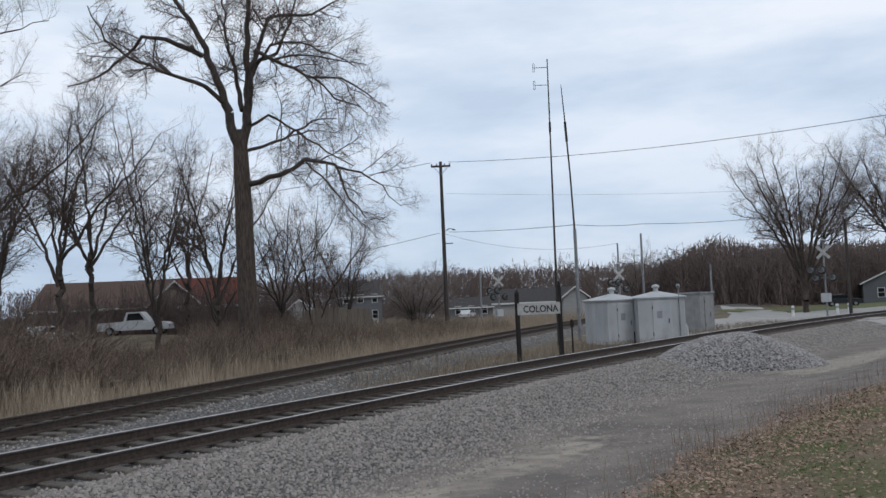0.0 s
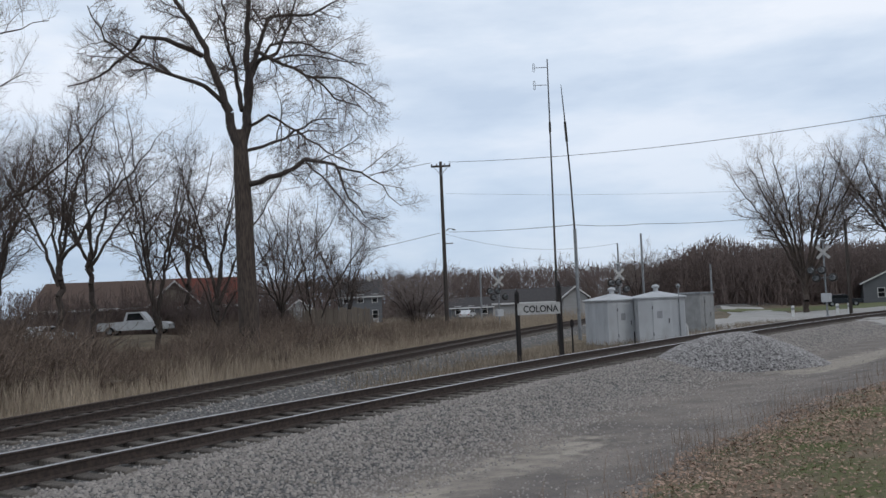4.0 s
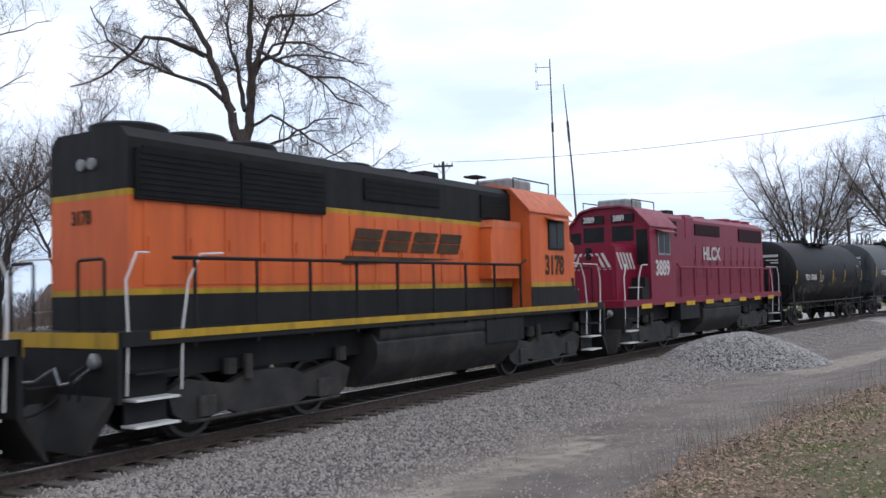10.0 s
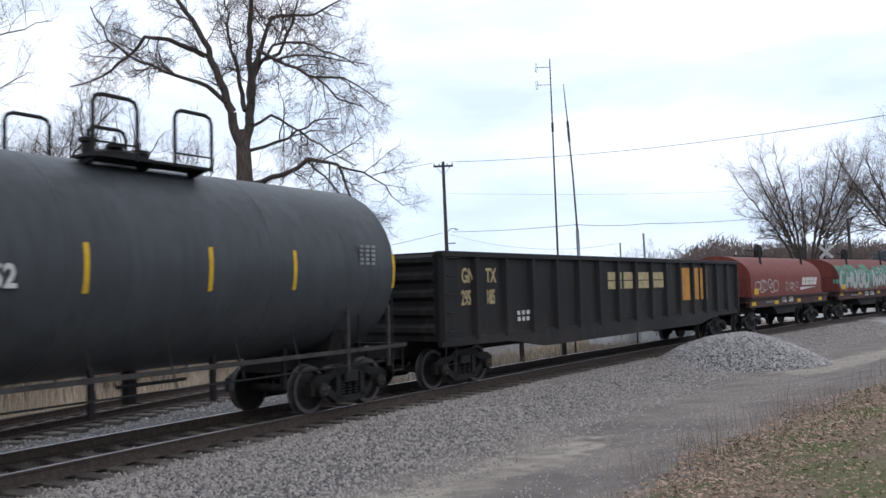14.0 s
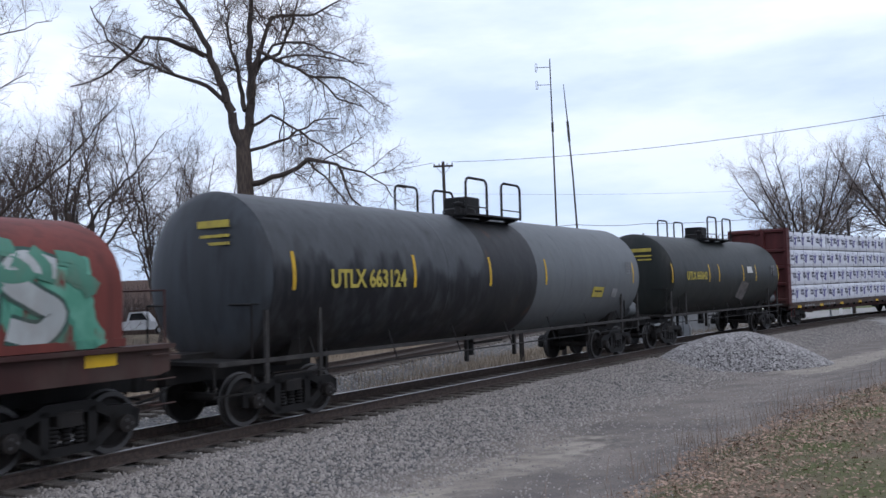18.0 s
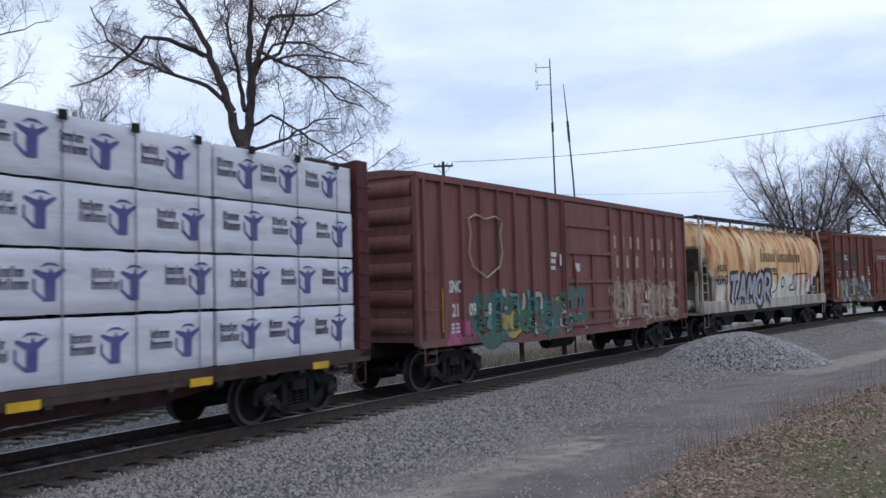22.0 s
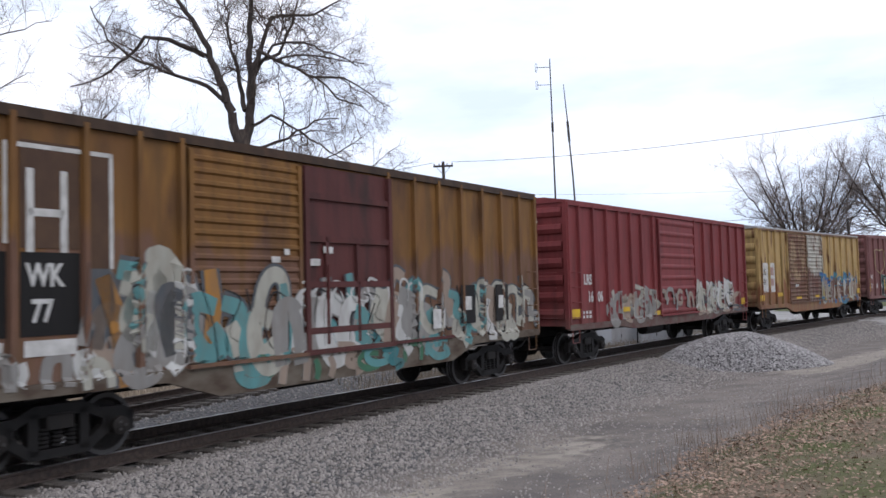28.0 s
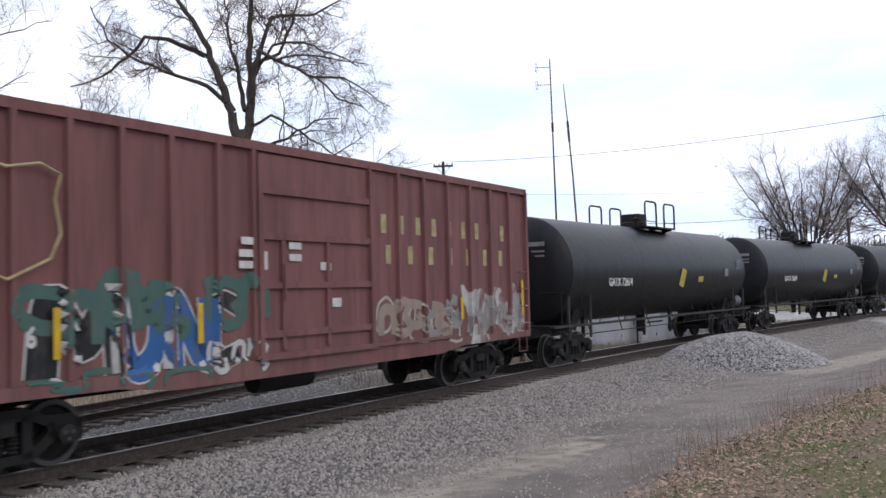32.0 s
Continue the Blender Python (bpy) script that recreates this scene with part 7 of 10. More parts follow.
# -- gondola --
def gondola(a, b):
    L = b - a
    body = paint("charcoal_gondola_paint", (0.013, 0.012, 0.0125), (0.022, 0.02, 0.019), rust=(0.05, 0.038, 0.03), rust_at=(0.6, 0.8), grit=0.15)
    hb = L / 2 - 1.1
    car = thing("gondola_car", "black open gondola car with ribbed steel sides", "gondola car")
    top = 2.93
    for y in (-1, 1):
        part("side_wall", Shape().box(-hb, hb, *sorted((y * 1.40, y * 1.46)), 1.12, top), body, car)
        part("top_rail", Shape().box(-hb, hb, *sorted((y * 1.36, y * 1.58)), top, top + 0.12, c=0.02), body, car)
        part("side_sill", Shape().prism([(-hb, 1.16), (hb, 1.16), (hb, 0.98), (hb - 2.8, 0.95), (hb - 4.6, 0.72), (-hb + 4.6, 0.72), (-hb + 2.8, 0.95), (-hb, 0.98)], "y", y * 1.40, y * 1.52), body, car)
        for i in range(17):
            x = -hb + 0.1 + (2 * hb - 0.2) * i / 16
            part("side_post", Shape().prism([(x - 0.11, y * 1.46), (x - 0.06, y * 1.57), (x + 0.06, y * 1.57), (x + 0.11, y * 1.46)], "z", 1.1, top), body, car)
    for x in (-1, 1):
        e = Shape().box(*sorted((x * hb, x * (hb - 0.06))), -1.42, 1.42, 1.1, top + 0.1)
        for i in range(5):
            z = 1.35 + i * 0.38
            part("end_rib", Shape().prism([(x * hb, z - 0.13), (x * (hb + 0.1), z - 0.05), (x * (hb + 0.1), z + 0.05), (x * hb, z + 0.13)], "y", -1.35, 1.35), body, car)
        part("end_wall", e, body, car)
        ladder(car, x * (hb - 0.35), -1.52, 1.3, 2.9, body, rungs=5)
        stirrup(car, x * (hb - 0.35), -1.5, 1.0, body)
    part("floor", Shape().box(-hb + 0.05, hb - 0.05, -1.4, 1.4, 1.1, 1.2), T_BLACK, car)
    part("underframe", Shape().box(-hb, hb, -0.25, 0.25, 0.7, 1.1), T_BLACK, car)
    load = Shape()
    r = random.Random(9)
    for i in range(260):
        x, y, w = r.uniform(-hb + 0.3, hb - 0.3), r.uniform(-1.2, 1.2), r.uniform(0.1, 0.35)
        load.box(x - w, x + w, y - w * 0.6, y + w * 0.6, 1.3, 2.7 + r.uniform(0, 0.28), c=0.02)
    part("scrap_load", load, M_DARKSTEEL, car, "heaped dark scrap steel")
    letter(car, "GN", -9.55, 2.36, 0.46, T_BUFF, y=-1.475, wide=0.75)
    letter(car, "TX", -8.55, 2.36, 0.46, T_BUFF, y=-1.475, wide=0.75)
    letter(car, "295", -9.57, 1.86, 0.46, T_BUFF, y=-1.475, wide=0.56)
    letter(car, "185", -8.55, 1.86, 0.46, T_BUFF, y=-1.475, wide=0.56)
    bars(car, -7.15, 1.4, 0.9, 0.3, 2, 4, T_WHITE, y=-1.475)
    firm_mark(car, -1.9, 2.1, 4.5, 0.5, T_BUFF, -1.475, slant=0, wedge=False)
    bars(car, 4.2, 1.62, 2.8, 1.2, 1, 3, mat("orange_paint_patch", (0.55, 0.27, 0.05), (0.4, 0.2, 0.06)), y=-1.475, name="paint_patch", gap=0.05)
    reflectors(car, (-10.2,), 1.5, y=-1.475, w=0.1, h=0.8)
    couplers(car, L)
    bogies(car, L / 2 - 2.6)
    add_car(car, a, b, 2.6)


# -- coil cars --
def coil_car(a, b, label, hood, sill, tagged_hood=False):
    L = b - a
    hb = L / 2 - 0.95
    car = thing("coil_car", label, "coil car", group="coil cars of the train")
    h0, h1, x0 = -5.3, 4.78, 5.0
    prof = [(-1.48, 1.55), (-1.48, 2.35)] + [(-1.48 * math.cos(t), 2.35 + 1.0 * math.sin(t)) for t in [k * math.pi / 14 for k in range(1, 14)]] + [(1.48, 2.35), (1.48, 1.55)]
    cover = part("hood_cover", Shape().prism(prof, "x", h0, h1), hood, car)
    part("hood_rim", Shape().box(h0 - 0.02, h1 + 0.02, -1.52, -1.46, 1.55, 1.66).box(h0 - 0.02, h1 + 0.02, 1.46, 1.52, 1.55, 1.66), hood, cover)
    lid = Shape().box(-x0 * 0.62, x0 * 0.62, -0.05, 0.05, 3.33, 3.41)
    for x in (-0.32, 0.32):
        lid.tube([(x - 0.3, 0.25 * x, 3.35), (x - 0.29, 0.25 * x, 3.75), (x - 0.15, 0.25 * x, 3.9), (x + 0.15, 0.25 * x, 3.9), (x + 0.29, 0.25 * x, 3.75), (x + 0.3, 0.25 * x, 3.35)], 0.075, 8)
    part("lifting_bracket", lid, T_BLACK, cover)
    for x in (-2.9, 2.95):
        part("guide_post", Shape().tube([(x - 0.12, -1.15, 2.85), (x + 0.22, -0.95, 3.85)], 0.05, 6).tube([(x - 0.7, -0.8, 3.6), (x + 0.05, -0.95, 3.63)], 0.03, 6), T_BLACK, cover)
    for y in (-1, 1):
        part("side_sill", Shape().prism([(-hb, 1.5), (hb, 1.5), (hb, 1.15), (hb - 0.2, 1.1), (-hb + 0.2, 1.1), (-hb, 1.15)], "y", *sorted((y * 1.35, y * 1.5))), sill, car)
        part("walkway", Shape().box(-hb, hb, *sorted((y * 1.3, y * 1.62)), 1.48, 1.54), sill, car)
    part("underframe", Shape().box(-hb, hb, -1.3, 1.3, 1.15, 1.5).prism([(-hb + 3.6, 1.15), (hb - 3.6, 1.15), (hb - 4.4, 0.7), (-hb + 4.4, 0.7)], "y", -1.2, 1.2).box(-hb, hb, -0.25, 0.25, 0.75, 1.15), T_BLACK, car)
    for x in (-1, 1):
        part("end_platform", Shape().box(*sorted((x * (hb - 0.3), x * (hb + 0.25))), -1.45, 1.45, 1.3, 1.36).tube([(x * hb, -1.4, 1.3), (x * hb, -1.4, 2.3), (x * hb, -0.4, 2.3), (x * hb, -0.4, 1.3)], 0.02, 5), sill, car)
        ladder(car, x * (hb - 0.2), -1.5, 0.7, 1.4, sill, rungs=3)
    letter(car, "COIL", -1.4, 1.24, 0.33, T_WHITE, y=-1.505, wide=0.8)
    letter(car, "CARS", -0.5, 1.24, 0.33, T_WHITE, y=-1.505, wide=0.8)
    bars(car, -3.6, 1.26, 1.1, 0.13, 1, 9, T_GREYSTENCIL, y=-1.505)
    reflectors(car, (-hb + 0.5, -2.2, 1.0, 4.4), 1.18 if not tagged_hood else 1.3, y=-1.505, w=0.5, h=0.16)
    part("placard", Shape().box(-hb + 0.6, -hb + 1.1, -1.52, -1.5, 1.62, 1.9), T_YELLOW, car)
    if not tagged_hood:
        firm_mark(car, 1.6, 1.98, 2.4, 0.36, T_WHITE, -1.485)
        scrawl = spraycan("thin_white_scrawl", (0.5, 0.48, 0.46))
        flank = lambda x, z: -1.482
        wild(car, -4.6, -1.9, 1.72, 2.3, 6, scrawl, [scrawl], flank, 71, thick=0.05, hollow=True, tall=1.0, label="thin white sprayed scrawl")
        wild(car, -0.6, 0.9, 1.75, 2.15, 5, scrawl, [scrawl], flank, 72, thick=0.035, hollow=True, tall=1.0, label="thin white sprayed scrawl")
    else:
        hooded = lambda x, z: -1.482 if z < 2.35 else -1.482 * math.sqrt(max(0.02, 1 - (z - 2.35) ** 2))
        green, rim_m, pale = spraycan("sprayed_sea_green", (0.085, 0.24, 0.17)), spraycan("sprayed_dark_green_rim", (0.04, 0.09, 0.075)), spraycan("sprayed_silver_white", (0.46, 0.48, 0.47), (0.36, 0.38, 0.37))
        wild(car, -5.2, -0.4, 2.35, 2.9, 12, green, [green], hooded, 73, thick=0.17, tall=1.0, label="sea-green sprayed cloud")
        wild(car, 0.3, 4.3, 2.3, 2.88, 9, green, [green], hooded, 74, thick=0.15, tall=1.0, label="sea-green sprayed cloud")
        sprayed(car, "CHUGO", -5.2, -0.5, 1.72, 2.62, hooded, rim_m, pale, thick=0.3, rim=0.05, seed=3)
        sprayed(car, "NANS", 0.15, 3.9, 1.72, 2.66, hooded, rim_m, pale, thick=0.28, rim=0.05, seed=4)
    couplers(car, L)
    bogies(car, L / 2 - 2.3)
    add_car(car, a, b, 2.3)


T_STRAP = mat("grey_strap_webbing", (0.25, 0.25, 0.29), (0.16, 0.16, 0.19), rough=0.8)


# -- bulkhead centre-beam flat car with wrapped lumber --
def crumpled(x0, x1, ya, yb, z0, z1, seed):
    """A wrapped bundle: its near face creased inwards, its edges drawn in."""
    nx_, nz_ = int((x1 - x0) / 0.09), 9
    sh = Shape()
    v = []
    for k in range(nz_ + 1):
        for i in range(nx_ + 1):
            u, w = i / nx_, k / nz_
            x, z = x0 + (x1 - x0) * u, z0 + (z1 - z0) * w
            q = noise.noise(Vector((x * 1.3 + seed, z * 5 + x * 0.8, seed))) + 0.6 * noise.noise(Vector((x * 4 - z * 5, z * 6, seed + 3)))
            edge = max(0.0, 1 - min(u, 1 - u) * 40, 1 - min(w, 1 - w) * 8)
            v.append((x + 0.012 * noise.noise(Vector((z * 6, seed, 1))), ya + min(0.05, 0.024 * abs(q)) + 0.03 * edge ** 2, z + 0.012 * noise.noise(Vector((x * 3, seed, w)))))
    n = nx_ + 1
    sh.add(v, [(k * n + i, k * n + i + 1, (k + 1) * n + i + 1, (k + 1) * n + i) for k in range(nz_) for i in range(nx_)])
    return sh.box(x0 + 0.01, x1 - 0.01, ya + 0.06, yb, z0 + 0.01, z1 - 0.005, c=0.02)


def lumber_car(a, b):
    L = b - a
    hb = L / 2 - 0.75
    red = paint("oxide_red_flat_paint", (0.115, 0.032, 0.031), (0.08, 0.025, 0.025), rust=(0.07, 0.04, 0.03), rust_at=(0.6, 0.8))
    wrap = mat("white_lumber_wrap", (0.72, 0.73, 0.77), (0.6, 0.61, 0.67), rough=0.3, scale=1.6, stretch=(0.55, 1, 2.6), grime=(0.46, 0.47, 0.53), grime_scale=2.2, grime_at=(0.55, 0.8), bump=1.0, bump_scale=1.7, spec=0.4)
    soot = paint("sooty_rust_paint", (0.045, 0.028, 0.024), (0.06, 0.036, 0.028), rust=(0.12, 0.06, 0.035), rust_at=(0.55, 0.75))
    ink = mat("violet_print_ink", (0.085, 0.08, 0.24), (0.14, 0.13, 0.31), rough=0.6)
    word_ink = mat("slate_print_ink", (0.075, 0.075, 0.11), (0.2, 0.2, 0.25), rough=0.6, scale=9)
    car = thing("centre_beam_flat_car", "oxide-red centre-beam flat car loaded with white-wrapped lumber", "flat car")
    part("deck", Shape().box(-hb, hb, -1.45, 1.45, 1.0, 1.12), soot, car)
    part("centre_sill", Shape().prism([(-hb, 1.0), (hb, 1.0), (hb - 4, 0.55), (-hb + 4, 0.55)], "y", -0.3, 0.3), red, car)
    beam = Shape().box(-hb, hb, -0.12, 0.12, 4.45, 4.62)
    for i in range(14):
        x = -hb + 1 + (2 * hb - 2) * i / 13
        beam.box(x - 0.08, x + 0.08, -0.1, 0.1, 1.1, 4.3)
    part("centre_beam", beam, red, car)
    for y in (-1, 1):
        part("side_sill", Shape().box(-hb, hb, *sorted((y * 1.38, y * 1.44)), 0.90, 1.12), soot, car)
        for i in range(22):
            x = -hb + 1.2 + (2 * hb - 2.4) * i / 21
            part("winch", Shape().tube([(x, y * 1.40, 0.86), (x + 0.12, y * 1.40, 0.86)], 0.07, 8), T_BLACK, car)
        reflectors(car, [-hb + 1.2 + i * 2.9 for i in range(8)], 0.88, y=y * 1.465, w=0.45, h=0.12) if y < 0 else None
    for x in (-1, 1):
        for y in (-1.375, 1.375):
            part("bulkhead_post", Shape().box(*sorted((x * hb, x * (hb - 0.35))), y - 0.075, y + 0.075, 1.0, 4.72), red, car)
        e = Shape()
        e.box(*sorted((x * (hb - 0.12), x * (hb - 0.2))), -1.4, 1.4, 1.0, 4.72)
        for z in (1.3, 2.05, 2.85, 3.65, 4.6):
            part("bulkhead_rib", Shape().prism([(x * (hb - 0.15), z - 0.1), (x * (hb + 0.02), z - 0.05), (x * (hb + 0.02), z + 0.05), (x * (hb - 0.15), z + 0.1)], "y", -1.4, 1.4), red, car)
        part("bulkhead_stay", Shape().box(*sorted((x * (hb - 0.2), x * (hb + 0.05))), -0.35, -0.2, 1.0, 4.72), red, car)
        part("bulkhead", e, red, car)
        ladder(car, x * (hb - 0.18), -1.45, 1.3, 4.2, red, rungs=8, w=0.3)
        stirrup(car, x * (hb - 0.4), -1.45, 0.9, red)
    r = random.Random(5)
    for row in range(4):
        z0 = 1.14 + row * 0.862
        edges = [-hb + 0.42, -hb + 5.3, -hb + 10.2, -hb + 15.1, -hb + 19.0, hb - 0.42]
        for i in range(5):
            x0, x1 = edges[i] + 0.03, edges[i + 1] - 0.03
            for y in (-1, 1):
                dy = r.uniform(-0.02, 0.02)
                ya, yb = sorted((y * 0.14, y * (1.40 + dy)))
                pk = part("lumber_pack", Shape().box(x0, x1, ya, yb, z0, z0 + 0.822, c=0.03) if y > 0 else crumpled(x0, x1, ya, yb, z0 + r.uniform(-0.01, 0.01), z0 + 0.822, row * 7 + i), wrap, car, "lumber bundle in white printed wrap")
                if y > 0:
                    continue
                k = max(2, round((x1 - x0) / 1.22))
                slip = (0.0, 0.3, 0.12, -0.16)[row]
                for j in range(k):
                    cx, cz, yy = x0 + (x1 - x0) * (j + 0.5) / k + slip + r.uniform(-0.04, 0.04), z0 + 0.42 + r.uniform(-0.03, 0.03), ya - 0.002
                    if cx - 0.62 < x0 or cx + 0.34 > x1:
                        cx = min(max(cx, x0 + 0.66), x1 - 0.36)
                    # an upright block with raised arms under a curved roof, an open box behind it
                    s = Shape()
                    s.prism([(cx, cz - 0.23), (cx + 0.15, cz - 0.23), (cx + 0.16, cz + 0.04), (cx + 0.30, cz + 0.15), (cx + 0.29, cz + 0.19), (cx + 0.13, cz + 0.12), (cx + 0.09, cz + 0.19), (cx + 0.05, cz + 0.12), (cx - 0.14, cz + 0.17), (cx - 0.15, cz + 0.13), (cx, cz + 0.04)], "y", yy - 0.003, yy + 0.004)
                    s.prism([(cx - 0.06, cz + 0.19), (cx + 0.02, cz + 0.25), (cx + 0.14, cz + 0.25), (cx + 0.23, cz + 0.2), (cx + 0.12, cz + 0.22), (cx + 0.03, cz + 0.22)], "y", yy - 0.003, yy + 0.004)
                    s.prism([(cx - 0.01, cz - 0.23), (cx - 0.16, cz - 0.1), (cx - 0.16, cz - 0.06), (cx - 0.01, cz - 0.18)], "y", yy - 0.003, yy + 0.004)
                    s.prism([(cx - 0.16, cz - 0.08), (cx - 0.16, cz + 0.06), (cx - 0.13, cz + 0.04), (cx - 0.13, cz - 0.1)], "y", yy - 0.003, yy + 0.004)
                    part("printed_mark", s, ink, pk, "violet print on the wrap")
                    for q, wide in ((0, 0.34), (1, 0.40)):
                        w = Shape()
                        u, top_z = 0.0, cz + 0.17 - q * 0.15
                        while u < wide - 0.02:
                            d = r.choice((0.016, 0.03, 0.03, 0.04))
                            w.box(cx - 0.62 + u, cx - 0.62 + u + d, yy - 0.003, yy + 0.004, top_z - 0.1, top_z + (0.035 if u == 0 or d < 0.02 else 0.0))
                            if d > 0.02:
                                w.box(cx - 0.62 + u, cx - 0.62 + u + 0.05, yy - 0.003, yy + 0.003, top_z - 0.03, top_z - 0.008)
                            u += d + 0.022
                        tagged(part("printed_line", w, word_ink, pk), "grey printed wording on the wrap", kind="stuff")
    for i in range(19):
        x = -hb + 0.95 + (2 * hb - 1.9) * i / 18
        tilt = r.uniform(-0.03, 0.03)
        strap = Shape().prism([(x - 0.009, 1.0), (x + 0.009, 1.0), (x + 0.009 + tilt, 4.60), (x - 0.009 + tilt, 4.60)], "y", -1.428, -1.423)
        strap.box(x - 0.009 + tilt, x + 0.009 + tilt, -1.428, -0.1, 4.60, 4.606)
        part("tie_down_strap", strap, T_STRAP, car)
        part("corner_guard", Shape().box(x - 0.07 + tilt, x + 0.07 + tilt, -1.44, -1.425, 4.47, 4.6), T_BLACK, car)
    for q in range(11):
        x = -9.6 + q * 0.34 + (0.5 if q > 3 else 0)
        part("stencilling", Shape().box(x, x + 0.2, -1.45, -1.439, 0.93, 1.07), T_GREYSTENCIL, car)
    couplers(car, L)
    bogies(car, L / 2 - 2.5)
    add_car(car, a, b, 2.5)


# -- covered hopper --
def hopper(a, b):
    L = b - a
    hb = L / 2 - 0.75
    body = paint("cream_hopper_paint", (0.88, 0.66, 0.37), (0.74, 0.42, 0.17), rust=(0.36, 0.105, 0.035), rust_at=(0.47, 0.66), streak=0.18, scale=0.9, rough=0.6, grit=0.2, fade=((0.60, 0.61, 0.54), 2.05, 2.8), soil=0.45)
    frame_m = paint("cream_frame_paint", (0.62, 0.58, 0.48), (0.50, 0.46, 0.37), rust=(0.17, 0.08, 0.045), rust_at=(0.5, 0.7), grit=0.8)
    # olive darkened by the shade under the sloped ends, with rust and road dust
    recess_m = paint("shaded_olive_end_paint", (0.19, 0.175, 0.14), (0.13, 0.118, 0.095), rust=(0.12, 0.065, 0.04), rust_at=(0.5, 0.7), grit=0.6)
    car = thing("covered_hopper", "cream covered hopper, rust-streaked round sides, graffiti low down", "hopper car")
    n, rings = 56, []
    lift = lambda z: 1.1 + (z - 1.1) * 1.065
    for z, hx, hy in ((1.1, 6.8, 1.38), (1.35, 6.83, 1.47), (2.1, 6.86, 1.55), (2.25, 6.9, 1.56), (2.75, 7.5, 1.58), (3.0, 7.78, 1.57), (3.45, 8.06, 1.5), (3.8, 7.98, 1.38), (4.15, 7.85, 1.12), (4.32, 7.7, 0.8), (4.34, 7.3, 0.3)):
        ring = []
        for k in range(n):
            t = 2 * math.pi * (k + 0.5) / n
            c, s = math.cos(t), math.sin(t)
            ring.append((hx * math.copysign(abs(c) ** 0.16, c), hy * math.copysign(abs(s) ** 0.16, s), lift(z)))
        rings.append(ring)
    sh = Shape()
    sh.add([p for r in rings for p in r], [(i * n + k, i * n + (k + 1) % n, (i + 1) * n + (k + 1) % n, (i + 1) * n + k) for i in range(len(rings) - 1) for k in range(n)] + [tuple(range((len(rings) - 1) * n, len(rings) * n))])
    part("body", sh, body, car)
    for i in range(8):
        x = -5.9 + 11.8 * i / 7
        path = [(x, -y, lift(z)) for y, z in ((1.50, 3.42), (1.32, 3.92), (1.07, 4.22), (0.8, 4.36))]
        part("panel_seam", Shape().tube(path, 0.03, 6), body, car)
    for y in (-1, 1):
        part("side_sill", Shape().box(-hb, hb, *sorted((y * 1.34, y * 1.53)), 1.05, 1.5, c=0.02), frame_m, car)
        part("lower_sill", Shape().box(-hb + 1, hb - 1, *sorted((y * 1.3, y * 1.42)), 0.9, 1.05), T_BLACK, car)
        w = Shape().box(-hb + 0.1, hb - 0.1, *sorted((y * 0.75, y * 1.25)), 4.71, 4.75)
        for i in range(11):
            x = -7.2 + 14.4 * i / 10
            part("walkway_bracket", Shape().box(x - 0.04, x + 0.04, *sorted((y * 1.2, y * 1.26)), 4.28, 4.72), frame_m, car)
        w.box(-hb + 0.1, hb - 0.1, *sorted((y * 1.22, y * 1.26)), 4.67, 4.79)
        part("roof_walkway", w, T_BLACK, car)
    for x in (-1, 1):
        for y in (-1, 1):
            part("end_post", Shape().box(x * (hb - 0.1) - 0.05, x * (hb - 0.1) + 0.05, y * 1.42 - 0.05, y * 1.42 + 0.05, 1.0, 3.6).tube([(x * (hb - 0.1), y * 1.42, 3.6), (x * (hb - 0.35), y * 1.3, 4.7)], 0.045, 6), frame_m, car)
            s = Shape()
            for i in range(8):
                s.tube([(x * (hb - 0.1), y * 1.47, 1.2 + i * 0.33), (x * (hb - 0.6), y * 1.47, 1.2 + i * 0.33)], 0.014, 5)
            s.box(x * (hb - 0.6) - 0.02, x * (hb - 0.6) + 0.02, y * 1.47 - 0.02, y * 1.47 + 0.02, 1.0, 3.6)
            part("ladder", s, frame_m, car)
        # added skin just proud of the slope; the recess's shade is in its colour
        part("end_sheet", Shape().prism([(x * 6.88, 1.1), (x * 6.93, 1.1), (x * 6.96, 2.3), (x * 7.84, 3.1), (x * 8.1, 3.5), (x * 8.04, 3.5), (x * 7.76, 3.14), (x * 6.88, 2.36)], "y", -1.38, 1.38), recess_m, car)
        for y in (-0.95, 0.95):
            part("slope_support", Shape().box(x * 7.35 - 0.05, x * 7.35 + 0.05, y - 0.05, y + 0.05, 1.06, 2.66), frame_m, car)
        part("end_platform", Shape().box(*sorted((x * 5.0, x * hb)), -1.35, 1.35, 1.0, 1.06), frame_m, car)
        part("brake_cylinder", Shape().tube([(x * 7.05, -0.5, 1.35), (x * 7.7, -0.5, 1.35)], 0.22, 12), frame_m, car)
        stirrup(car, x * (hb - 0.35), -1.47, 0.95, frame_m)
    for x in (-3.9, -1.3, 1.3, 3.9):
        g = [(x - 1.2, 1.1), (x + 1.2, 1.1), (x + 0.35, 0.45), (x - 0.35, 0.45)]
        part("discharge_chute", Shape().prism(g, "y", -0.85, 0.85), T_BLACK, car)
    part("centre_sill", Shape().box(-hb, hb, -0.25, 0.25, 0.75, 1.05), T_BLACK, car)
    for i in range(6):
        part("roof_hatch", Shape().lathe([(0.38, 4.5), (0.38, 4.66), (0.3, 4.7), (0.01, 4.72)], (-6 + 2.4 * i, 0, 0), "z", 14), body, car)
    letter(car, "A C F X", -6.92, 2.64, 0.36, T_BLACKLET, y=-1.63, wide=0.78)
    letter(car, "45943", -7.05, 2.14, 0.48, T_BLACKLET, y=-1.62, wide=1.02)
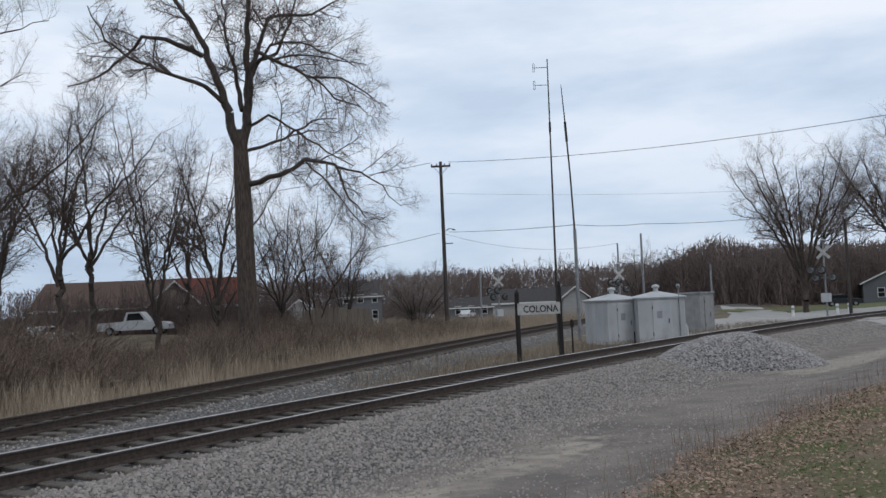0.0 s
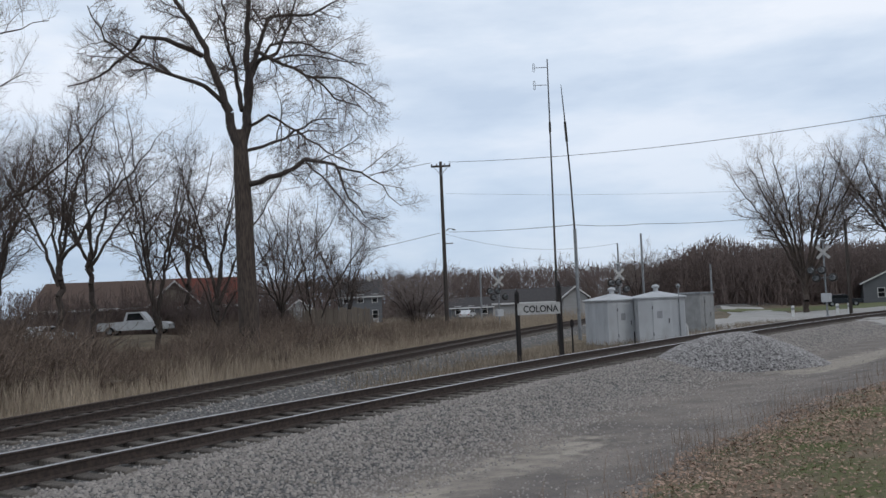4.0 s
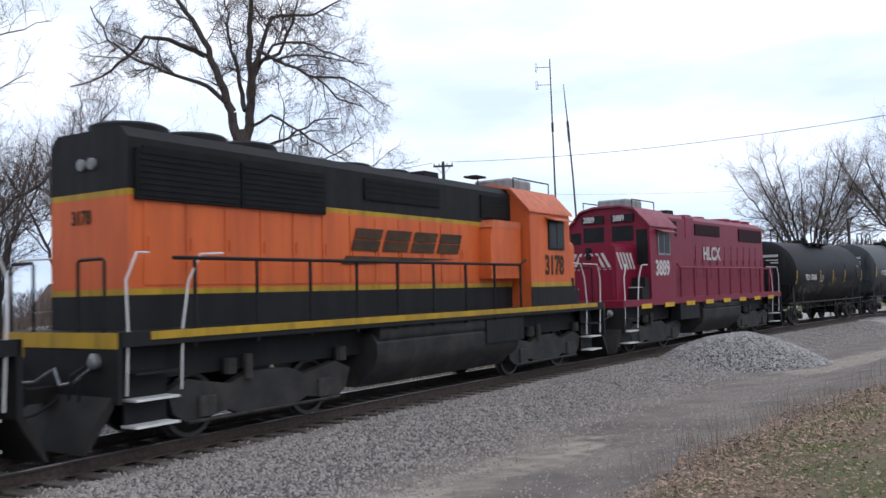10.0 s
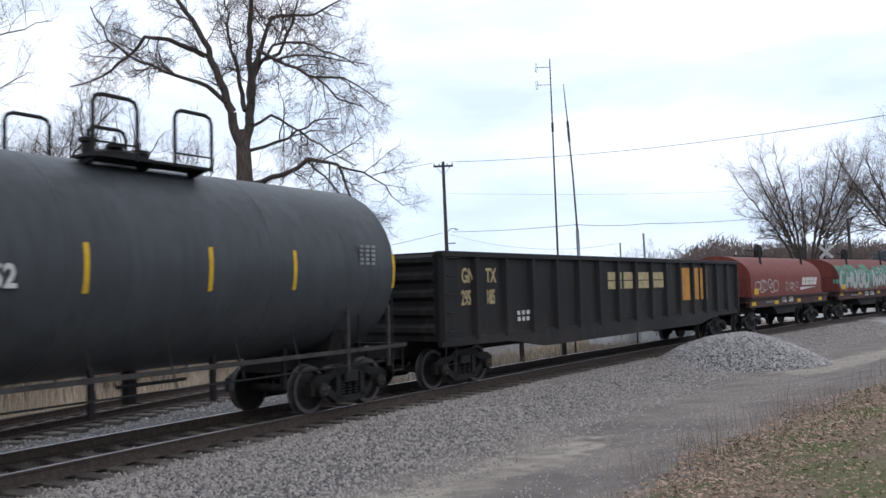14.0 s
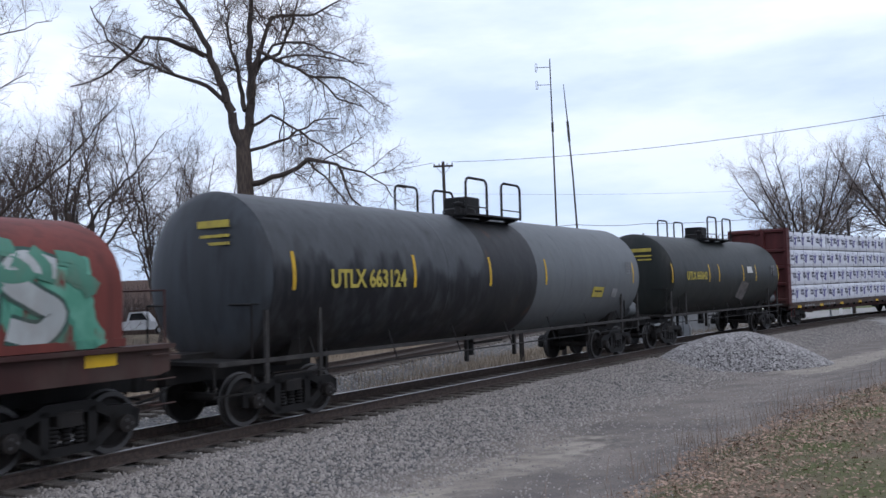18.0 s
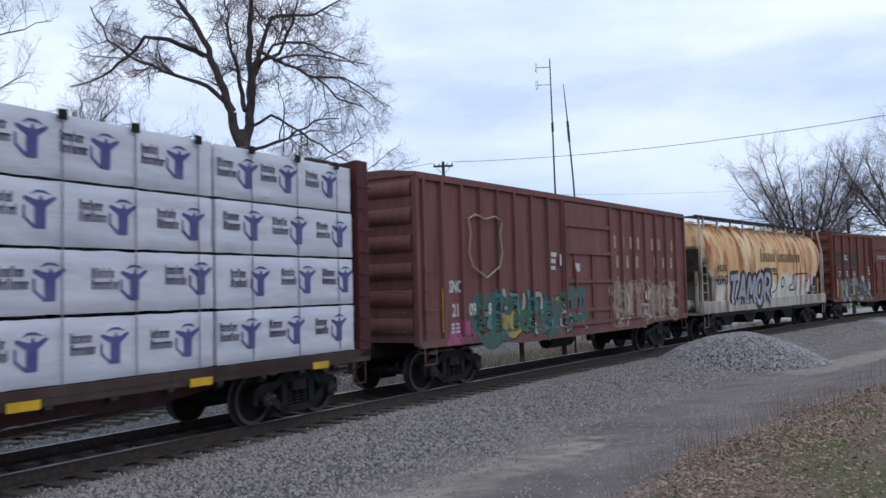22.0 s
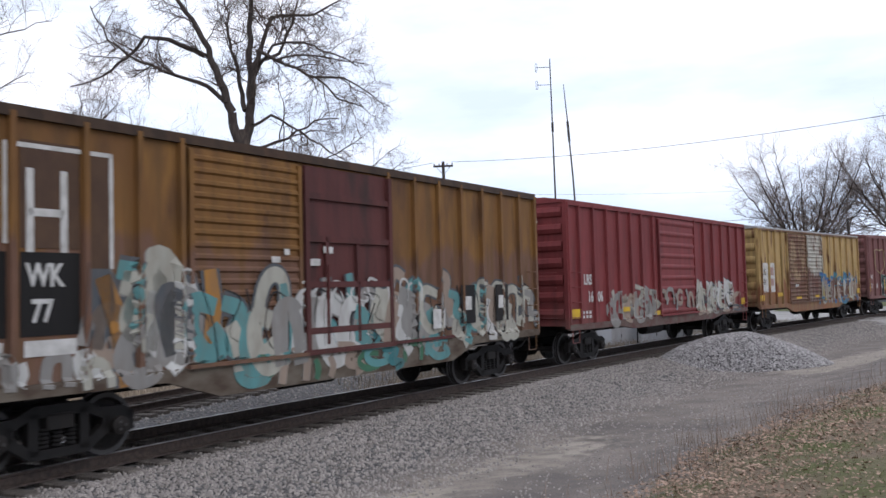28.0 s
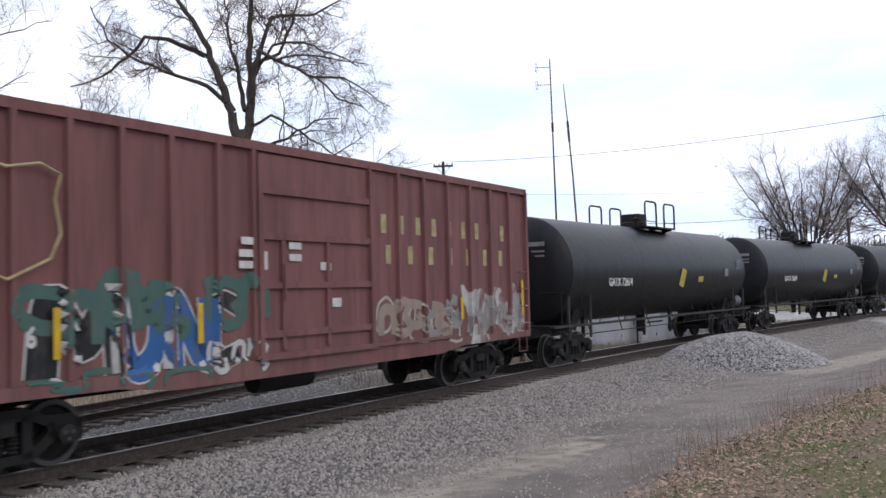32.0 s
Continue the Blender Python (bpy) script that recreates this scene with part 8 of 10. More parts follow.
    faded = mat("faded_brown_lettering", (0.10, 0.07, 0.045), (0.24, 0.17, 0.09), rough=0.8, scale=5)
    for q in range(17):
        x, tall_mark = -1.88 + q * 0.33, q in (0, 5, 7, 12, 14)
        if q != 6:
            part("firm_mark", Shape().box(x, x + 0.05, -1.615, -1.60, 3.05, 3.62 if tall_mark else 3.42), faded, car)
            part("firm_mark", Shape().box(x + 0.14, x + 0.19, -1.615, -1.60, 3.05, 3.42), faded, car)
    bars(car, -1.6, 2.6, 1.75, 0.26, 1, 8, T_BLACKLET, y=-1.64, gap=0.3)
    bulge = lambda x, z: -np.interp(z, [1.1, 1.366, 2.165, 2.857, 3.443], [1.4, 1.49, 1.57, 1.60, 1.55]) if z > 1.5 else -1.545
    dark, pale, line_m = spraycan("sprayed_slate_rim", (0.045, 0.048, 0.06)), spraycan("sprayed_grey_white", (0.50, 0.51, 0.54), (0.33, 0.34, 0.38)), spraycan("sprayed_black_line", (0.03, 0.03, 0.03))
    sprayed(car, "TAMOR", -5.65, -0.5, 1.3, 2.5, bulge, dark, pale, thick=0.24, rim=0.16, lean=0.08, seed=9, label="slate-rimmed pale sprayed letter")
    for k, path in enumerate(([(-0.3, 2.5), (0.35, 2.5), (0.3, 2.0), (0.0, 1.75), (-0.3, 1.72)], [(1.1, 2.4), (0.85, 2.2), (0.95, 1.95), (1.2, 1.95), (1.3, 2.2), (1.1, 2.4)], [(2.5, 2.5), (2.55, 2.1), (2.1, 1.95), (2.1, 1.8), (2.9, 1.8), (2.75, 2.05), (2.78, 2.5)],
                              [(2.78, 2.5), (3.8, 2.52), (4.9, 2.5), (4.85, 2.2), (4.45, 2.15), (4.4, 1.8)])):
        sh = Shape()
        ribbon(sh, list(path), 0.06, bulge, 0.006 + 0.001 * k, 0)
        part("sprayed_outline", sh.mesh("sprayed_outline", line_m, 0), None, car, "thin black sprayed outline")
    for name, paths, width, m, lift0, label in (("sprayed_patch", [[(5.4, 1.74), (6.4, 1.74)], [(6.02, 1.9), (6.1, 2.38)], [(4.9, 1.58), (5.5, 1.58)]], 0.4, line_m, 0.008, "solid black sprayed patch"),
                                                ("stencilled_square", [[(5.64, 1.62), (6.2, 1.62)], [(6.2, 1.62), (6.2, 1.88)], [(6.2, 1.88), (5.64, 1.88)], [(5.64, 1.88), (5.64, 1.62)], [(5.92, 1.62), (5.92, 1.88)]], 0.035, T_WHITE, 0.014, "small white stencilled frame")):
        sh = Shape()
        for k, path in enumerate(paths):
            ribbon(sh, path, width if k < 2 or width < 0.1 else 0.12, bulge, lift0 + 0.001 * k, 0)
        part(name, sh, m, car, label)
    part("placard_post", Shape().box(6.7, 6.8, -1.53, -1.49, 1.5, 2.3), T_GOLD, car, "mustard upright strip")
    couplers(car, L)
    bogies(car, L / 2 - 2.5)
    add_car(car, a, b, 2.5)


T_BLACKLET = mat("worn_black_lettering", (0.035, 0.035, 0.035), (0.1, 0.095, 0.085), rough=0.8, scale=6)


# -- boxcars --
SPRAY_BROWN = [(0.34, 0.28, 0.22), (0.17, 0.085, 0.065), (0.20, 0.11, 0.085), (0.15, 0.07, 0.055), (0.24, 0.15, 0.12)]


def shield(car, x, z, w, h, y):
    """A pale outline of a shield with three rows of blocks in it."""
    pts = [(-0.5, 0.42), (-0.3, 0.5), (0, 0.44), (0.3, 0.5), (0.5, 0.42), (0.44, 0.2), (0.5, -0.1), (0.4, -0.32), (0, -0.5), (-0.4, -0.32), (-0.5, -0.1), (-0.44, 0.2)]
    s = Shape().tube([(x + p[0] * w, y, z + p[1] * h) for p in pts + pts[:1]], 0.022, 5)
    part("painted_shield", s, T_BUFF, car)


def stickers(car, spots, y=-1.49, m=None):
    for x, z, w, h in spots:
        part("sticker", Shape().box(x, x + w, y - 0.004, y, z, z + h), m or T_WHITE, car)


def freight_boxes():
    can = {k: spraycan("sprayed_" + k, c) for k, c in dict(black=(0.018, 0.02, 0.022), teal=(0.05, 0.20, 0.21), aqua=(0.12, 0.31, 0.31), moss=(0.06, 0.17, 0.10), yellow=(0.46, 0.36, 0.10), bone=(0.46, 0.45, 0.38),
                                                           white=(0.60, 0.60, 0.57), grey=(0.30, 0.29, 0.27), tan=(0.36, 0.28, 0.22), blue=(0.035, 0.13, 0.34), sky=(0.04, 0.18, 0.33), orange=(0.42, 0.20, 0.05), pink=(0.38, 0.10, 0.19), slate=(0.10, 0.11, 0.12), haze=(0.07, 0.15, 0.125), rustline=(0.16, 0.075, 0.055)).items()}
    pick = lambda *names: [can[k] for k in names]
    brown = dict(rust=(0.15, 0.075, 0.06), rust_at=(0.6, 0.85))
    # brown boxcar with the shield
    m = paint("brown_boxcar_paint", (0.235, 0.10, 0.088), (0.18, 0.078, 0.068), **brown, grit=0.55,
              tags=[(1.6, 7.0, 1.15, 2.3, SPRAY_BROWN, 0.6, 2), (-6.9, -5.9, 1.1, 1.6, [(0.25, 0.05, 0.12), (0.3, 0.06, 0.15), (0.2, 0.05, 0.1)], 0.9, 6)])
    car, hb = boxcar(*CUTS[11:13], "brown boxcar with a pale painted shield and green graffiti", m, posts=(8, 7), door=(-1.45, 1.55), lefts=(-7.85, -7.18, -6.4, -5.62, -4.85, -4.05, -3.2, -2.3, -1.5))
    shield(car, -5.47, 3.18, 1.45, 1.45, -1.525)
    letter(car, "SNC", -6.9, 2.15, 0.36, T_WHITE, y=-1.44, wide=0.68)
    letter(car, "21", -6.8, 1.62, 0.38, T_WHITE, y=-1.44, wide=0.75)
    letter(car, "09", -6.12, 1.62, 0.38, T_WHITE, y=-1.44, wide=0.75)
    letter(car, "8", -5.3, 1.62, 0.36, T_WHITE, y=-1.44, wide=0.75)
    bars(car, -6.85, 1.25, 0.4, 0.25, 3, 2, T_WHITE, y=-1.44)
    for q, (z, k) in enumerate(((3.34, 9), (2.74, 7))):
        for u in range(k):
            x = 1.96 + q * 0.14 + u * (0.6 if q == 0 else 0.76)
            part("firm_mark", Shape().box(x, x + 0.17, -1.443, -1.436, z, z + 0.37), T_BUFF, car)
    stickers(car, [(-2.2, 3.0, 0.3, 0.12), (-2.27, 2.83, 0.3, 0.12), (-2.27, 2.66, 0.28, 0.1), (-1.72, 2.78, 0.1, 0.3), (-0.8, 2.62, 0.28, 0.22), (4.2, 1.72, 0.32, 0.28)])
    stickers(car, [(-7.25, 1.3, 0.11, 0.95)], m=T_YELLOW)
    side = car_side(car)
    wild(car, -5.75, -0.4, 0.95, 2.2, 9, can["haze"], pick("haze"), side, 101, thick=0.4, rim=0.0, label="dark green sprayed cloud")
    wild(car, -5.75, -0.4, 1.0, 1.7, 17, can["black"], pick("teal", "aqua", "yellow", "bone", "moss"), side, 102, thick=0.17, rim=0.035)
    wild(car, -5.2, -0.5, 1.4, 2.2, 15, can["black"], pick("teal", "aqua", "yellow", "teal", "bone"), side, 103, thick=0.16, rim=0.035)
    wild(car, -6.9, -5.9, 1.02, 1.45, 3, can["pink"], pick("pink"), side, 104, thick=0.3, rim=0.0, label="faint pink sprayed haze")
    wild(car, 1.5, 7.1, 1.0, 2.35, 8, can["tan"], pick("tan"), side, 105, thick=0.05, hollow=True, tall=1.0, label="pale outlined sprayed bubble")
    wild(car, 1.9, 7.0, 1.0, 2.0, 7, can["tan"], pick("tan", "bone"), side, 106, thick=0.12, rim=0.0, label="pale tan sprayed fill")
    add_car(car, *CUTS[11:13])
    # brick-brown boxcar with the numbers
    m = paint("brick_brown_boxcar_paint", (0.20, 0.068, 0.042), (0.155, 0.053, 0.035), **brown, grit=0.55)
    car, hb = boxcar(*CUTS[13:15], "brick-brown boxcar with white numbers and pale graffiti", m, posts=(6, 5), door=(-1.76, 1.43), lefts=(-7.8, -7.39, -6.27, -5.12, -3.99, -2.84, -1.95))
    stickers(car, [(-7.3, 2.92, 0.95, 0.75), (-6.18, 2.92, 0.98, 0.75), (-5.03, 2.92, 0.96, 0.75), (-7.0, 2.28, 0.62, 0.46), (-5.94, 2.28, 0.72, 0.46), (-4.82, 2.28, 0.68, 0.46)], y=-1.435, m=mat("painted_out_patch", (0.075, 0.055, 0.05), (0.1, 0.07, 0.06), rough=0.8))
    letter(car, "CIC", -5.98, 3.24, 0.40, T_WHITE, y=-1.445, wide=0.7)
    letter(car, "17", -6.95, 2.33, 0.44, T_WHITE, y=-1.445, wide=0.8)
    letter(car, "13", -5.82, 2.33, 0.44, T_WHITE, y=-1.445, wide=0.8)
    letter(car, "61", -4.72, 2.33, 0.44, T_WHITE, y=-1.445, wide=0.8)
    bars(car, -0.95, 3.3, 1.4, 0.25, 2, 8, T_WHITE, y=-1.54)
    stickers(car, [(-2.55, 2.75, 0.22, 0.1), (-2.5, 2.58, 0.2, 0.1), (-2.4, 2.4, 0.18, 0.1), (-2.45, 1.55, 0.2, 0.42), (-1.74, 2.75, 0.1, 0.22), (6.5, 1.5, 0.35, 0.3), (-3.55, 2.05, 0.26, 0.3)])
    stickers(car, [(-7.3, 1.25, 0.14, 0.95), (-4.98, 1.3, 0.14, 0.5)], m=T_YELLOW)
    side = car_side(car)
    wild(car, -6.8, -2.1, 1.03, 2.1, 12, can["grey"], pick("slate", "grey", "tan"), side, 113, thick=0.4, rim=0.0, tall=1.0, label="wide sprayed patch")
    wild(car, -6.8, -2.2, 1.05, 2.25, 9, can["slate"], pick("bone", "grey", "bone", "slate"), side, 111, thick=0.22, rim=0.04, tall=1.0)
    wild(car, -6.6, -2.2, 1.1, 2.1, 9, can["black"], pick("black"), side, 114, thick=0.05, rim=0.0, tall=1.0, label="thin black sprayed line")
    wild(car, 2.0, 5.0, 1.1, 2.0, 8, can["grey"], pick("white", "bone"), side, 112, thick=0.1, rim=0.02)
    add_car(car, *CUTS[13:15])
    # orange-brown boxcar with worn-out wording
    m = paint("orange_brown_boxcar_paint", (0.125, 0.058, 0.036), (0.10, 0.046, 0.032), rust=(0.09, 0.042, 0.03), rust_at=(0.55, 0.8), grit=0.6, fade=((0.15, 0.115, 0.09), 1.5, 2.3))
    redder = paint("red_brown_door_paint", (0.10, 0.036, 0.028), (0.085, 0.034, 0.026), rust=(0.15, 0.075, 0.04), rust_at=(0.58, 0.8), grit=0.6)
    car, hb = boxcar(*CUTS[14:16], "orange-brown boxcar with ghostly worn-out wording and graffiti", m, posts=(4, 7), eave=4.58, doors=[(-3.6, -1.0, "sliding", redder), (-0.95, 1.7, "sliding", redder)])
    ghost = mat("ghost_lettering", (0.13, 0.07, 0.04), (0.16, 0.085, 0.045), rough=0.8)
    bars(car, 2.3, 3.5, 4.6, 0.42, 1, 8, ghost, y=-1.437, name="firm_mark", gap=0.35)
    bars(car, 2.3, 2.95, 4.6, 0.42, 1, 8, ghost, y=-1.437, name="firm_mark", gap=0.35)
    bars(car, 2.3, 2.4, 3.6, 0.38, 1, 6, ghost, y=-1.437, name="firm_mark", gap=0.35)
    stickers(car, [(4.6, 1.35, 0.12, 0.65), (6.6, 1.5, 0.12, 0.8)], m=T_YELLOW)
    stickers(car, [(-6.9, 1.3, 0.16, 2.3), (-5.9, 1.3, 0.12, 2.1)], m=mat("streaky_white_drip", (0.45, 0.44, 0.42), (0.2, 0.16, 0.13), rough=0.8, scale=4))
    side = car_side(car)
    wild(car, -6.8, -3.2, 1.1, 2.4, 6, can["slate"], pick("grey", "bone", "tan"), side, 121, thick=0.22, rim=0.03)
    wild(car, -2.4, 4.3, 1.1, 2.0, 10, can["slate"], pick("grey", "tan", "bone", "teal"), side, 122, thick=0.2, rim=0.03)
    add_car(car, *CUTS[14:16])
    # ochre double-door boxcar
    m = paint("ochre_boxcar_paint", (0.27, 0.135, 0.04), (0.19, 0.092, 0.034), rust=(0.085, 0.042, 0.027), rust_at=(0.5, 0.74), streak=0.3, grit=0.6, fade=((0.145, 0.078, 0.052), 2.6, 3.3))
    plug = paint("maroon_plug_door_paint", (0.125, 0.042, 0.038), (0.10, 0.036, 0.033), rust=(0.05, 0.03, 0.026), rust_at=(0.5, 0.72))
    soot_rail = paint("sooty_roof_paint", (0.055, 0.035, 0.025), (0.09, 0.055, 0.035), rust=(0.12, 0.06, 0.035), rust_at=(0.55, 0.8))
    car, hb = boxcar(*CUTS[15:17], "ochre double-door boxcar, one maroon door, teal and white graffiti", m, posts=(4, 7), lefts=(-7.8, -6.62, -5.6, -4.75, -4.0), eave=4.58, belly=0.3, rail=soot_rail, roof=soot_rail, sill=mat("grimy_ochre_sill", (0.085, 0.058, 0.042), (0.16, 0.135, 0.105), rough=0.85, scale=2.2, stretch=(1, 1, 2)), doors=[(-3.9, -1.42, "ribbed", m), (-1.35, 1.12, "plug", plug)])
    stickers(car, [(-7.5, 1.75, 0.82, 1.05), (-6.5, 1.75, 0.83, 1.05)], y=-1.437, m=T_BLACK)
    stickers(car, [(-6.5, 2.85, 0.83, 1.35), (-5.54, 2.6, 0.36, 1.54)], y=-1.437, m=mat("brown_logo_panel", (0.085, 0.05, 0.035), (0.11, 0.065, 0.04)))
    stickers(car, [(-7.45, 1.5, 0.72, 0.2), (-6.45, 1.5, 0.72, 0.2)], y=-1.44)
    frame_line = Shape()
    for x0, x1, z0, z1 in ((-6.72, -6.66, 2.9, 4.15), (-5.22, -5.16, 2.6, 4.15), (-6.7, -5.17, 4.1, 4.16), (-6.42, -6.32, 2.8, 3.85), (-5.95, -5.85, 2.8, 3.85), (-6.4, -5.9, 3.25, 3.35)):
        frame_line.box(x0, x1, -1.446, -1.439, z0, z1)
    part("painted_emblem", frame_line, T_WHITE, car)
    for w, x, z in (("WR", -7.44, 2.38), ("WK", -6.42, 2.38), ("47", -7.36, 1.93), ("77", -6.36, 1.93)):
        letter(car, w, x, z, 0.40, T_WHITE, y=-1.443, wide=0.75)
    stickers(car, [(3.75, 1.45, 0.6, 0.85), (5.3, 1.45, 0.6, 0.85)], m=T_BLACK, y=-1.498)
    stickers(car, [(3.88, 1.75, 0.3, 0.3), (5.42, 1.75, 0.26, 0.3), (2.6, 1.4, 0.45, 0.4)], y=-1.505)
    stickers(car, [(-2.2, 2.72, 0.2, 0.1), (-1.9, 2.85, 0.12, 0.1), (-1.25, 2.68, 0.25, 0.12), (-0.9, 2.9, 0.25, 0.12)], y=-1.53)
    side = car_side(car)
    wild(car, -7.2, -5.2, 1.02, 1.5, 6, can["grey"], pick("bone", "white", "grey"), side, 138, thick=0.4, rim=0.0, tall=1.0, label="wide sprayed patch")
    wild(car, -5.5, -3.9, 1.3, 2.75, 4, can["grey"], pick("grey", "bone", "slate"), side, 139, thick=0.5, rim=0.0, tall=1.0, label="wide sprayed patch")
    wild(car, -5.4, 7.2, 1.02, 2.15, 30, can["grey"], pick("bone", "grey", "bone", "aqua", "tan", "white"), side, 131, thick=0.6, rim=0.0, tall=1.0, label="wide sprayed patch")
    wild(car, -2.9, 2.9, 0.72, 1.25, 12, can["grey"], pick("teal", "slate", "moss", "aqua", "tan"), side, 136, thick=0.3, rim=0.0, tall=1.0, label="wide sprayed patch")
    wild(car, -5.4, -1.5, 1.0, 2.6, 7, can["slate"], pick("bone", "aqua", "white", "teal", "orange"), side, 132, thick=0.3, rim=0.05, tall=1.0)
    wild(car, -1.2, 7.6, 1.3, 2.55, 15, can["slate"], pick("bone", "tan", "bone", "aqua", "moss", "grey"), side, 133, thick=0.26, rim=0.04, tall=1.0)
    wild(car, -1.3, 2.2, 2.0, 2.5, 9, can["white"], pick("white"), side, 134, thick=0.06, rim=0.0, tall=1.0, label="thin white sprayed scrawl")
    wild(car, -1.2, 1.4, 1.2, 1.75, 5, can["teal"], pick("aqua", "teal"), side, 135, thick=0.34, rim=0.03)
    wild(car, -5.3, 7.2, 1.03, 2.3, 30, can["black"], pick("black"), side, 137, thick=0.035, rim=0.0, tall=1.0, label="thin black sprayed line")
    add_car(car, *CUTS[15:17])
    # maroon boxcar
    m = paint("maroon_boxcar_paint", (0.25, 0.052, 0.052), (0.205, 0.045, 0.045), rust=(0.14, 0.05, 0.045), rust_at=(0.62, 0.85), grit=0.55)
    car, hb = boxcar(*CUTS[16:18], "maroon boxcar with a ribbed sliding door, grey graffiti below", m, posts=(7, 6), doors=[(-1.45, 1.93, "sliding", m)], eave=4.58, ends=7, sill=mat("grimy_maroon_sill", (0.13, 0.06, 0.055), (0.15, 0.12, 0.1), rough=0.85, scale=2.0, stretch=(1, 1, 2)), lefts=(-7.8, -7.12, -6.22, -5.35, -4.51, -3.64, -2.8, -1.87))
    letter(car, "LRS", -6.83, 2.26, 0.40, T_WHITE, y=-1.44, wide=0.8)
    letter(car, "16", -6.6, 1.76, 0.42, T_WHITE, y=-1.44, wide=0.8)
    letter(car, "06", -5.98, 1.76, 0.42, T_WHITE, y=-1.44, wide=0.8)
    letter(car, "LRS 1606", -7.93, 4.0, 0.2, T_WHITE, y=0.15, turn=-90)
    stickers(car, [(-7.75, 1.32, 0.5, 0.26), (-4.4, 1.4, 0.5, 0.14), (-1.95, 1.2, 0.45, 0.14), (7.05, 1.3, 0.45, 0.26)], m=T_YELLOW, y=-1.5)
    bars(car, -6.95, 1.3, 0.6, 0.25, 2, 3, T_WHITE, y=-1.44)
    side = car_side(car)
    wild(car, -5.3, -1.7, 1.05, 2.05, 7, can["grey"], pick("grey", "tan"), side, 141, thick=0.62, rim=0.0, tall=1.0, label="grey painted-out patch")
    wild(car, -5.2, -1.7, 1.1, 2.2, 7, can["grey"], pick("bone", "grey"), side, 142, thick=0.16, rim=0.02)
    wild(car, -1.4, 1.6, 1.3, 2.1, 6, can["grey"], pick("tan", "grey"), side, 143, thick=0.12, rim=0.02)
    wild(car, 2.0, 7.0, 1.1, 1.8, 8, can["grey"], pick("grey", "slate", "tan"), side, 144, thick=0.3, rim=0.0)
    wild(car, 1.9, 6.2, 1.2, 2.25, 12, can["slate"], pick("white", "bone", "grey"), side, 146, thick=0.4, rim=0.0, tall=1.0, label="wide sprayed patch")
    wild(car, 1.9, 5.9, 1.3, 2.25, 9, can["slate"], pick("white", "white", "bone"), side, 145, thick=0.2, rim=0.03, tall=1.0)
    wild(car, 1.9, 6.4, 1.2, 2.2, 9, can["slate"], pick("slate", "black"), side, 147, thick=0.07, rim=0.0, tall=1.0, label="thin dark sprayed line")
    wild(car, 2.0, 7.2, 1.03, 1.35, 9, can["tan"], pick("tan", "slate", "grey"), side, 148, thick=0.2, rim=0.0, label="wide sprayed patch")
    add_car(car, *CUTS[16:18])
    # rusty yellow boxcar
    rusty = dict(rust=(0.15, 0.07, 0.033), rust_at=(0.54, 0.66), streak=0.25)
    m = paint("rusty_yellow_boxcar_paint", (0.53, 0.37, 0.155), (0.40, 0.25, 0.10), **rusty, grit=0.55, fade=((0.20, 0.085, 0.042), 1.5, 2.5))
    d1 = paint("rusted_buff_door_paint", (0.36, 0.255, 0.15), (0.27, 0.17, 0.10), rust=(0.14, 0.058, 0.03), rust_at=(0.44, 0.56), streak=0.5, fade=((0.12, 0.05, 0.035), 2.0, 2.9))
    d2 = paint("white_patched_door_paint", (0.50, 0.48, 0.41), (0.42, 0.39, 0.33), rust=(0.14, 0.058, 0.03), rust_at=(0.54, 0.64), streak=0.5, fade=((0.11, 0.048, 0.035), 2.4, 2.9))
    silver = mat("galvanised_roof", (0.42, 0.42, 0.41), (0.32, 0.31, 0.29), rough=0.5, metal=0.3)
    rust_rail = paint("rusted_eave_rail", (0.17, 0.08, 0.045), (0.24, 0.14, 0.07), rust=(0.11, 0.05, 0.03), rust_at=(0.5, 0.7))
    car, hb = boxcar(*CUTS[17:19], "rust-eaten yellow double-door boxcar, blue graffiti on its rear", m, posts=(5, 6), eave=4.58, belly=0.25, roof=silver, rail=rust_rail, lefts=(-7.85, -7.45, -6.53, -5.69, -4.87, -4.1), doors=[(-4.0, -1.4, "ribbed", d1), (-1.32, 1.06, "ribbed", d2)])
    stickers(car, [(-7.35, 1.72, 0.76, 1.3), (-6.45, 1.72, 0.7, 1.3)], y=-1.437)
    letter(car, "LRS", -7.29, 2.48, 0.40, T_BLACKLET, y=-1.443, wide=0.68, bold=0.0)
    letter(car, "3454", -7.32, 2.05, 0.38, T_BLACKLET, y=-1.443, wide=0.6, bold=0.0)
    stickers(car, [(-6.37, 2.46, 0.46, 0.36), (-6.35, 2.0, 0.42, 0.32)], y=-1.443, m=mat("faded_red_panel", (0.36, 0.2, 0.18), (0.42, 0.3, 0.27)))
    stickers(car, [(-7.8, 1.35, 0.5, 0.26), (-5.62, 1.5, 0.62, 0.17), (-3.1, 1.3, 0.7, 0.13), (-0.3, 1.32, 0.6, 0.13), (7.1, 1.4, 0.5, 0.25)], m=T_YELLOW, y=-1.5)
    stickers(car, [(-1.2, 3.15, 0.3, 0.1), (-3.3, 1.9, 0.4, 0.12)], y=-1.545)
    side = car_side(car)
    wild(car, 0.5, 7.5, 1.75, 2.5, 11, can["aqua"], pick("sky", "blue", "sky"), side, 151, thick=0.24, rim=0.03, tall=0.9, label="blue sprayed cloud with a pale edge")
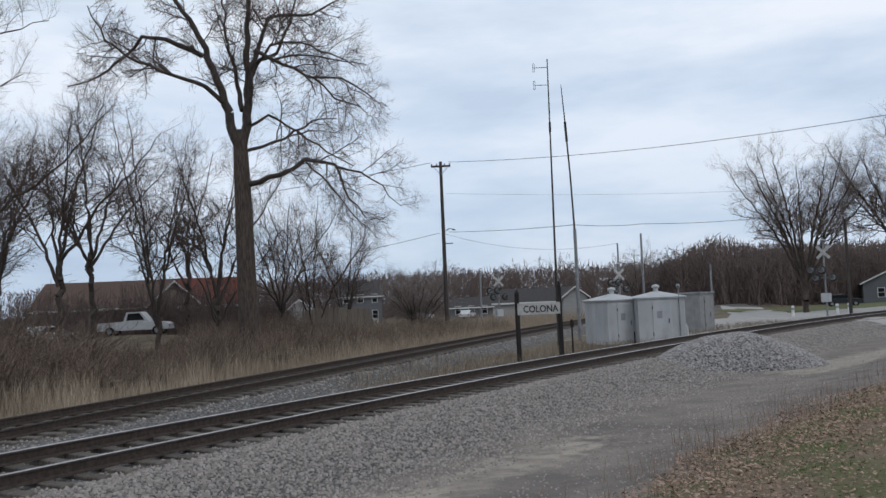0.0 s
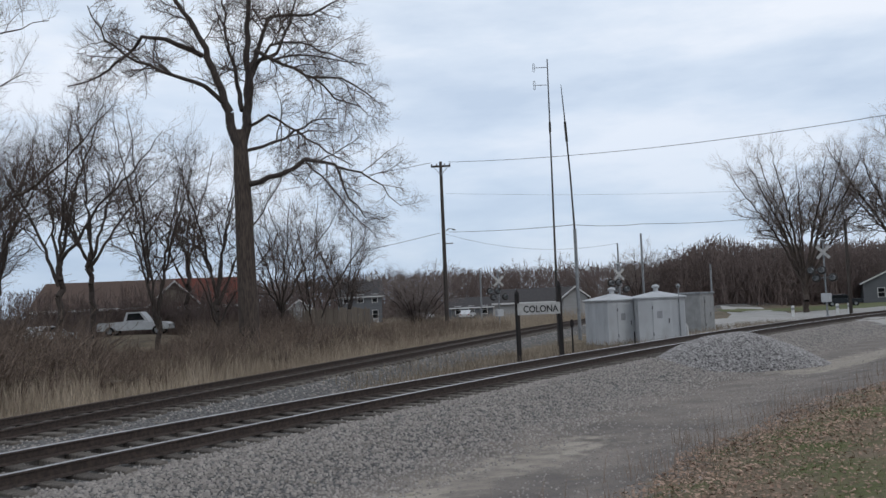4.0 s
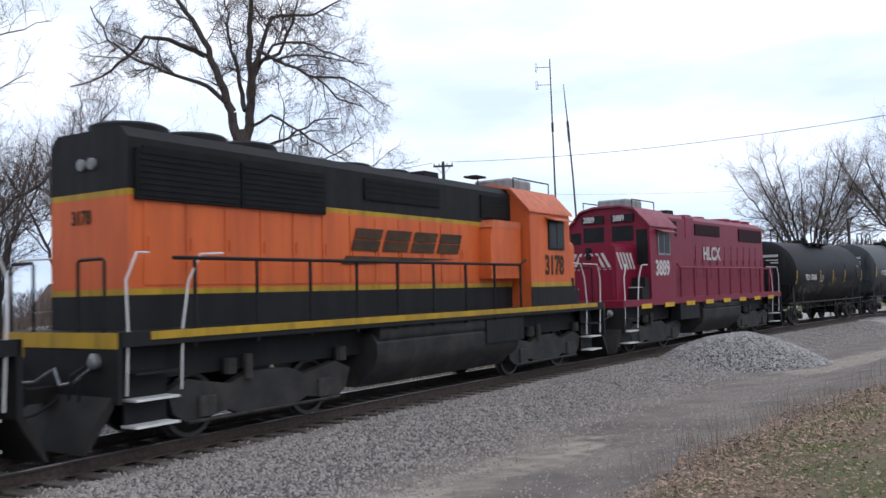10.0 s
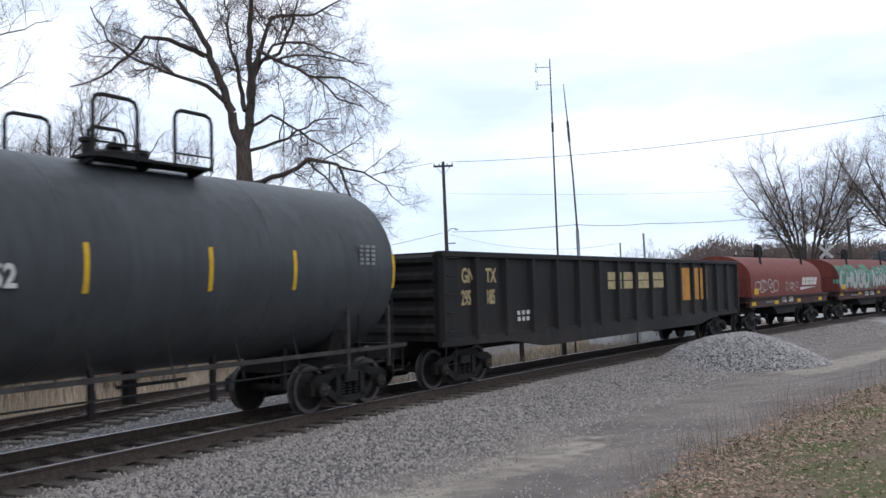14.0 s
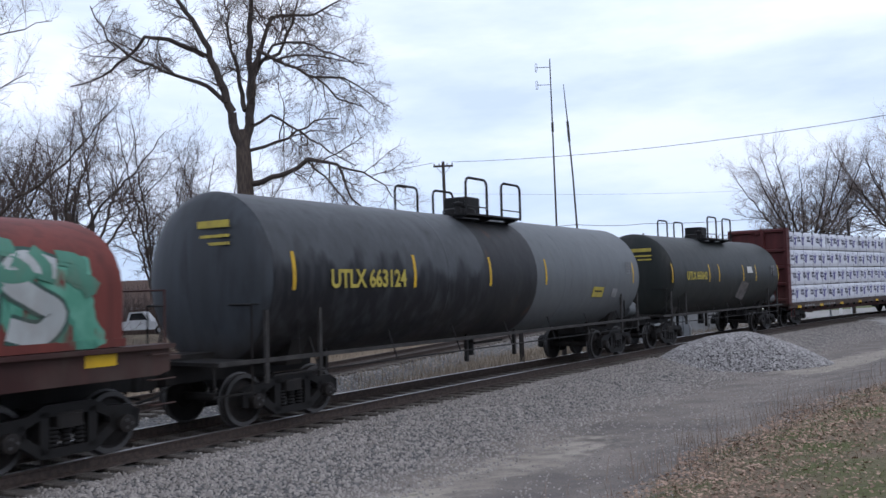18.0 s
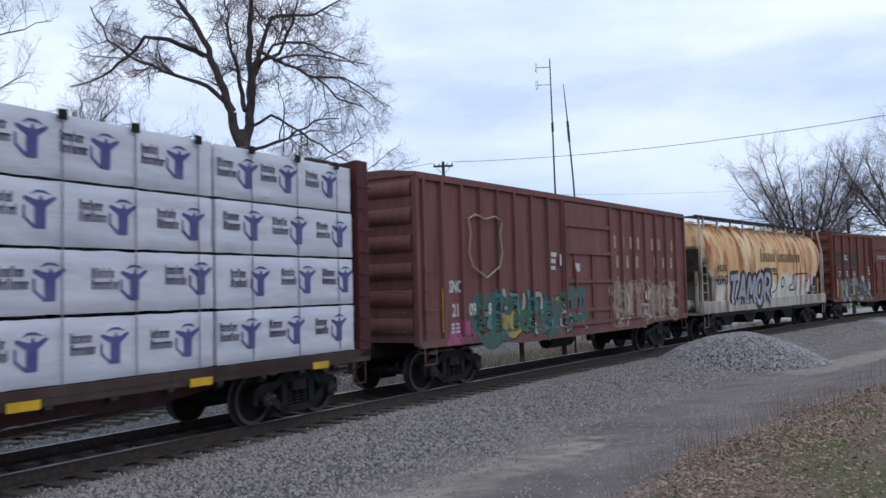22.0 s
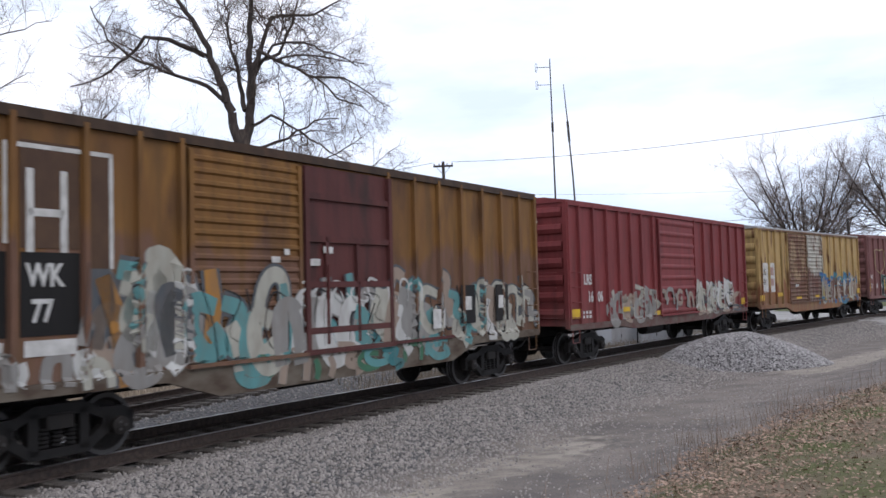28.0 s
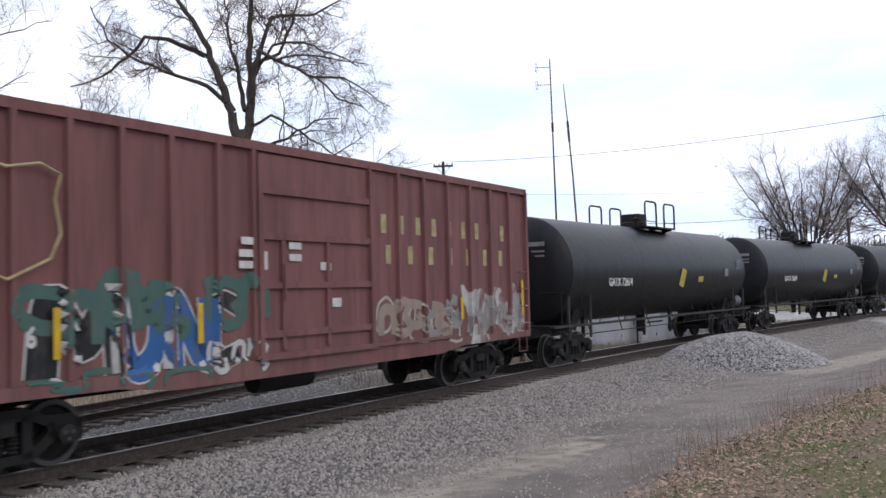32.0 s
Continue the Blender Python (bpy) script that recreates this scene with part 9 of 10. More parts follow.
    wild(car, -0.3, 7.4, 0.95, 1.4, 9, can["aqua"], pick("sky", "blue"), side, 153, thick=0.2, rim=0.03, label="blue sprayed cloud with a pale edge")
    wild(car, 0.9, 7.0, 1.05, 2.2, 18, can["tan"], pick("tan", "rustline", "bone", "grey"), side, 155, thick=0.42, rim=0.0, tall=1.0, label="wide sprayed patch")
    wild(car, 0.8, 7.4, 1.1, 2.0, 17, can["rustline"], pick("white", "bone", "bone", "tan", "rustline", "yellow"), side, 152, thick=0.2, rim=0.04, tall=1.0)
    wild(car, 1.0, 7.3, 1.3, 2.3, 12, can["rustline"], pick("white", "bone", "rustline"), side, 154, thick=0.14, rim=0.03, tall=1.0)
    add_car(car, *CUTS[17:19])
    # plum-brown boxcar with the shield
    m = paint("plum_brown_boxcar_paint", (0.245, 0.108, 0.100), (0.19, 0.086, 0.08), **brown, grit=0.55,
              tags=[(4.6, 7.5, 1.1, 2.2, [(0.3, 0.3, 0.28), (0.12, 0.055, 0.055), (0.34, 0.33, 0.31), (0.14, 0.06, 0.06)], 0.8, 52)])
    car, hb = boxcar(*CUTS[18:20], "plum-brown boxcar with a pale painted shield and blue graffiti", m, posts=(8, 7), door=(-1.82, 1.18), lefts=(-7.7, -7.5, -6.75, -5.97, -5.2, -4.4, -3.55, -2.65, -1.9))
    shield(car, -6.08, 3.18, 1.45, 1.45, -1.525)
    letter(car, "SNC", -7.4, 2.15, 0.36, T_WHITE, y=-1.44, wide=0.68)
    letter(car, "21", -7.3, 1.62, 0.38, T_WHITE, y=-1.44, wide=0.75)
    letter(car, "10", -6.6, 1.62, 0.38, T_WHITE, y=-1.44, wide=0.75)
    letter(car, "6", -5.78, 1.62, 0.36, T_WHITE, y=-1.44, wide=0.75)
    for q, (z, k) in enumerate(((3.34, 9), (2.74, 7))):
        for u in range(k):
            x = 1.58 + q * 0.14 + u * (0.6 if q == 0 else 0.76)
            part("firm_mark", Shape().box(x, x + 0.17, -1.443, -1.436, z, z + 0.37), T_BUFF, car)
    stickers(car, [(-2.2, 3.0, 0.3, 0.12), (-2.25, 2.8, 0.3, 0.12), (-2.25, 2.62, 0.3, 0.12), (-1.72, 2.6, 0.1, 0.3), (-1.1, 2.95, 0.3, 0.12), (-1.1, 2.75, 0.3, 0.12), (-0.3, 2.6, 0.28, 0.14), (0.0, 1.95, 0.25, 0.16)], y=-1.5)
    stickers(car, [(-7.6, 1.3, 0.11, 0.9), (-5.45, 1.45, 0.1, 0.65), (-3.1, 1.5, 0.1, 0.6), (7.3, 1.5, 0.1, 0.9), (4.4, 1.55, 0.1, 0.5)], m=T_YELLOW, y=-1.5)
    side = car_side(car)
    wild(car, -5.8, -1.6, 1.6, 2.5, 8, can["haze"], pick("haze"), side, 161, thick=0.3, rim=0.0, tall=0.8, label="dull teal sprayed haze")
    sprayed(car, "M", -5.75, -4.25, 1.15, 2.2, side, can["white"], can["black"], thick=0.44, rim=0.03, seed=5, label="black sprayed form with a white edge")
    sprayed(car, "UN", -4.5, -2.75, 1.12, 2.18, side, can["white"], can["blue"], thick=0.34, rim=0.03, seed=6, label="blue sprayed form with a white edge")
    sprayed(car, "C", -3.0, -2.1, 1.2, 2.2, side, can["white"], can["black"], thick=0.26, rim=0.03, seed=7, label="black sprayed form with a white edge")
    wild(car, -2.7, -1.7, 1.0, 1.6, 4, can["slate"], pick("white", "bone"), side, 164, thick=0.1, rim=0.02)
    wild(car, -5.8, -3.0, 0.95, 1.25, 4, can["haze"], pick("haze"), side, 168, thick=0.2, rim=0.0, label="dull teal sprayed haze")
    wild(car, 1.5, 4.5, 1.1, 2.1, 5, can["bone"], pick("bone"), side, 165, thick=0.06, hollow=True, tall=1.0, label="pale outlined sprayed bubble")
    wild(car, 1.6, 4.4, 1.15, 2.0, 6, can["grey"], pick("grey", "tan"), side, 166, thick=0.26, rim=0.0)
    wild(car, 5.0, 7.4, 1.2, 1.9, 5, can["grey"], pick("bone", "grey"), side, 167, thick=0.1, rim=0.02)
    add_car(car, *CUTS[18:20])


freight_tanks()
gondola(189.2, 212.2)
P_COIL = paint("red_oxide_coil_hood", (0.21, 0.05, 0.036), (0.17, 0.042, 0.032), rust=(0.13, 0.045, 0.035), rust_at=(0.6, 0.8), grit=0.5,
               )
P_COILTAG = paint("sprayed_coil_hood", (0.19, 0.048, 0.037), (0.155, 0.042, 0.034), rust=(0.13, 0.045, 0.035), rust_at=(0.6, 0.8), grit=0.1,
                  tags=[(-5.2, 4.3, 1.75, 2.7, [(0.05, 0.17, 0.12), (0.06, 0.2, 0.14), (0.075, 0.23, 0.16)], 0.7, 63)])
P_SILL = paint("oxide_red_sill", (0.065, 0.026, 0.023), (0.045, 0.02, 0.018), rust=(0.06, 0.04, 0.03), grit=0.6)
coil_car(211.6, 224.7, "red-oxide coil car with a round-topped hood", P_COIL, P_SILL)
coil_car(224.9, 238.0, "red-oxide coil car, hood sprayed with white and green graffiti", P_COILTAG, P_SILL, True)
lumber_car(*CUTS[10:12])
hopper(*CUTS[12:14])
freight_boxes()


# -- diesel engines --
E_ORANGE = paint("engine_orange_paint", (0.76, 0.115, 0.034), (0.64, 0.094, 0.03), rust=(0.45, 0.08, 0.03), rust_at=(0.62, 0.9), rough=0.5, grit=0.3, spec=0.25, soil=0.5)
E_ORANGEPALE = paint("engine_faded_orange_paint", (0.76, 0.155, 0.038), (0.64, 0.125, 0.034), rust=(0.45, 0.1, 0.035), rust_at=(0.62, 0.9), rough=0.5, grit=0.3, spec=0.25, soil=0.5)
E_DARK = paint("engine_black_paint", (0.019, 0.019, 0.0205), (0.027, 0.0265, 0.027), rust=(0.02, 0.019, 0.018), rust_at=(0.66, 0.9), rough=0.6, grit=0.05, spec=0.1)
E_GRILLE = mat("black_radiator_grille", (0.008, 0.008, 0.009), (0.013, 0.013, 0.014), rough=0.85)
E_YELLOW = paint("engine_yellow_stripe", (0.55, 0.34, 0.028), (0.42, 0.255, 0.03), rust=(0.2, 0.12, 0.04), rust_at=(0.66, 0.85), rough=0.5, grit=0.3)
E_MAROON = paint("engine_maroon_paint", (0.235, 0.008, 0.036), (0.20, 0.007, 0.03), rust=(0.12, 0.025, 0.04), rust_at=(0.7, 0.9), rough=0.45, grit=0.12, spec=0.25, soil=0.35)
E_MAROONDARK = mat("maroon_grille", (0.035, 0.008, 0.013), (0.025, 0.006, 0.01), rough=0.8)
E_UNDER = mat("grimy_underframe", (0.042, 0.04, 0.039), (0.025, 0.024, 0.0235), rough=0.75, scale=3, grime=(0.05, 0.045, 0.041), grime_scale=1.6, bump=0.3, bump_scale=9)
E_LAMP = glow("lit_headlamp", (1.0, 0.93, 0.78), 2.6)
E_GREY = paint("roof_grey_paint", (0.33, 0.34, 0.35), (0.26, 0.27, 0.27), rust=(0.2, 0.18, 0.16), rough=0.5)


def engine(a, b, label, flip, six, body, top, stripe, low, grille, nose, cab, hood_end, rails, lit, under, win=(1.0, -0.55), duct=0.1, tank=None):
    """A hood diesel. All places are given with the cab towards -x; flip = -1 turns it end for end. nose, cab, hood_end: x of the nose's
    front, (cab front, cab rear), hood's rear."""
    L = b - a
    car = thing("diesel_engine", label, "locomotive", group="diesel engines of the train")
    half = L / 2

    def bx(s, x0, x1, y0, y1, z0, z1, mi=0, c=0.0):
        return s.box(*sorted((flip * x0, flip * x1)), *sorted((y0, y1)), z0, z1, mi, c)

    def px(pts):
        return [(flip * x, z) for x, z in pts]

    def P(x, y, z):
        return (flip * x, y, z)

    c0, c1 = cab
    # running board, sill stripe and end sheets
    part("deck", bx(Shape(), -half + 0.75, half - 0.75, -1.5, 1.5, 1.46, 1.60), low, car)
    for y in (-1, 1):
        if stripe is E_YELLOW:
            part("sill_stripe", bx(Shape(), -half + 1.3, half - 1.3, y * 1.50, y * 1.515, 1.51, 1.595), stripe, car)
        part("frame_sill", bx(Shape(), -half + 1.6, half - 1.6, y * 0.85, y * 1.0, 1.0, 1.46), under, car)
    # hood: bands of colour from the running board up
    bands = [(1.60, 2.10, low), (2.10, 2.19, stripe), (2.19, 3.54, body), (3.54, 3.63, stripe), (3.63, 4.30, top)]
    for z0, z1, m in bands:
        part("hood_side", bx(Shape(), c1, hood_end, -0.95, 0.95, z0, z1), m, car)
    part("hood_roof", Shape().prism([(-0.95, 4.30), (0.95, 4.30), (0.95, 4.38), (0.78, 4.55), (-0.78, 4.55), (-0.95, 4.38)], "x", *sorted((flip * c1, flip * hood_end))), top, car)
    n = int((hood_end - c1 - 1.5) / 0.8)
    for y in (-1, 1):
        for i in range(n):
            x = c1 + 1.7 + i * 0.8
            d = bx(Shape(), x + 0.03, x + 0.77, y * 0.95, y * 0.965, 2.24, 3.5)
            bx(d, x + 0.66, x + 0.70, y * 0.965, y * 0.985, 2.75, 2.95)
            part("hood_door", d, body, car)
        g = [(c1 + 0.15, c1 + 1.5, 3.74, 4.28), (c1 + 3.3, c1 + 6.0, 3.85, 4.27), (hood_end - 3.3, hood_end - 0.25, 3.74, 4.27)]
        for x0, x1, z0, z1 in g:
            gr = bx(Shape(), x0, x1, y * 0.95, y * 0.985, z0, z1)
            k = int((z1 - z0) / 0.09)
            for i in range(k):
                z = z0 + (z1 - z0) * (i + 0.5) / k
                bx(gr, x0 + 0.03, x1 - 0.03, y * 0.985, y * 0.992, z - 0.02, z + 0.012)
            part("intake_grille", gr, grille, car)
        part("blower_duct", Shape().prism(px([(c1 + duct, 2.3), (c1 + duct + 1.5, 2.3), (c1 + duct + 1.5, 3.3), (c1 + duct + 1.35, 3.66), (c1 + duct, 3.66)]), "y", y * 0.95, y * 1.28), body, car)
    if stripe is E_YELLOW:
        part("duct_cap", Shape().prism(px([(c1 + duct - 0.02, 3.5), (c1 + duct + 1.46, 3.5), (c1 + duct + 1.33, 3.675), (c1 + duct - 0.02, 3.675)]), "y", -1.285, -0.95), E_PEACH, car)
    # cab
    w = 1.5
    shell = Shape().prism([(-w, 1.6), (w, 1.6), (w, 3.95), (1.0, 4.5), (0.5, 4.62), (-0.5, 4.62), (-1.0, 4.5), (-w, 3.95)], "x", *sorted((flip * c0, flip * c1)))
    cab_part = part("cab", shell, body, car)
    part("cab_roof", Shape().prism([(-w - 0.06, 3.93), (-w - 0.03, 4.0), (-1.0, 4.56), (-0.5, 4.68), (0.5, 4.68), (1.0, 4.56), (w + 0.03, 4.0), (w + 0.06, 3.93), (1.0, 4.5), (0.5, 4.62), (-0.5, 4.62), (-1.0, 4.5)], "x", *sorted((flip * (c0 - 0.12), flip * (c1 + 0.1)))), E_PEACH if body is not E_MAROON else E_MAROONPALE, cab_part)
    for y in (-1, 1):
        if low is not body:
            part("cab_skirt", bx(Shape(), c0 - 0.02, c1 + 0.02, y * 1.5, y * 1.512, 1.6, 2.08), low, car)
            part("cab_stripe", bx(Shape(), c0 - 0.02, c1 + 0.02, y * 1.5, y * 1.512, 2.08, 2.2), stripe, car)
        w0, w1 = c0 + win[0], c1 + win[1]
        pane = bx(Shape(), w0, w1, y * 1.5, y * 1.53, 3.02, 3.78)
        f = part("window_frame", pane, E_DARK if body is not E_MAROON else E_GREY, cab_part)
        mid_x = (w0 + w1) / 2
        part("window_pane", bx(Shape(), w0 + 0.06, mid_x - 0.03, y * 1.53, y * 1.536, 3.08, 3.72), M_GLASS, f)
        part("window_pane", bx(Shape(), mid_x + 0.03, w1 - 0.06, y * 1.53, y * 1.536, 3.08, 3.72), M_GLASS, f)
        part("window_awning", Shape().prism([(y * 1.5, 3.86), (y * 1.5, 3.82), (y * 1.78, 3.74), (y * 1.78, 3.77)], "x", *sorted((flip * (w0 - 0.12), flip * (w1 + 0.12)))), E_PEACH if body is not E_MAROON else E_MAROONPALE, cab_part)
    for y0, y1 in ((-1.42, -1.02), (-0.92, -0.15), (0.15, 0.92), (1.02, 1.42)):
        z0, z1 = (3.05, 3.95) if abs(y0) < 1 else (2.7, 3.85)
        if abs((y0 + y1) / 2) < 1:
            z0, z1 = 3.5, 4.0
        part("front_window", bx(Shape(), c0 - 0.012, c0, y0, y1, z0, z1), M_GLASS, cab_part)
    for y in (-0.55, 0.55):
        part("number_board", bx(Shape(), c0 - 0.07, c0, y - 0.4, y + 0.4, 4.12, 4.38, 0), M_BLACK, cab_part)
    for y in (-1, 1):
        if low is not body:
            part("front_skirt", bx(Shape(), c0 - 0.012, c0, y * 0.95, y * 1.5, 1.6, 2.08), low, car)
            part("front_stripe", bx(Shape(), c0 - 0.012, c0, y * 0.95, y * 1.5, 2.08, 2.2), stripe, car)
        part("walkway_step", bx(Shape(), c0 - 0.62, c0 - 0.014, y * 0.97, y * 1.44, 1.6, 2.0), under, car)
        part("walkway_step", bx(Shape(), c0 - 0.34, c0 - 0.016, y * 0.97, y * 1.43, 2.0, 2.3), under, car)
        part("tread_edge", bx(Shape(), c0 - 0.64, c0 - 0.6, y * 0.97, y * 1.44, 1.97, 2.0), M_WHITE, car, "white step edge")
        if lit:
            sp = Shape()
            bx(sp, -half + 0.85, -half + 1.75, y * 1.44, y * 1.49, 0.55, 1.46)
            part("step_panel", sp, E_DARK, car)
    # short nose
    nb = [(1.6, 2.10, low), (2.10, 2.19, stripe), (2.19, 3.12, body)]
    for z0, z1, m in nb:
        part("nose_side", bx(Shape(), nose, c0, -0.95, 0.95, z0, z1, 0, 0.0), m, car)
    part("nose_top", Shape().prism([(-0.95, 3.12), (0.95, 3.12), (0.93, 3.26), (0.78, 3.38), (-0.78, 3.38), (-0.93, 3.26)], "x", *sorted((flip * nose, flip * c0))), body, car)
    part("nose_door", bx(Shape(), nose - 0.02, nose, -0.35, 0.35, 1.7, 3.0, c=0.0), body, car)
    lamp_m = E_LAMP if lit else M_GLASS
    for z in (2.98, 3.2):
        part("headlight", Shape().lathe([(0.10, -0.05), (0.10, 0.03), (0.085, 0.05), (0.01, 0.05)] if flip < 0 else [(0.10, 0.05), (0.10, -0.03), (0.085, -0.05), (0.01, -0.05)], (flip * (nose - 0.03), 0, z), "x", 16), lamp_m, car)
    # rear hood end: lamps and a door
    for y in (-0.13, 0.13):
        part("rear_light", Shape().lathe([(0.09, -0.02), (0.09, 0.04), (0.01, 0.05)] if flip > 0 else [(0.09, 0.02), (0.09, -0.04), (0.01, -0.05)], (flip * (hood_end + 0.01), y, 4.05), "x", 12), E_GREY, car)
    # roof gear
    for x in (hood_end - 0.75, hood_end - 2.0, hood_end - 3.2):
        f = part("radiator_fan", Shape().lathe([(0.62, 4.5), (0.62, 4.68), (0.56, 4.72), (0.5, 4.70), (0.01, 4.70)], (flip * x, 0, 0), "z", 22), E_DARK if top is E_DARK else top, car)
    for x in (c1 + 4.0, c1 + 5.4):
        part("brake_fan", Shape().lathe([(0.55, 4.5), (0.55, 4.64), (0.5, 4.67), (0.01, 4.66)], (flip * x, 0, 0), "z", 20), E_DARK if top is E_DARK else top, car)
    part("exhaust", bx(Shape(), c1 + 2.3, c1 + 2.9, -0.3, 0.3, 4.5, 4.78), E_DARK, car)
    h = Shape().tube([P(c1 + 6.9, 0, 4.5), P(c1 + 6.9, 0, 4.95)], 0.03, 6)
    for dy, k in ((-0.18, 1), (0, -1), (0.18, 1)):
        h.lathe([(0.03, -0.25 * k), (0.04, 0.0), (0.09, 0.2 * k), (0.13, 0.26 * k), (0.01, 0.26 * k)], (flip * (c1 + 6.9), dy, 5.0), "x", 10)
    if lit:
        part("horn", h, E_DARK, car)
    part("air_conditioner", bx(Shape(), c0 + 0.35, c0 + 1.6, -0.55, 0.55, 4.62, 4.92, c=0.05), E_GREY, car)
    an = Shape()
    for y in (-0.9, 0.9):
        an.tube([P(c0 + 0.0, y, 4.5), P(c0 + 0.0, y, 4.85), P(c1 - 0.3, y, 4.85), P(c1 - 0.3, y, 4.5)], 0.02, 5)
    an.tube([P(c0 + 1.8, 0.3, 4.6), P(c0 + 1.8, 0.3, 5.0)], 0.02, 5).box(*sorted((flip * (c0 + 1.7), flip * (c0 + 2.2))), 0.1, 0.5, 4.95, 5.0)
    part("antenna_rack", an, E_DARK, car)
    # handrails
    top_z, low_z = 2.62, 1.6
    for y in (-1, 1):
        x = c1 + 0.5
        xs = []
        while x < half - 2.1:
            xs.append(x)
            x += 1.28
        for x in xs:
            part("stanchion", Shape().tube([P(x, y * 1.46, 1.42), P(x, y * 1.46, top_z)], 0.032, 6), rails, car)
        part("handrail", Shape().tube([P(xs[0] - 0.3, y * 1.46, top_z + 0.12), P(xs[0], y * 1.46, top_z), P(xs[-1] + 0.4, y * 1.46, top_z)], 0.03, 6), rails, car)
        for e in (-1, 1):
            x0 = e * (half - 0.95)
            for dx, lean in ((0.0, 0.0), (0.95, 0.35)):
                xx = x0 - e * dx
                part("step_handrail", Shape().tube([P(xx, y * 1.42, 0.85), P(xx, y * 1.46, 1.62), P(xx - e * (0.12 if dx else -0.03), y * 1.46, 2.3), P(xx - e * (0.35 if dx else 0.15), y * 1.46, 2.68), P(xx - e * (0.8 if dx else 0.55), y * (1.46 if dx else 1.2), 2.70)], 0.018, 6), M_WHITE, car)
            st = part("step_well", bx(Shape(), x0 - e * 0.12, x0 - e * 0.85, y * 1.15, y * 1.2, 0.35, 1.5), under, car)
            for z in (0.38, 0.75, 1.12):
                part("step", bx(Shape(), x0 - e * 0.1, x0 - e * 0.85, y * 1.15, y * 1.5, z, z + 0.035), M_WHITE if z < 0.8 else under, st)
    # ends: pilot sheet, plough, rails
    for e in (-1, 1):
        xf = e * (half - 0.75)
        part("end_sheet", bx(Shape(), xf, xf - e * 0.08, -1.5, 1.5, 0.75, 1.6), under, car)
        part("end_stripe", bx(Shape(), xf + e * 0.012, xf, -1.5, 1.5, 1.45, 1.6), stripe, car)
        part("plough", Shape().prism(px([(xf + e * 0.02, 0.85), (xf + e * 0.28, 0.55), (xf + e * 0.45, 0.14), (xf + e * 0.40, 0.14), (xf + e * 0.1, 0.55), (xf - e * 0.02, 0.75)]), "y", -1.4, 1.4), T_BLACK, car)
        for y in (-1, 1):
            part("end_handrail", Shape().tube([P(xf - e * 0.05, y * 1.15, 1.6), P(xf - e * 0.05, y * 1.15, 2.56), P(xf - e * 0.05, y * 1.1, 2.6), P(xf - e * 0.05, y * 0.6, 2.6), P(xf - e * 0.05, y * 0.55, 2.56), P(xf - e * 0.05, y * 0.55, 1.6)], 0.026, 6), rails, car)
        part("jumper_cable", Shape().tube([P(xf + e * 0.06, -1.1, 1.3), P(xf + e * 0.16, -0.75, 1.05), P(xf + e * 0.18, -0.45, 1.0), P(xf + e * 0.1, -0.2, 1.22), P(xf + e * 0.16, 0.2, 1.02), P(xf + e * 0.18, 0.6, 1.0), P(xf + e * 0.06, 1.1, 1.3)], 0.022, 6), M_STEEL, car, "sagging pale jumper cable")
        for y in (-1.05, 1.05):
            part("cable_socket", Shape().lathe([(0.09, xf), (0.1, xf + e * 0.08), (0.06, xf + e * 0.12), (0.01, xf + e * 0.12)] if flip > 0 else [(0.09, -xf), (0.1, -xf - e * 0.08), (0.06, -xf - e * 0.12), (0.01, -xf - e * 0.12)], (0, y, 1.32), "x", 10), M_STEEL, car)
        for y in (-1.0, -0.75, 0.75, 1.0):
            part("air_hose", Shape().tube([P(xf, y, 1.25), P(xf + e * 0.18, y * 0.97, 1.15), P(xf + e * 0.2, y * 0.9, 0.8)], 0.025, 6), M_BLACK, car)
        if lit and e < 0:
            for y in (-1.12, 1.12):
                dl = part("ditch_light_box", bx(Shape(), xf - e * 0.02, xf - e * 0.28, y - 0.15, y + 0.15, 1.62, 1.98, c=0.03), stripe, car)
                part("ditch_light", Shape().lathe([(0.10, 0.03), (0.10, -0.02), (0.085, -0.04), (0.01, -0.04)], (flip * (xf + e * 0.0), y, 1.9), "x", 14), E_LAMP, dl)
    # tank, reservoirs, bogies
    fx0, fx1 = tank or (-half * 0.34, half * 0.35)
    prof = [(-1.35, 0.75), (-1.42, 0.95), (-1.42, 1.2), (-1.25, 1.38), (1.25, 1.38), (1.42, 1.2), (1.42, 0.95), (1.35, 0.75), (0.9, 0.35), (-0.9, 0.35)]
    tk = part("fuel_tank", Shape().prism(prof, "x", fx0, fx1), E_UNDER, car)
    part("air_reservoir", Shape().tube([(fx0 + 0.1, -1.26, 1.36), (fx1 - 0.1, -1.26, 1.36)], 0.17, 12), E_UNDER, tk)
    part("battery_box", bx(Shape(), c1 + 0.4, c1 + 2.2, -1.46, -1.1, 0.95, 1.44), under, car)
    places, bc = ((-1.95, 0.0, 1.95), half - 4.15) if six else ((-1.37, 1.37), half - 3.95)
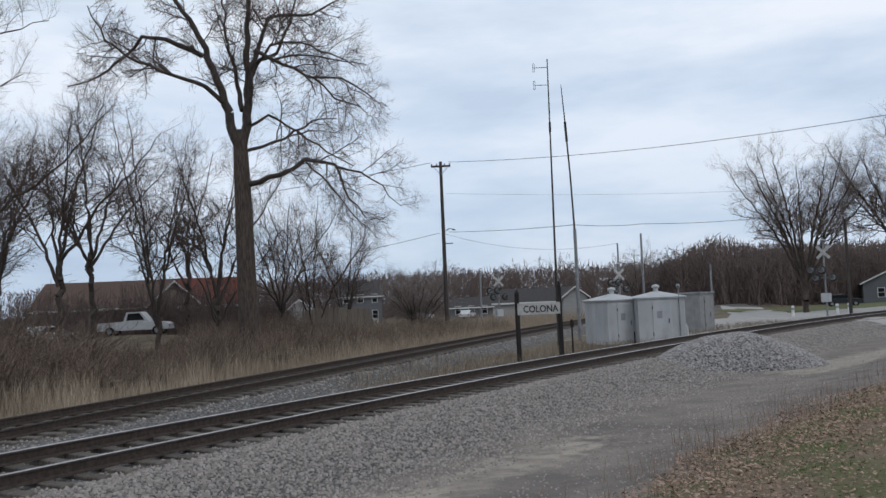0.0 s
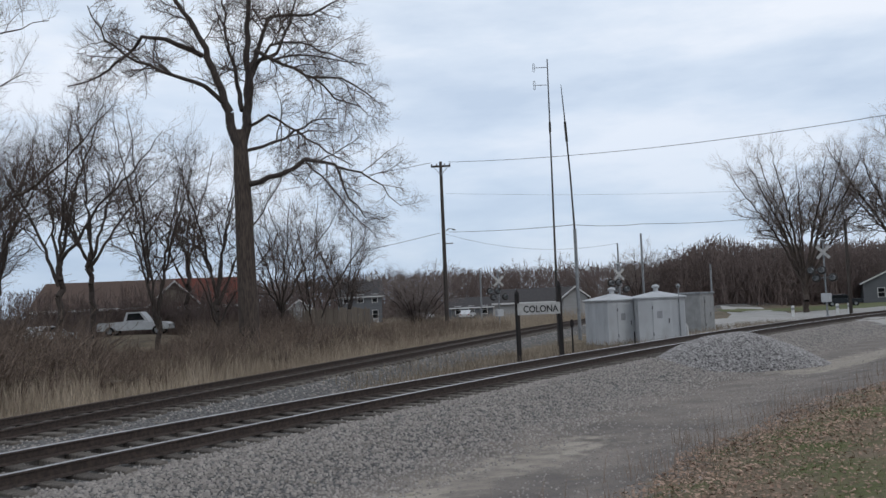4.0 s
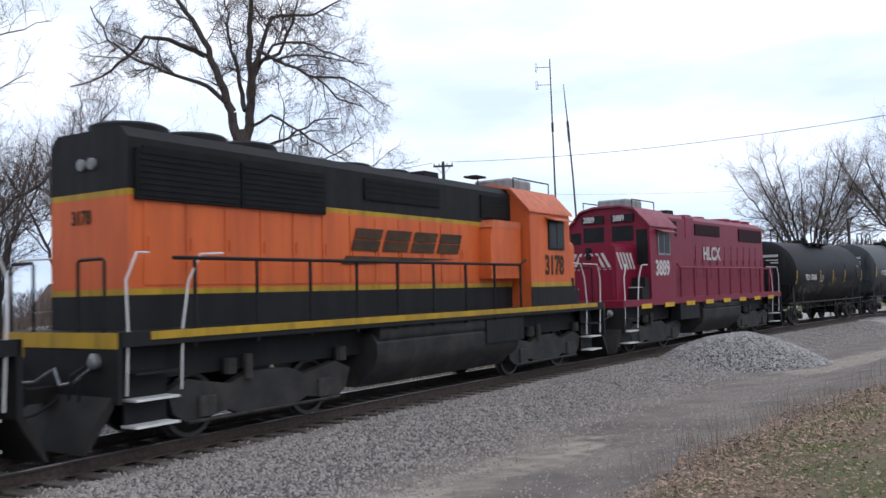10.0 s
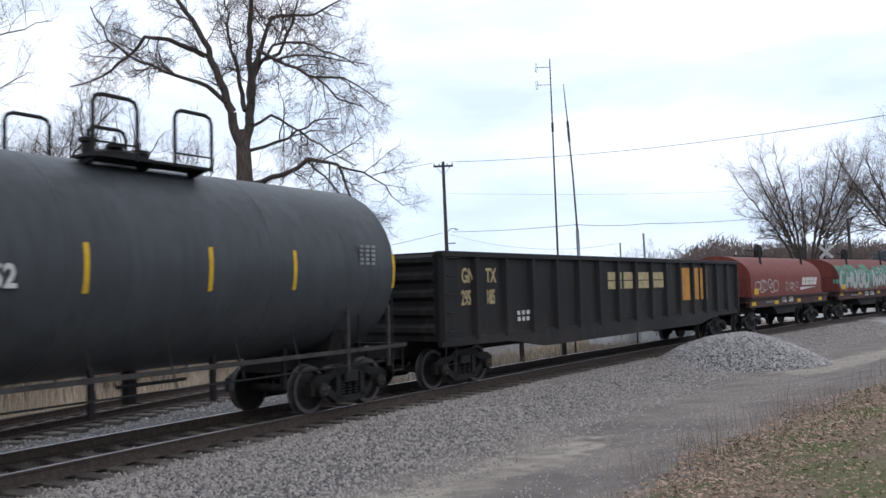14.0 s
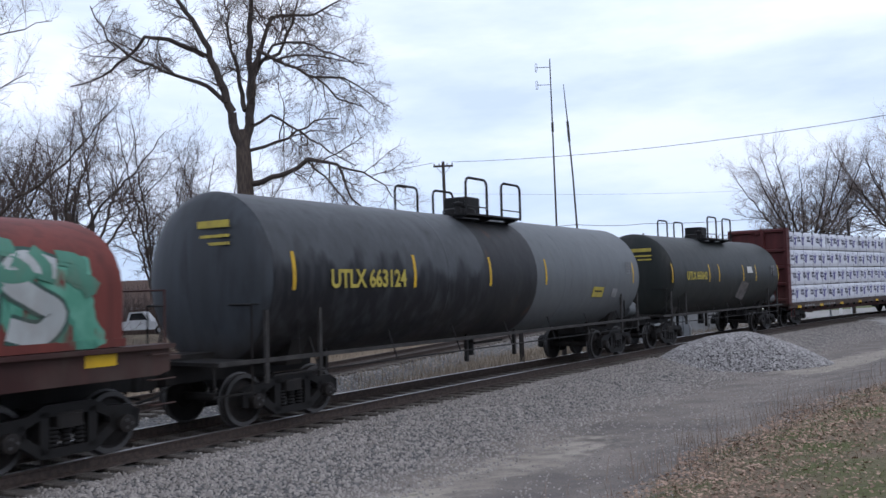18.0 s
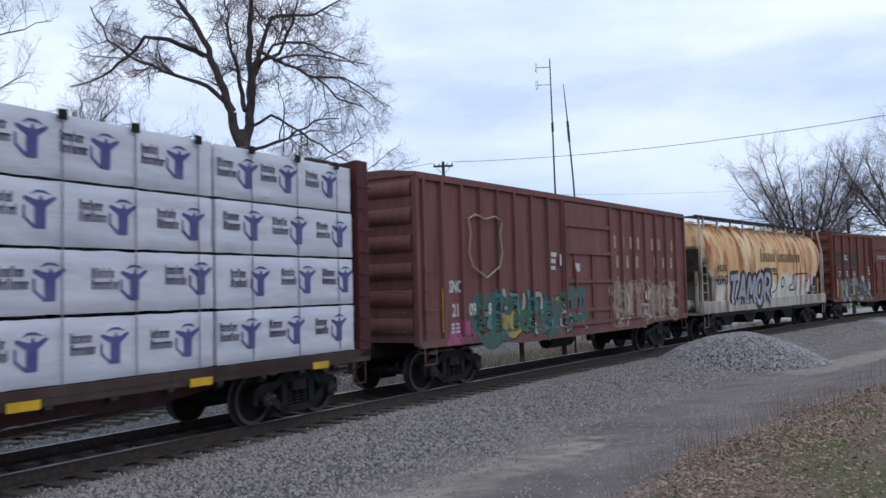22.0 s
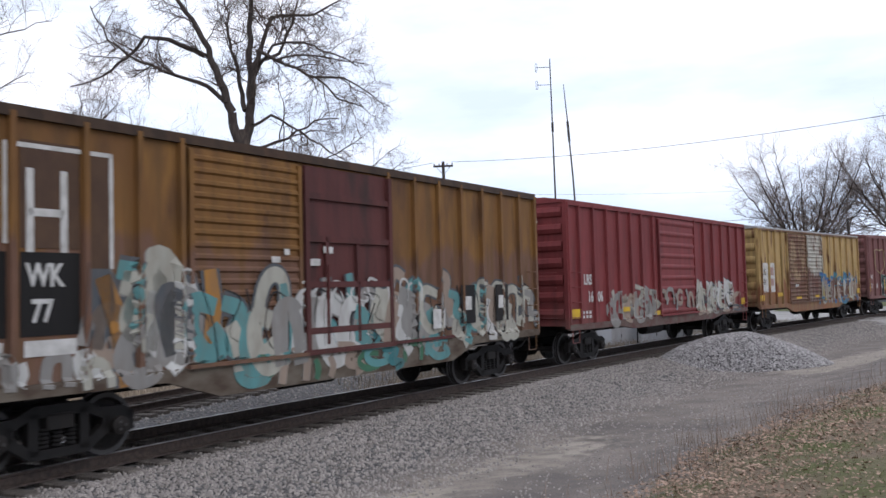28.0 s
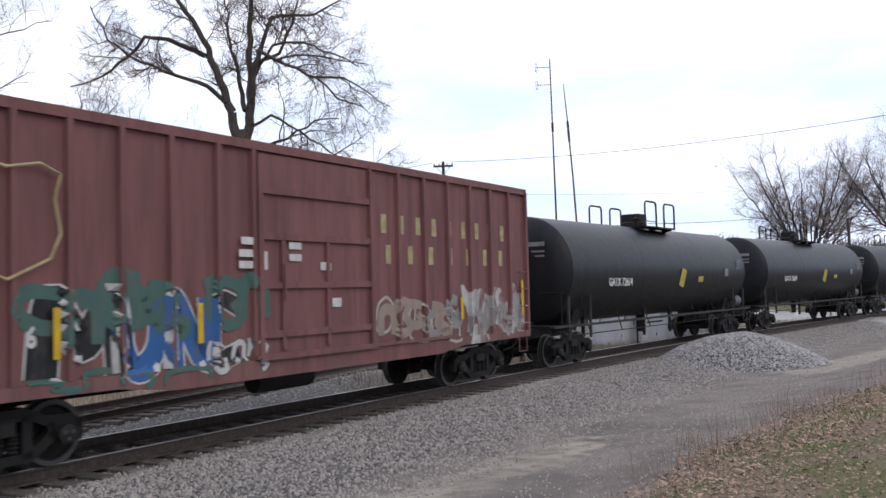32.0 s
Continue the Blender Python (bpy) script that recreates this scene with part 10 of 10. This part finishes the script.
    for s in (-1, 1):
        bo = part("bogie", Shape().box(-0.3, 0.3, -0.9, 0.9, 0.6, 1.0).box(-places[-1] - 0.5, places[-1] + 0.5, -0.3, 0.3, 0.5, 0.8), under, car, m=pose(s * bc, 0, 0))
        for y in (-1.08, 1.08):
            q = places[-1]
            fr = Shape().prism([(-q - 0.75, 0.80), (-q - 0.35, 0.95), (-q + 0.5, 0.80), (-0.45, 0.95), (0.45, 0.95), (q - 0.5, 0.80), (q + 0.35, 0.95), (q + 0.75, 0.80),
                                (q + 0.62, 0.45), (q + 0.35, 0.28), (q - 0.45, 0.40), (0.55, 0.26), (-0.55, 0.26), (-q + 0.45, 0.40), (-q - 0.35, 0.28), (-q - 0.62, 0.45)], "y", y - 0.09, y + 0.09)
            part("side_frame", fr, E_UNDER, bo)
            de = Shape()
            for p in places:
                de.box(p - 0.17, p + 0.17, *sorted((y, y + math.copysign(0.16, y))), 0.36, 0.68, c=0.03)
                de.tube([(p + 0.55, y * 1.02, 0.95), (p + 0.55, y * 1.02, 1.2)], 0.12, 10)
            de.tube([(-q - 0.4, y * 1.12, 0.3), (q + 0.4, y * 1.12, 0.3)], 0.03, 6)
            de.tube([(-0.5, y * 1.1, 0.85), (-0.5, y * 1.1, 1.25)], 0.08, 8)
            part("axle_box", de, T_BOXGREY, bo)
        add_wheels(car, bo, s * bc, places, 0.51)
    for ob in car.children_recursive:  # the deck and all above it stand a little higher
        if ob.matrix_basis.translation.length < 1e-6:
            co = np.empty(len(ob.data.vertices) * 3, np.float32)
            ob.data.vertices.foreach_get("co", co)
            z = co[2::3]
            co[2::3] = z + 0.13 * np.clip((z - 1.36) / 0.2, 0, 1) + 0.027 * np.clip(z - 1.6, 0, 9)
            ob.data.vertices.foreach_set("co", co)
    couplers(car, L)
    TRAIN.append((car, (a + b) / 2, bc))
    return car


# paler coats for cab roofs, awnings, the duct cap and the trim line
E_PEACH = paint("peach_orange_paint", (0.70, 0.20, 0.10), (0.60, 0.15, 0.07), rust=(0.45, 0.12, 0.06), rough=0.55)
E_MAROONPALE = paint("pale_maroon_paint", (0.33, 0.07, 0.10), (0.26, 0.05, 0.08), rust=(0.2, 0.04, 0.06), rough=0.5)
E_NUM = mat("brown_black_numerals", (0.045, 0.028, 0.018), (0.09, 0.045, 0.02), rough=0.7)


def engines():
    # lead engine, six axles
    a, b = CUTS[0:2]
    car = engine(a, b, "orange, black and yellow six-axle diesel engine, lamps lit", 1, True, E_ORANGE, E_DARK, E_YELLOW, E_DARK, E_GRILLE, -8.85, (-6.65, -4.5), 7.7, M_BLACK, True, E_DARK, win=(0.86, -0.62), duct=0.9, tank=(-2.85, 3.85))
    letter(car, "1766", -6.18, 2.55, 0.70, E_NUM, y=-1.516, wide=0.78, bold=0.02)
    firm_mark(car, -1.4, 3.05, 3.9, 0.42, E_NUM, -0.992)
    for y in (-0.55, 0.55):
        letter(car, "1766", -6.74, 4.34, 0.34, M_WHITE, y=y + 0.36, wide=0.8, turn=-90, bold=0.008)
    s = Shape()
    for j in range(4):
        y0 = 0.72 - j * 0.37
        s.box(-8.862, -8.85, y0 - 0.30, y0, 2.92, 3.04).box(-8.862, -8.85, y0 - 0.30, y0, 2.78, 2.88)
    part("firm_mark", s, E_NUM, car, "plain dark bars of paint")
    part("nose_panel", Shape().prism([(-8.86, 1.95), (-6.7, 2.3), (-6.7, 2.36), (-8.86, 2.36)], "y", -0.956, -0.95), E_ORANGE, car)
    part("nose_sweep_edge", Shape().prism([(-6.7, 2.24), (-7.3, 2.22), (-8.0, 2.05), (-8.86, 1.8), (-8.86, 1.9), (-8.0, 2.15), (-7.3, 2.33), (-6.7, 2.35)], "y", -0.968, -0.95), E_YELLOW, car)
    # second engine, long hood leading
    a, b = CUTS[1:3]
    car = engine(a, b, "orange and black four-axle diesel engine running long hood first", -1, False, E_ORANGEPALE, E_DARK, E_YELLOW, E_DARK, E_GRILLE, -7.55, (-6.1, -3.78), 7.75, M_BLACK, False, E_DARK, win=(0.4, -1.0), tank=(-2.5, 3.2))
    letter(car, "3178", 4.55, 2.55, 0.70, E_NUM, y=-1.516, wide=0.80, bold=0.02)
    firm_mark(car, -2.7, 3.02, 4.0, 0.44, E_NUM, -0.992)
    letter(car, "3178", -7.765, 3.34, 0.3, E_NUM, y=0.4, wide=0.8, turn=-90, bold=0.008)
    for x0, x1 in ((-7.65, -5.6), (-5.56, -3.45)):
        panel = part("radiator_grille", Shape().box(x0, x1, -1.03, -0.94, 3.66, 4.42, c=0.0), E_GRILLE, car)
        for i in range(8):
            part("slat", Shape().box(x0 + 0.05, x1 - 0.05, -1.042, -1.03, 3.71 + i * 0.09, 3.75 + i * 0.09), E_GRILLE, panel)
    # third engine, maroon
    a, b = CUTS[2:4]
    car = engine(a, b, "maroon four-axle diesel engine with white numerals and striped nose", 1, False, E_MAROON, E_MAROON, E_MAROON, E_MAROON, E_MAROONDARK, -7.6, (-6.15, -4.05), 7.6, E_MAROON, False, E_DARK, win=(0.6, -0.5), duct=0.4, tank=(-1.4, 2.85))
    letter(car, "3889", -5.78, 2.52, 0.70, T_WHITE, y=-1.504, wide=0.85, bold=0.02)
    letter(car, "HLCX", -0.02, 3.12, 0.70, T_WHITE, y=-0.994, wide=1.02, bold=0.022)
    part("equipment_housing", Shape().box(-1.72, -0.82, -0.97, 0.97, 3.9, 4.72, c=0.04), E_MAROON, car)
    for y in (-0.55, 0.55):
        letter(car, "3889", -6.23, 4.36, 0.28, T_WHITE, y=y + 0.33, wide=0.75, turn=-90, bold=0.008)
    reflectors(car, [-6.6 + i * 1.9 for i in range(8)], 1.44, y=-1.505, w=0.8, h=0.15)
    for k in range(5):
        x = -7.58 + k * 0.24
        part("nose_stripe", Shape().prism([(x, 3.26), (x + 0.12, 3.26), (x + 0.46, 2.72), (x + 0.34, 2.72)], "y", -0.962, -0.95), T_WHITE, car)
    for k in range(4):
        for e in (-1, 1):
            y = 0.12 + k * 0.2
            pts = [(e * y, 2.72), (e * (y + 0.1), 2.72), (e * max(y - 0.2, 0.02), 3.26), (e * max(y - 0.3, 0.0), 3.26)]
            part("nose_stripe", Shape().prism(pts, "x", -7.612, -7.6), T_WHITE, car)
    part("trim_line", Shape().box(-3.7, 7.6, -0.993, -0.987, 2.62, 2.64), E_MAROONPALE, car)


engines()


# ---- the train's run ----
def travelled(t):
    return 13.95 * t - 0.01275 * t * t


def car_pose(u, half, t):
    """A car's pose at t: u is its centre's place in the train, half the distance from it to its bogies."""
    s = u - travelled(t)
    a, b = on_track(MAIN, s - half, 0, 0, CANT), on_track(MAIN, s + half, 0, 0, CANT)
    c = (a + b) / 2
    return pose(c.x, c.y, c.z, math.degrees(CANT), 0, math.degrees(math.atan2(b.y - a.y, b.x - a.x)))


def motions():
    for car, u, half in TRAIN:
        walk(car, [(t, car_pose(u, half, t)) for t in np.arange(0, 32.01, 0.25)])
    # wheels roll while they are before the camera
    for wheel, p, r, car in WHEELS:
        u = next(c[1] for c in TRAIN if c[0] is car) + wheel.parent.matrix_basis.translation.x + p
        times = [t for t in np.arange(0, 32.001, 1 / 30) if -30 < u - travelled(t) < 62]
        if times:
            walk(wheel, [(t, pose(p, 0, r, 0, -math.degrees(travelled(t) / r) % 360, 0)) for t in sorted({0.0, *times, 32.0})])


motions()
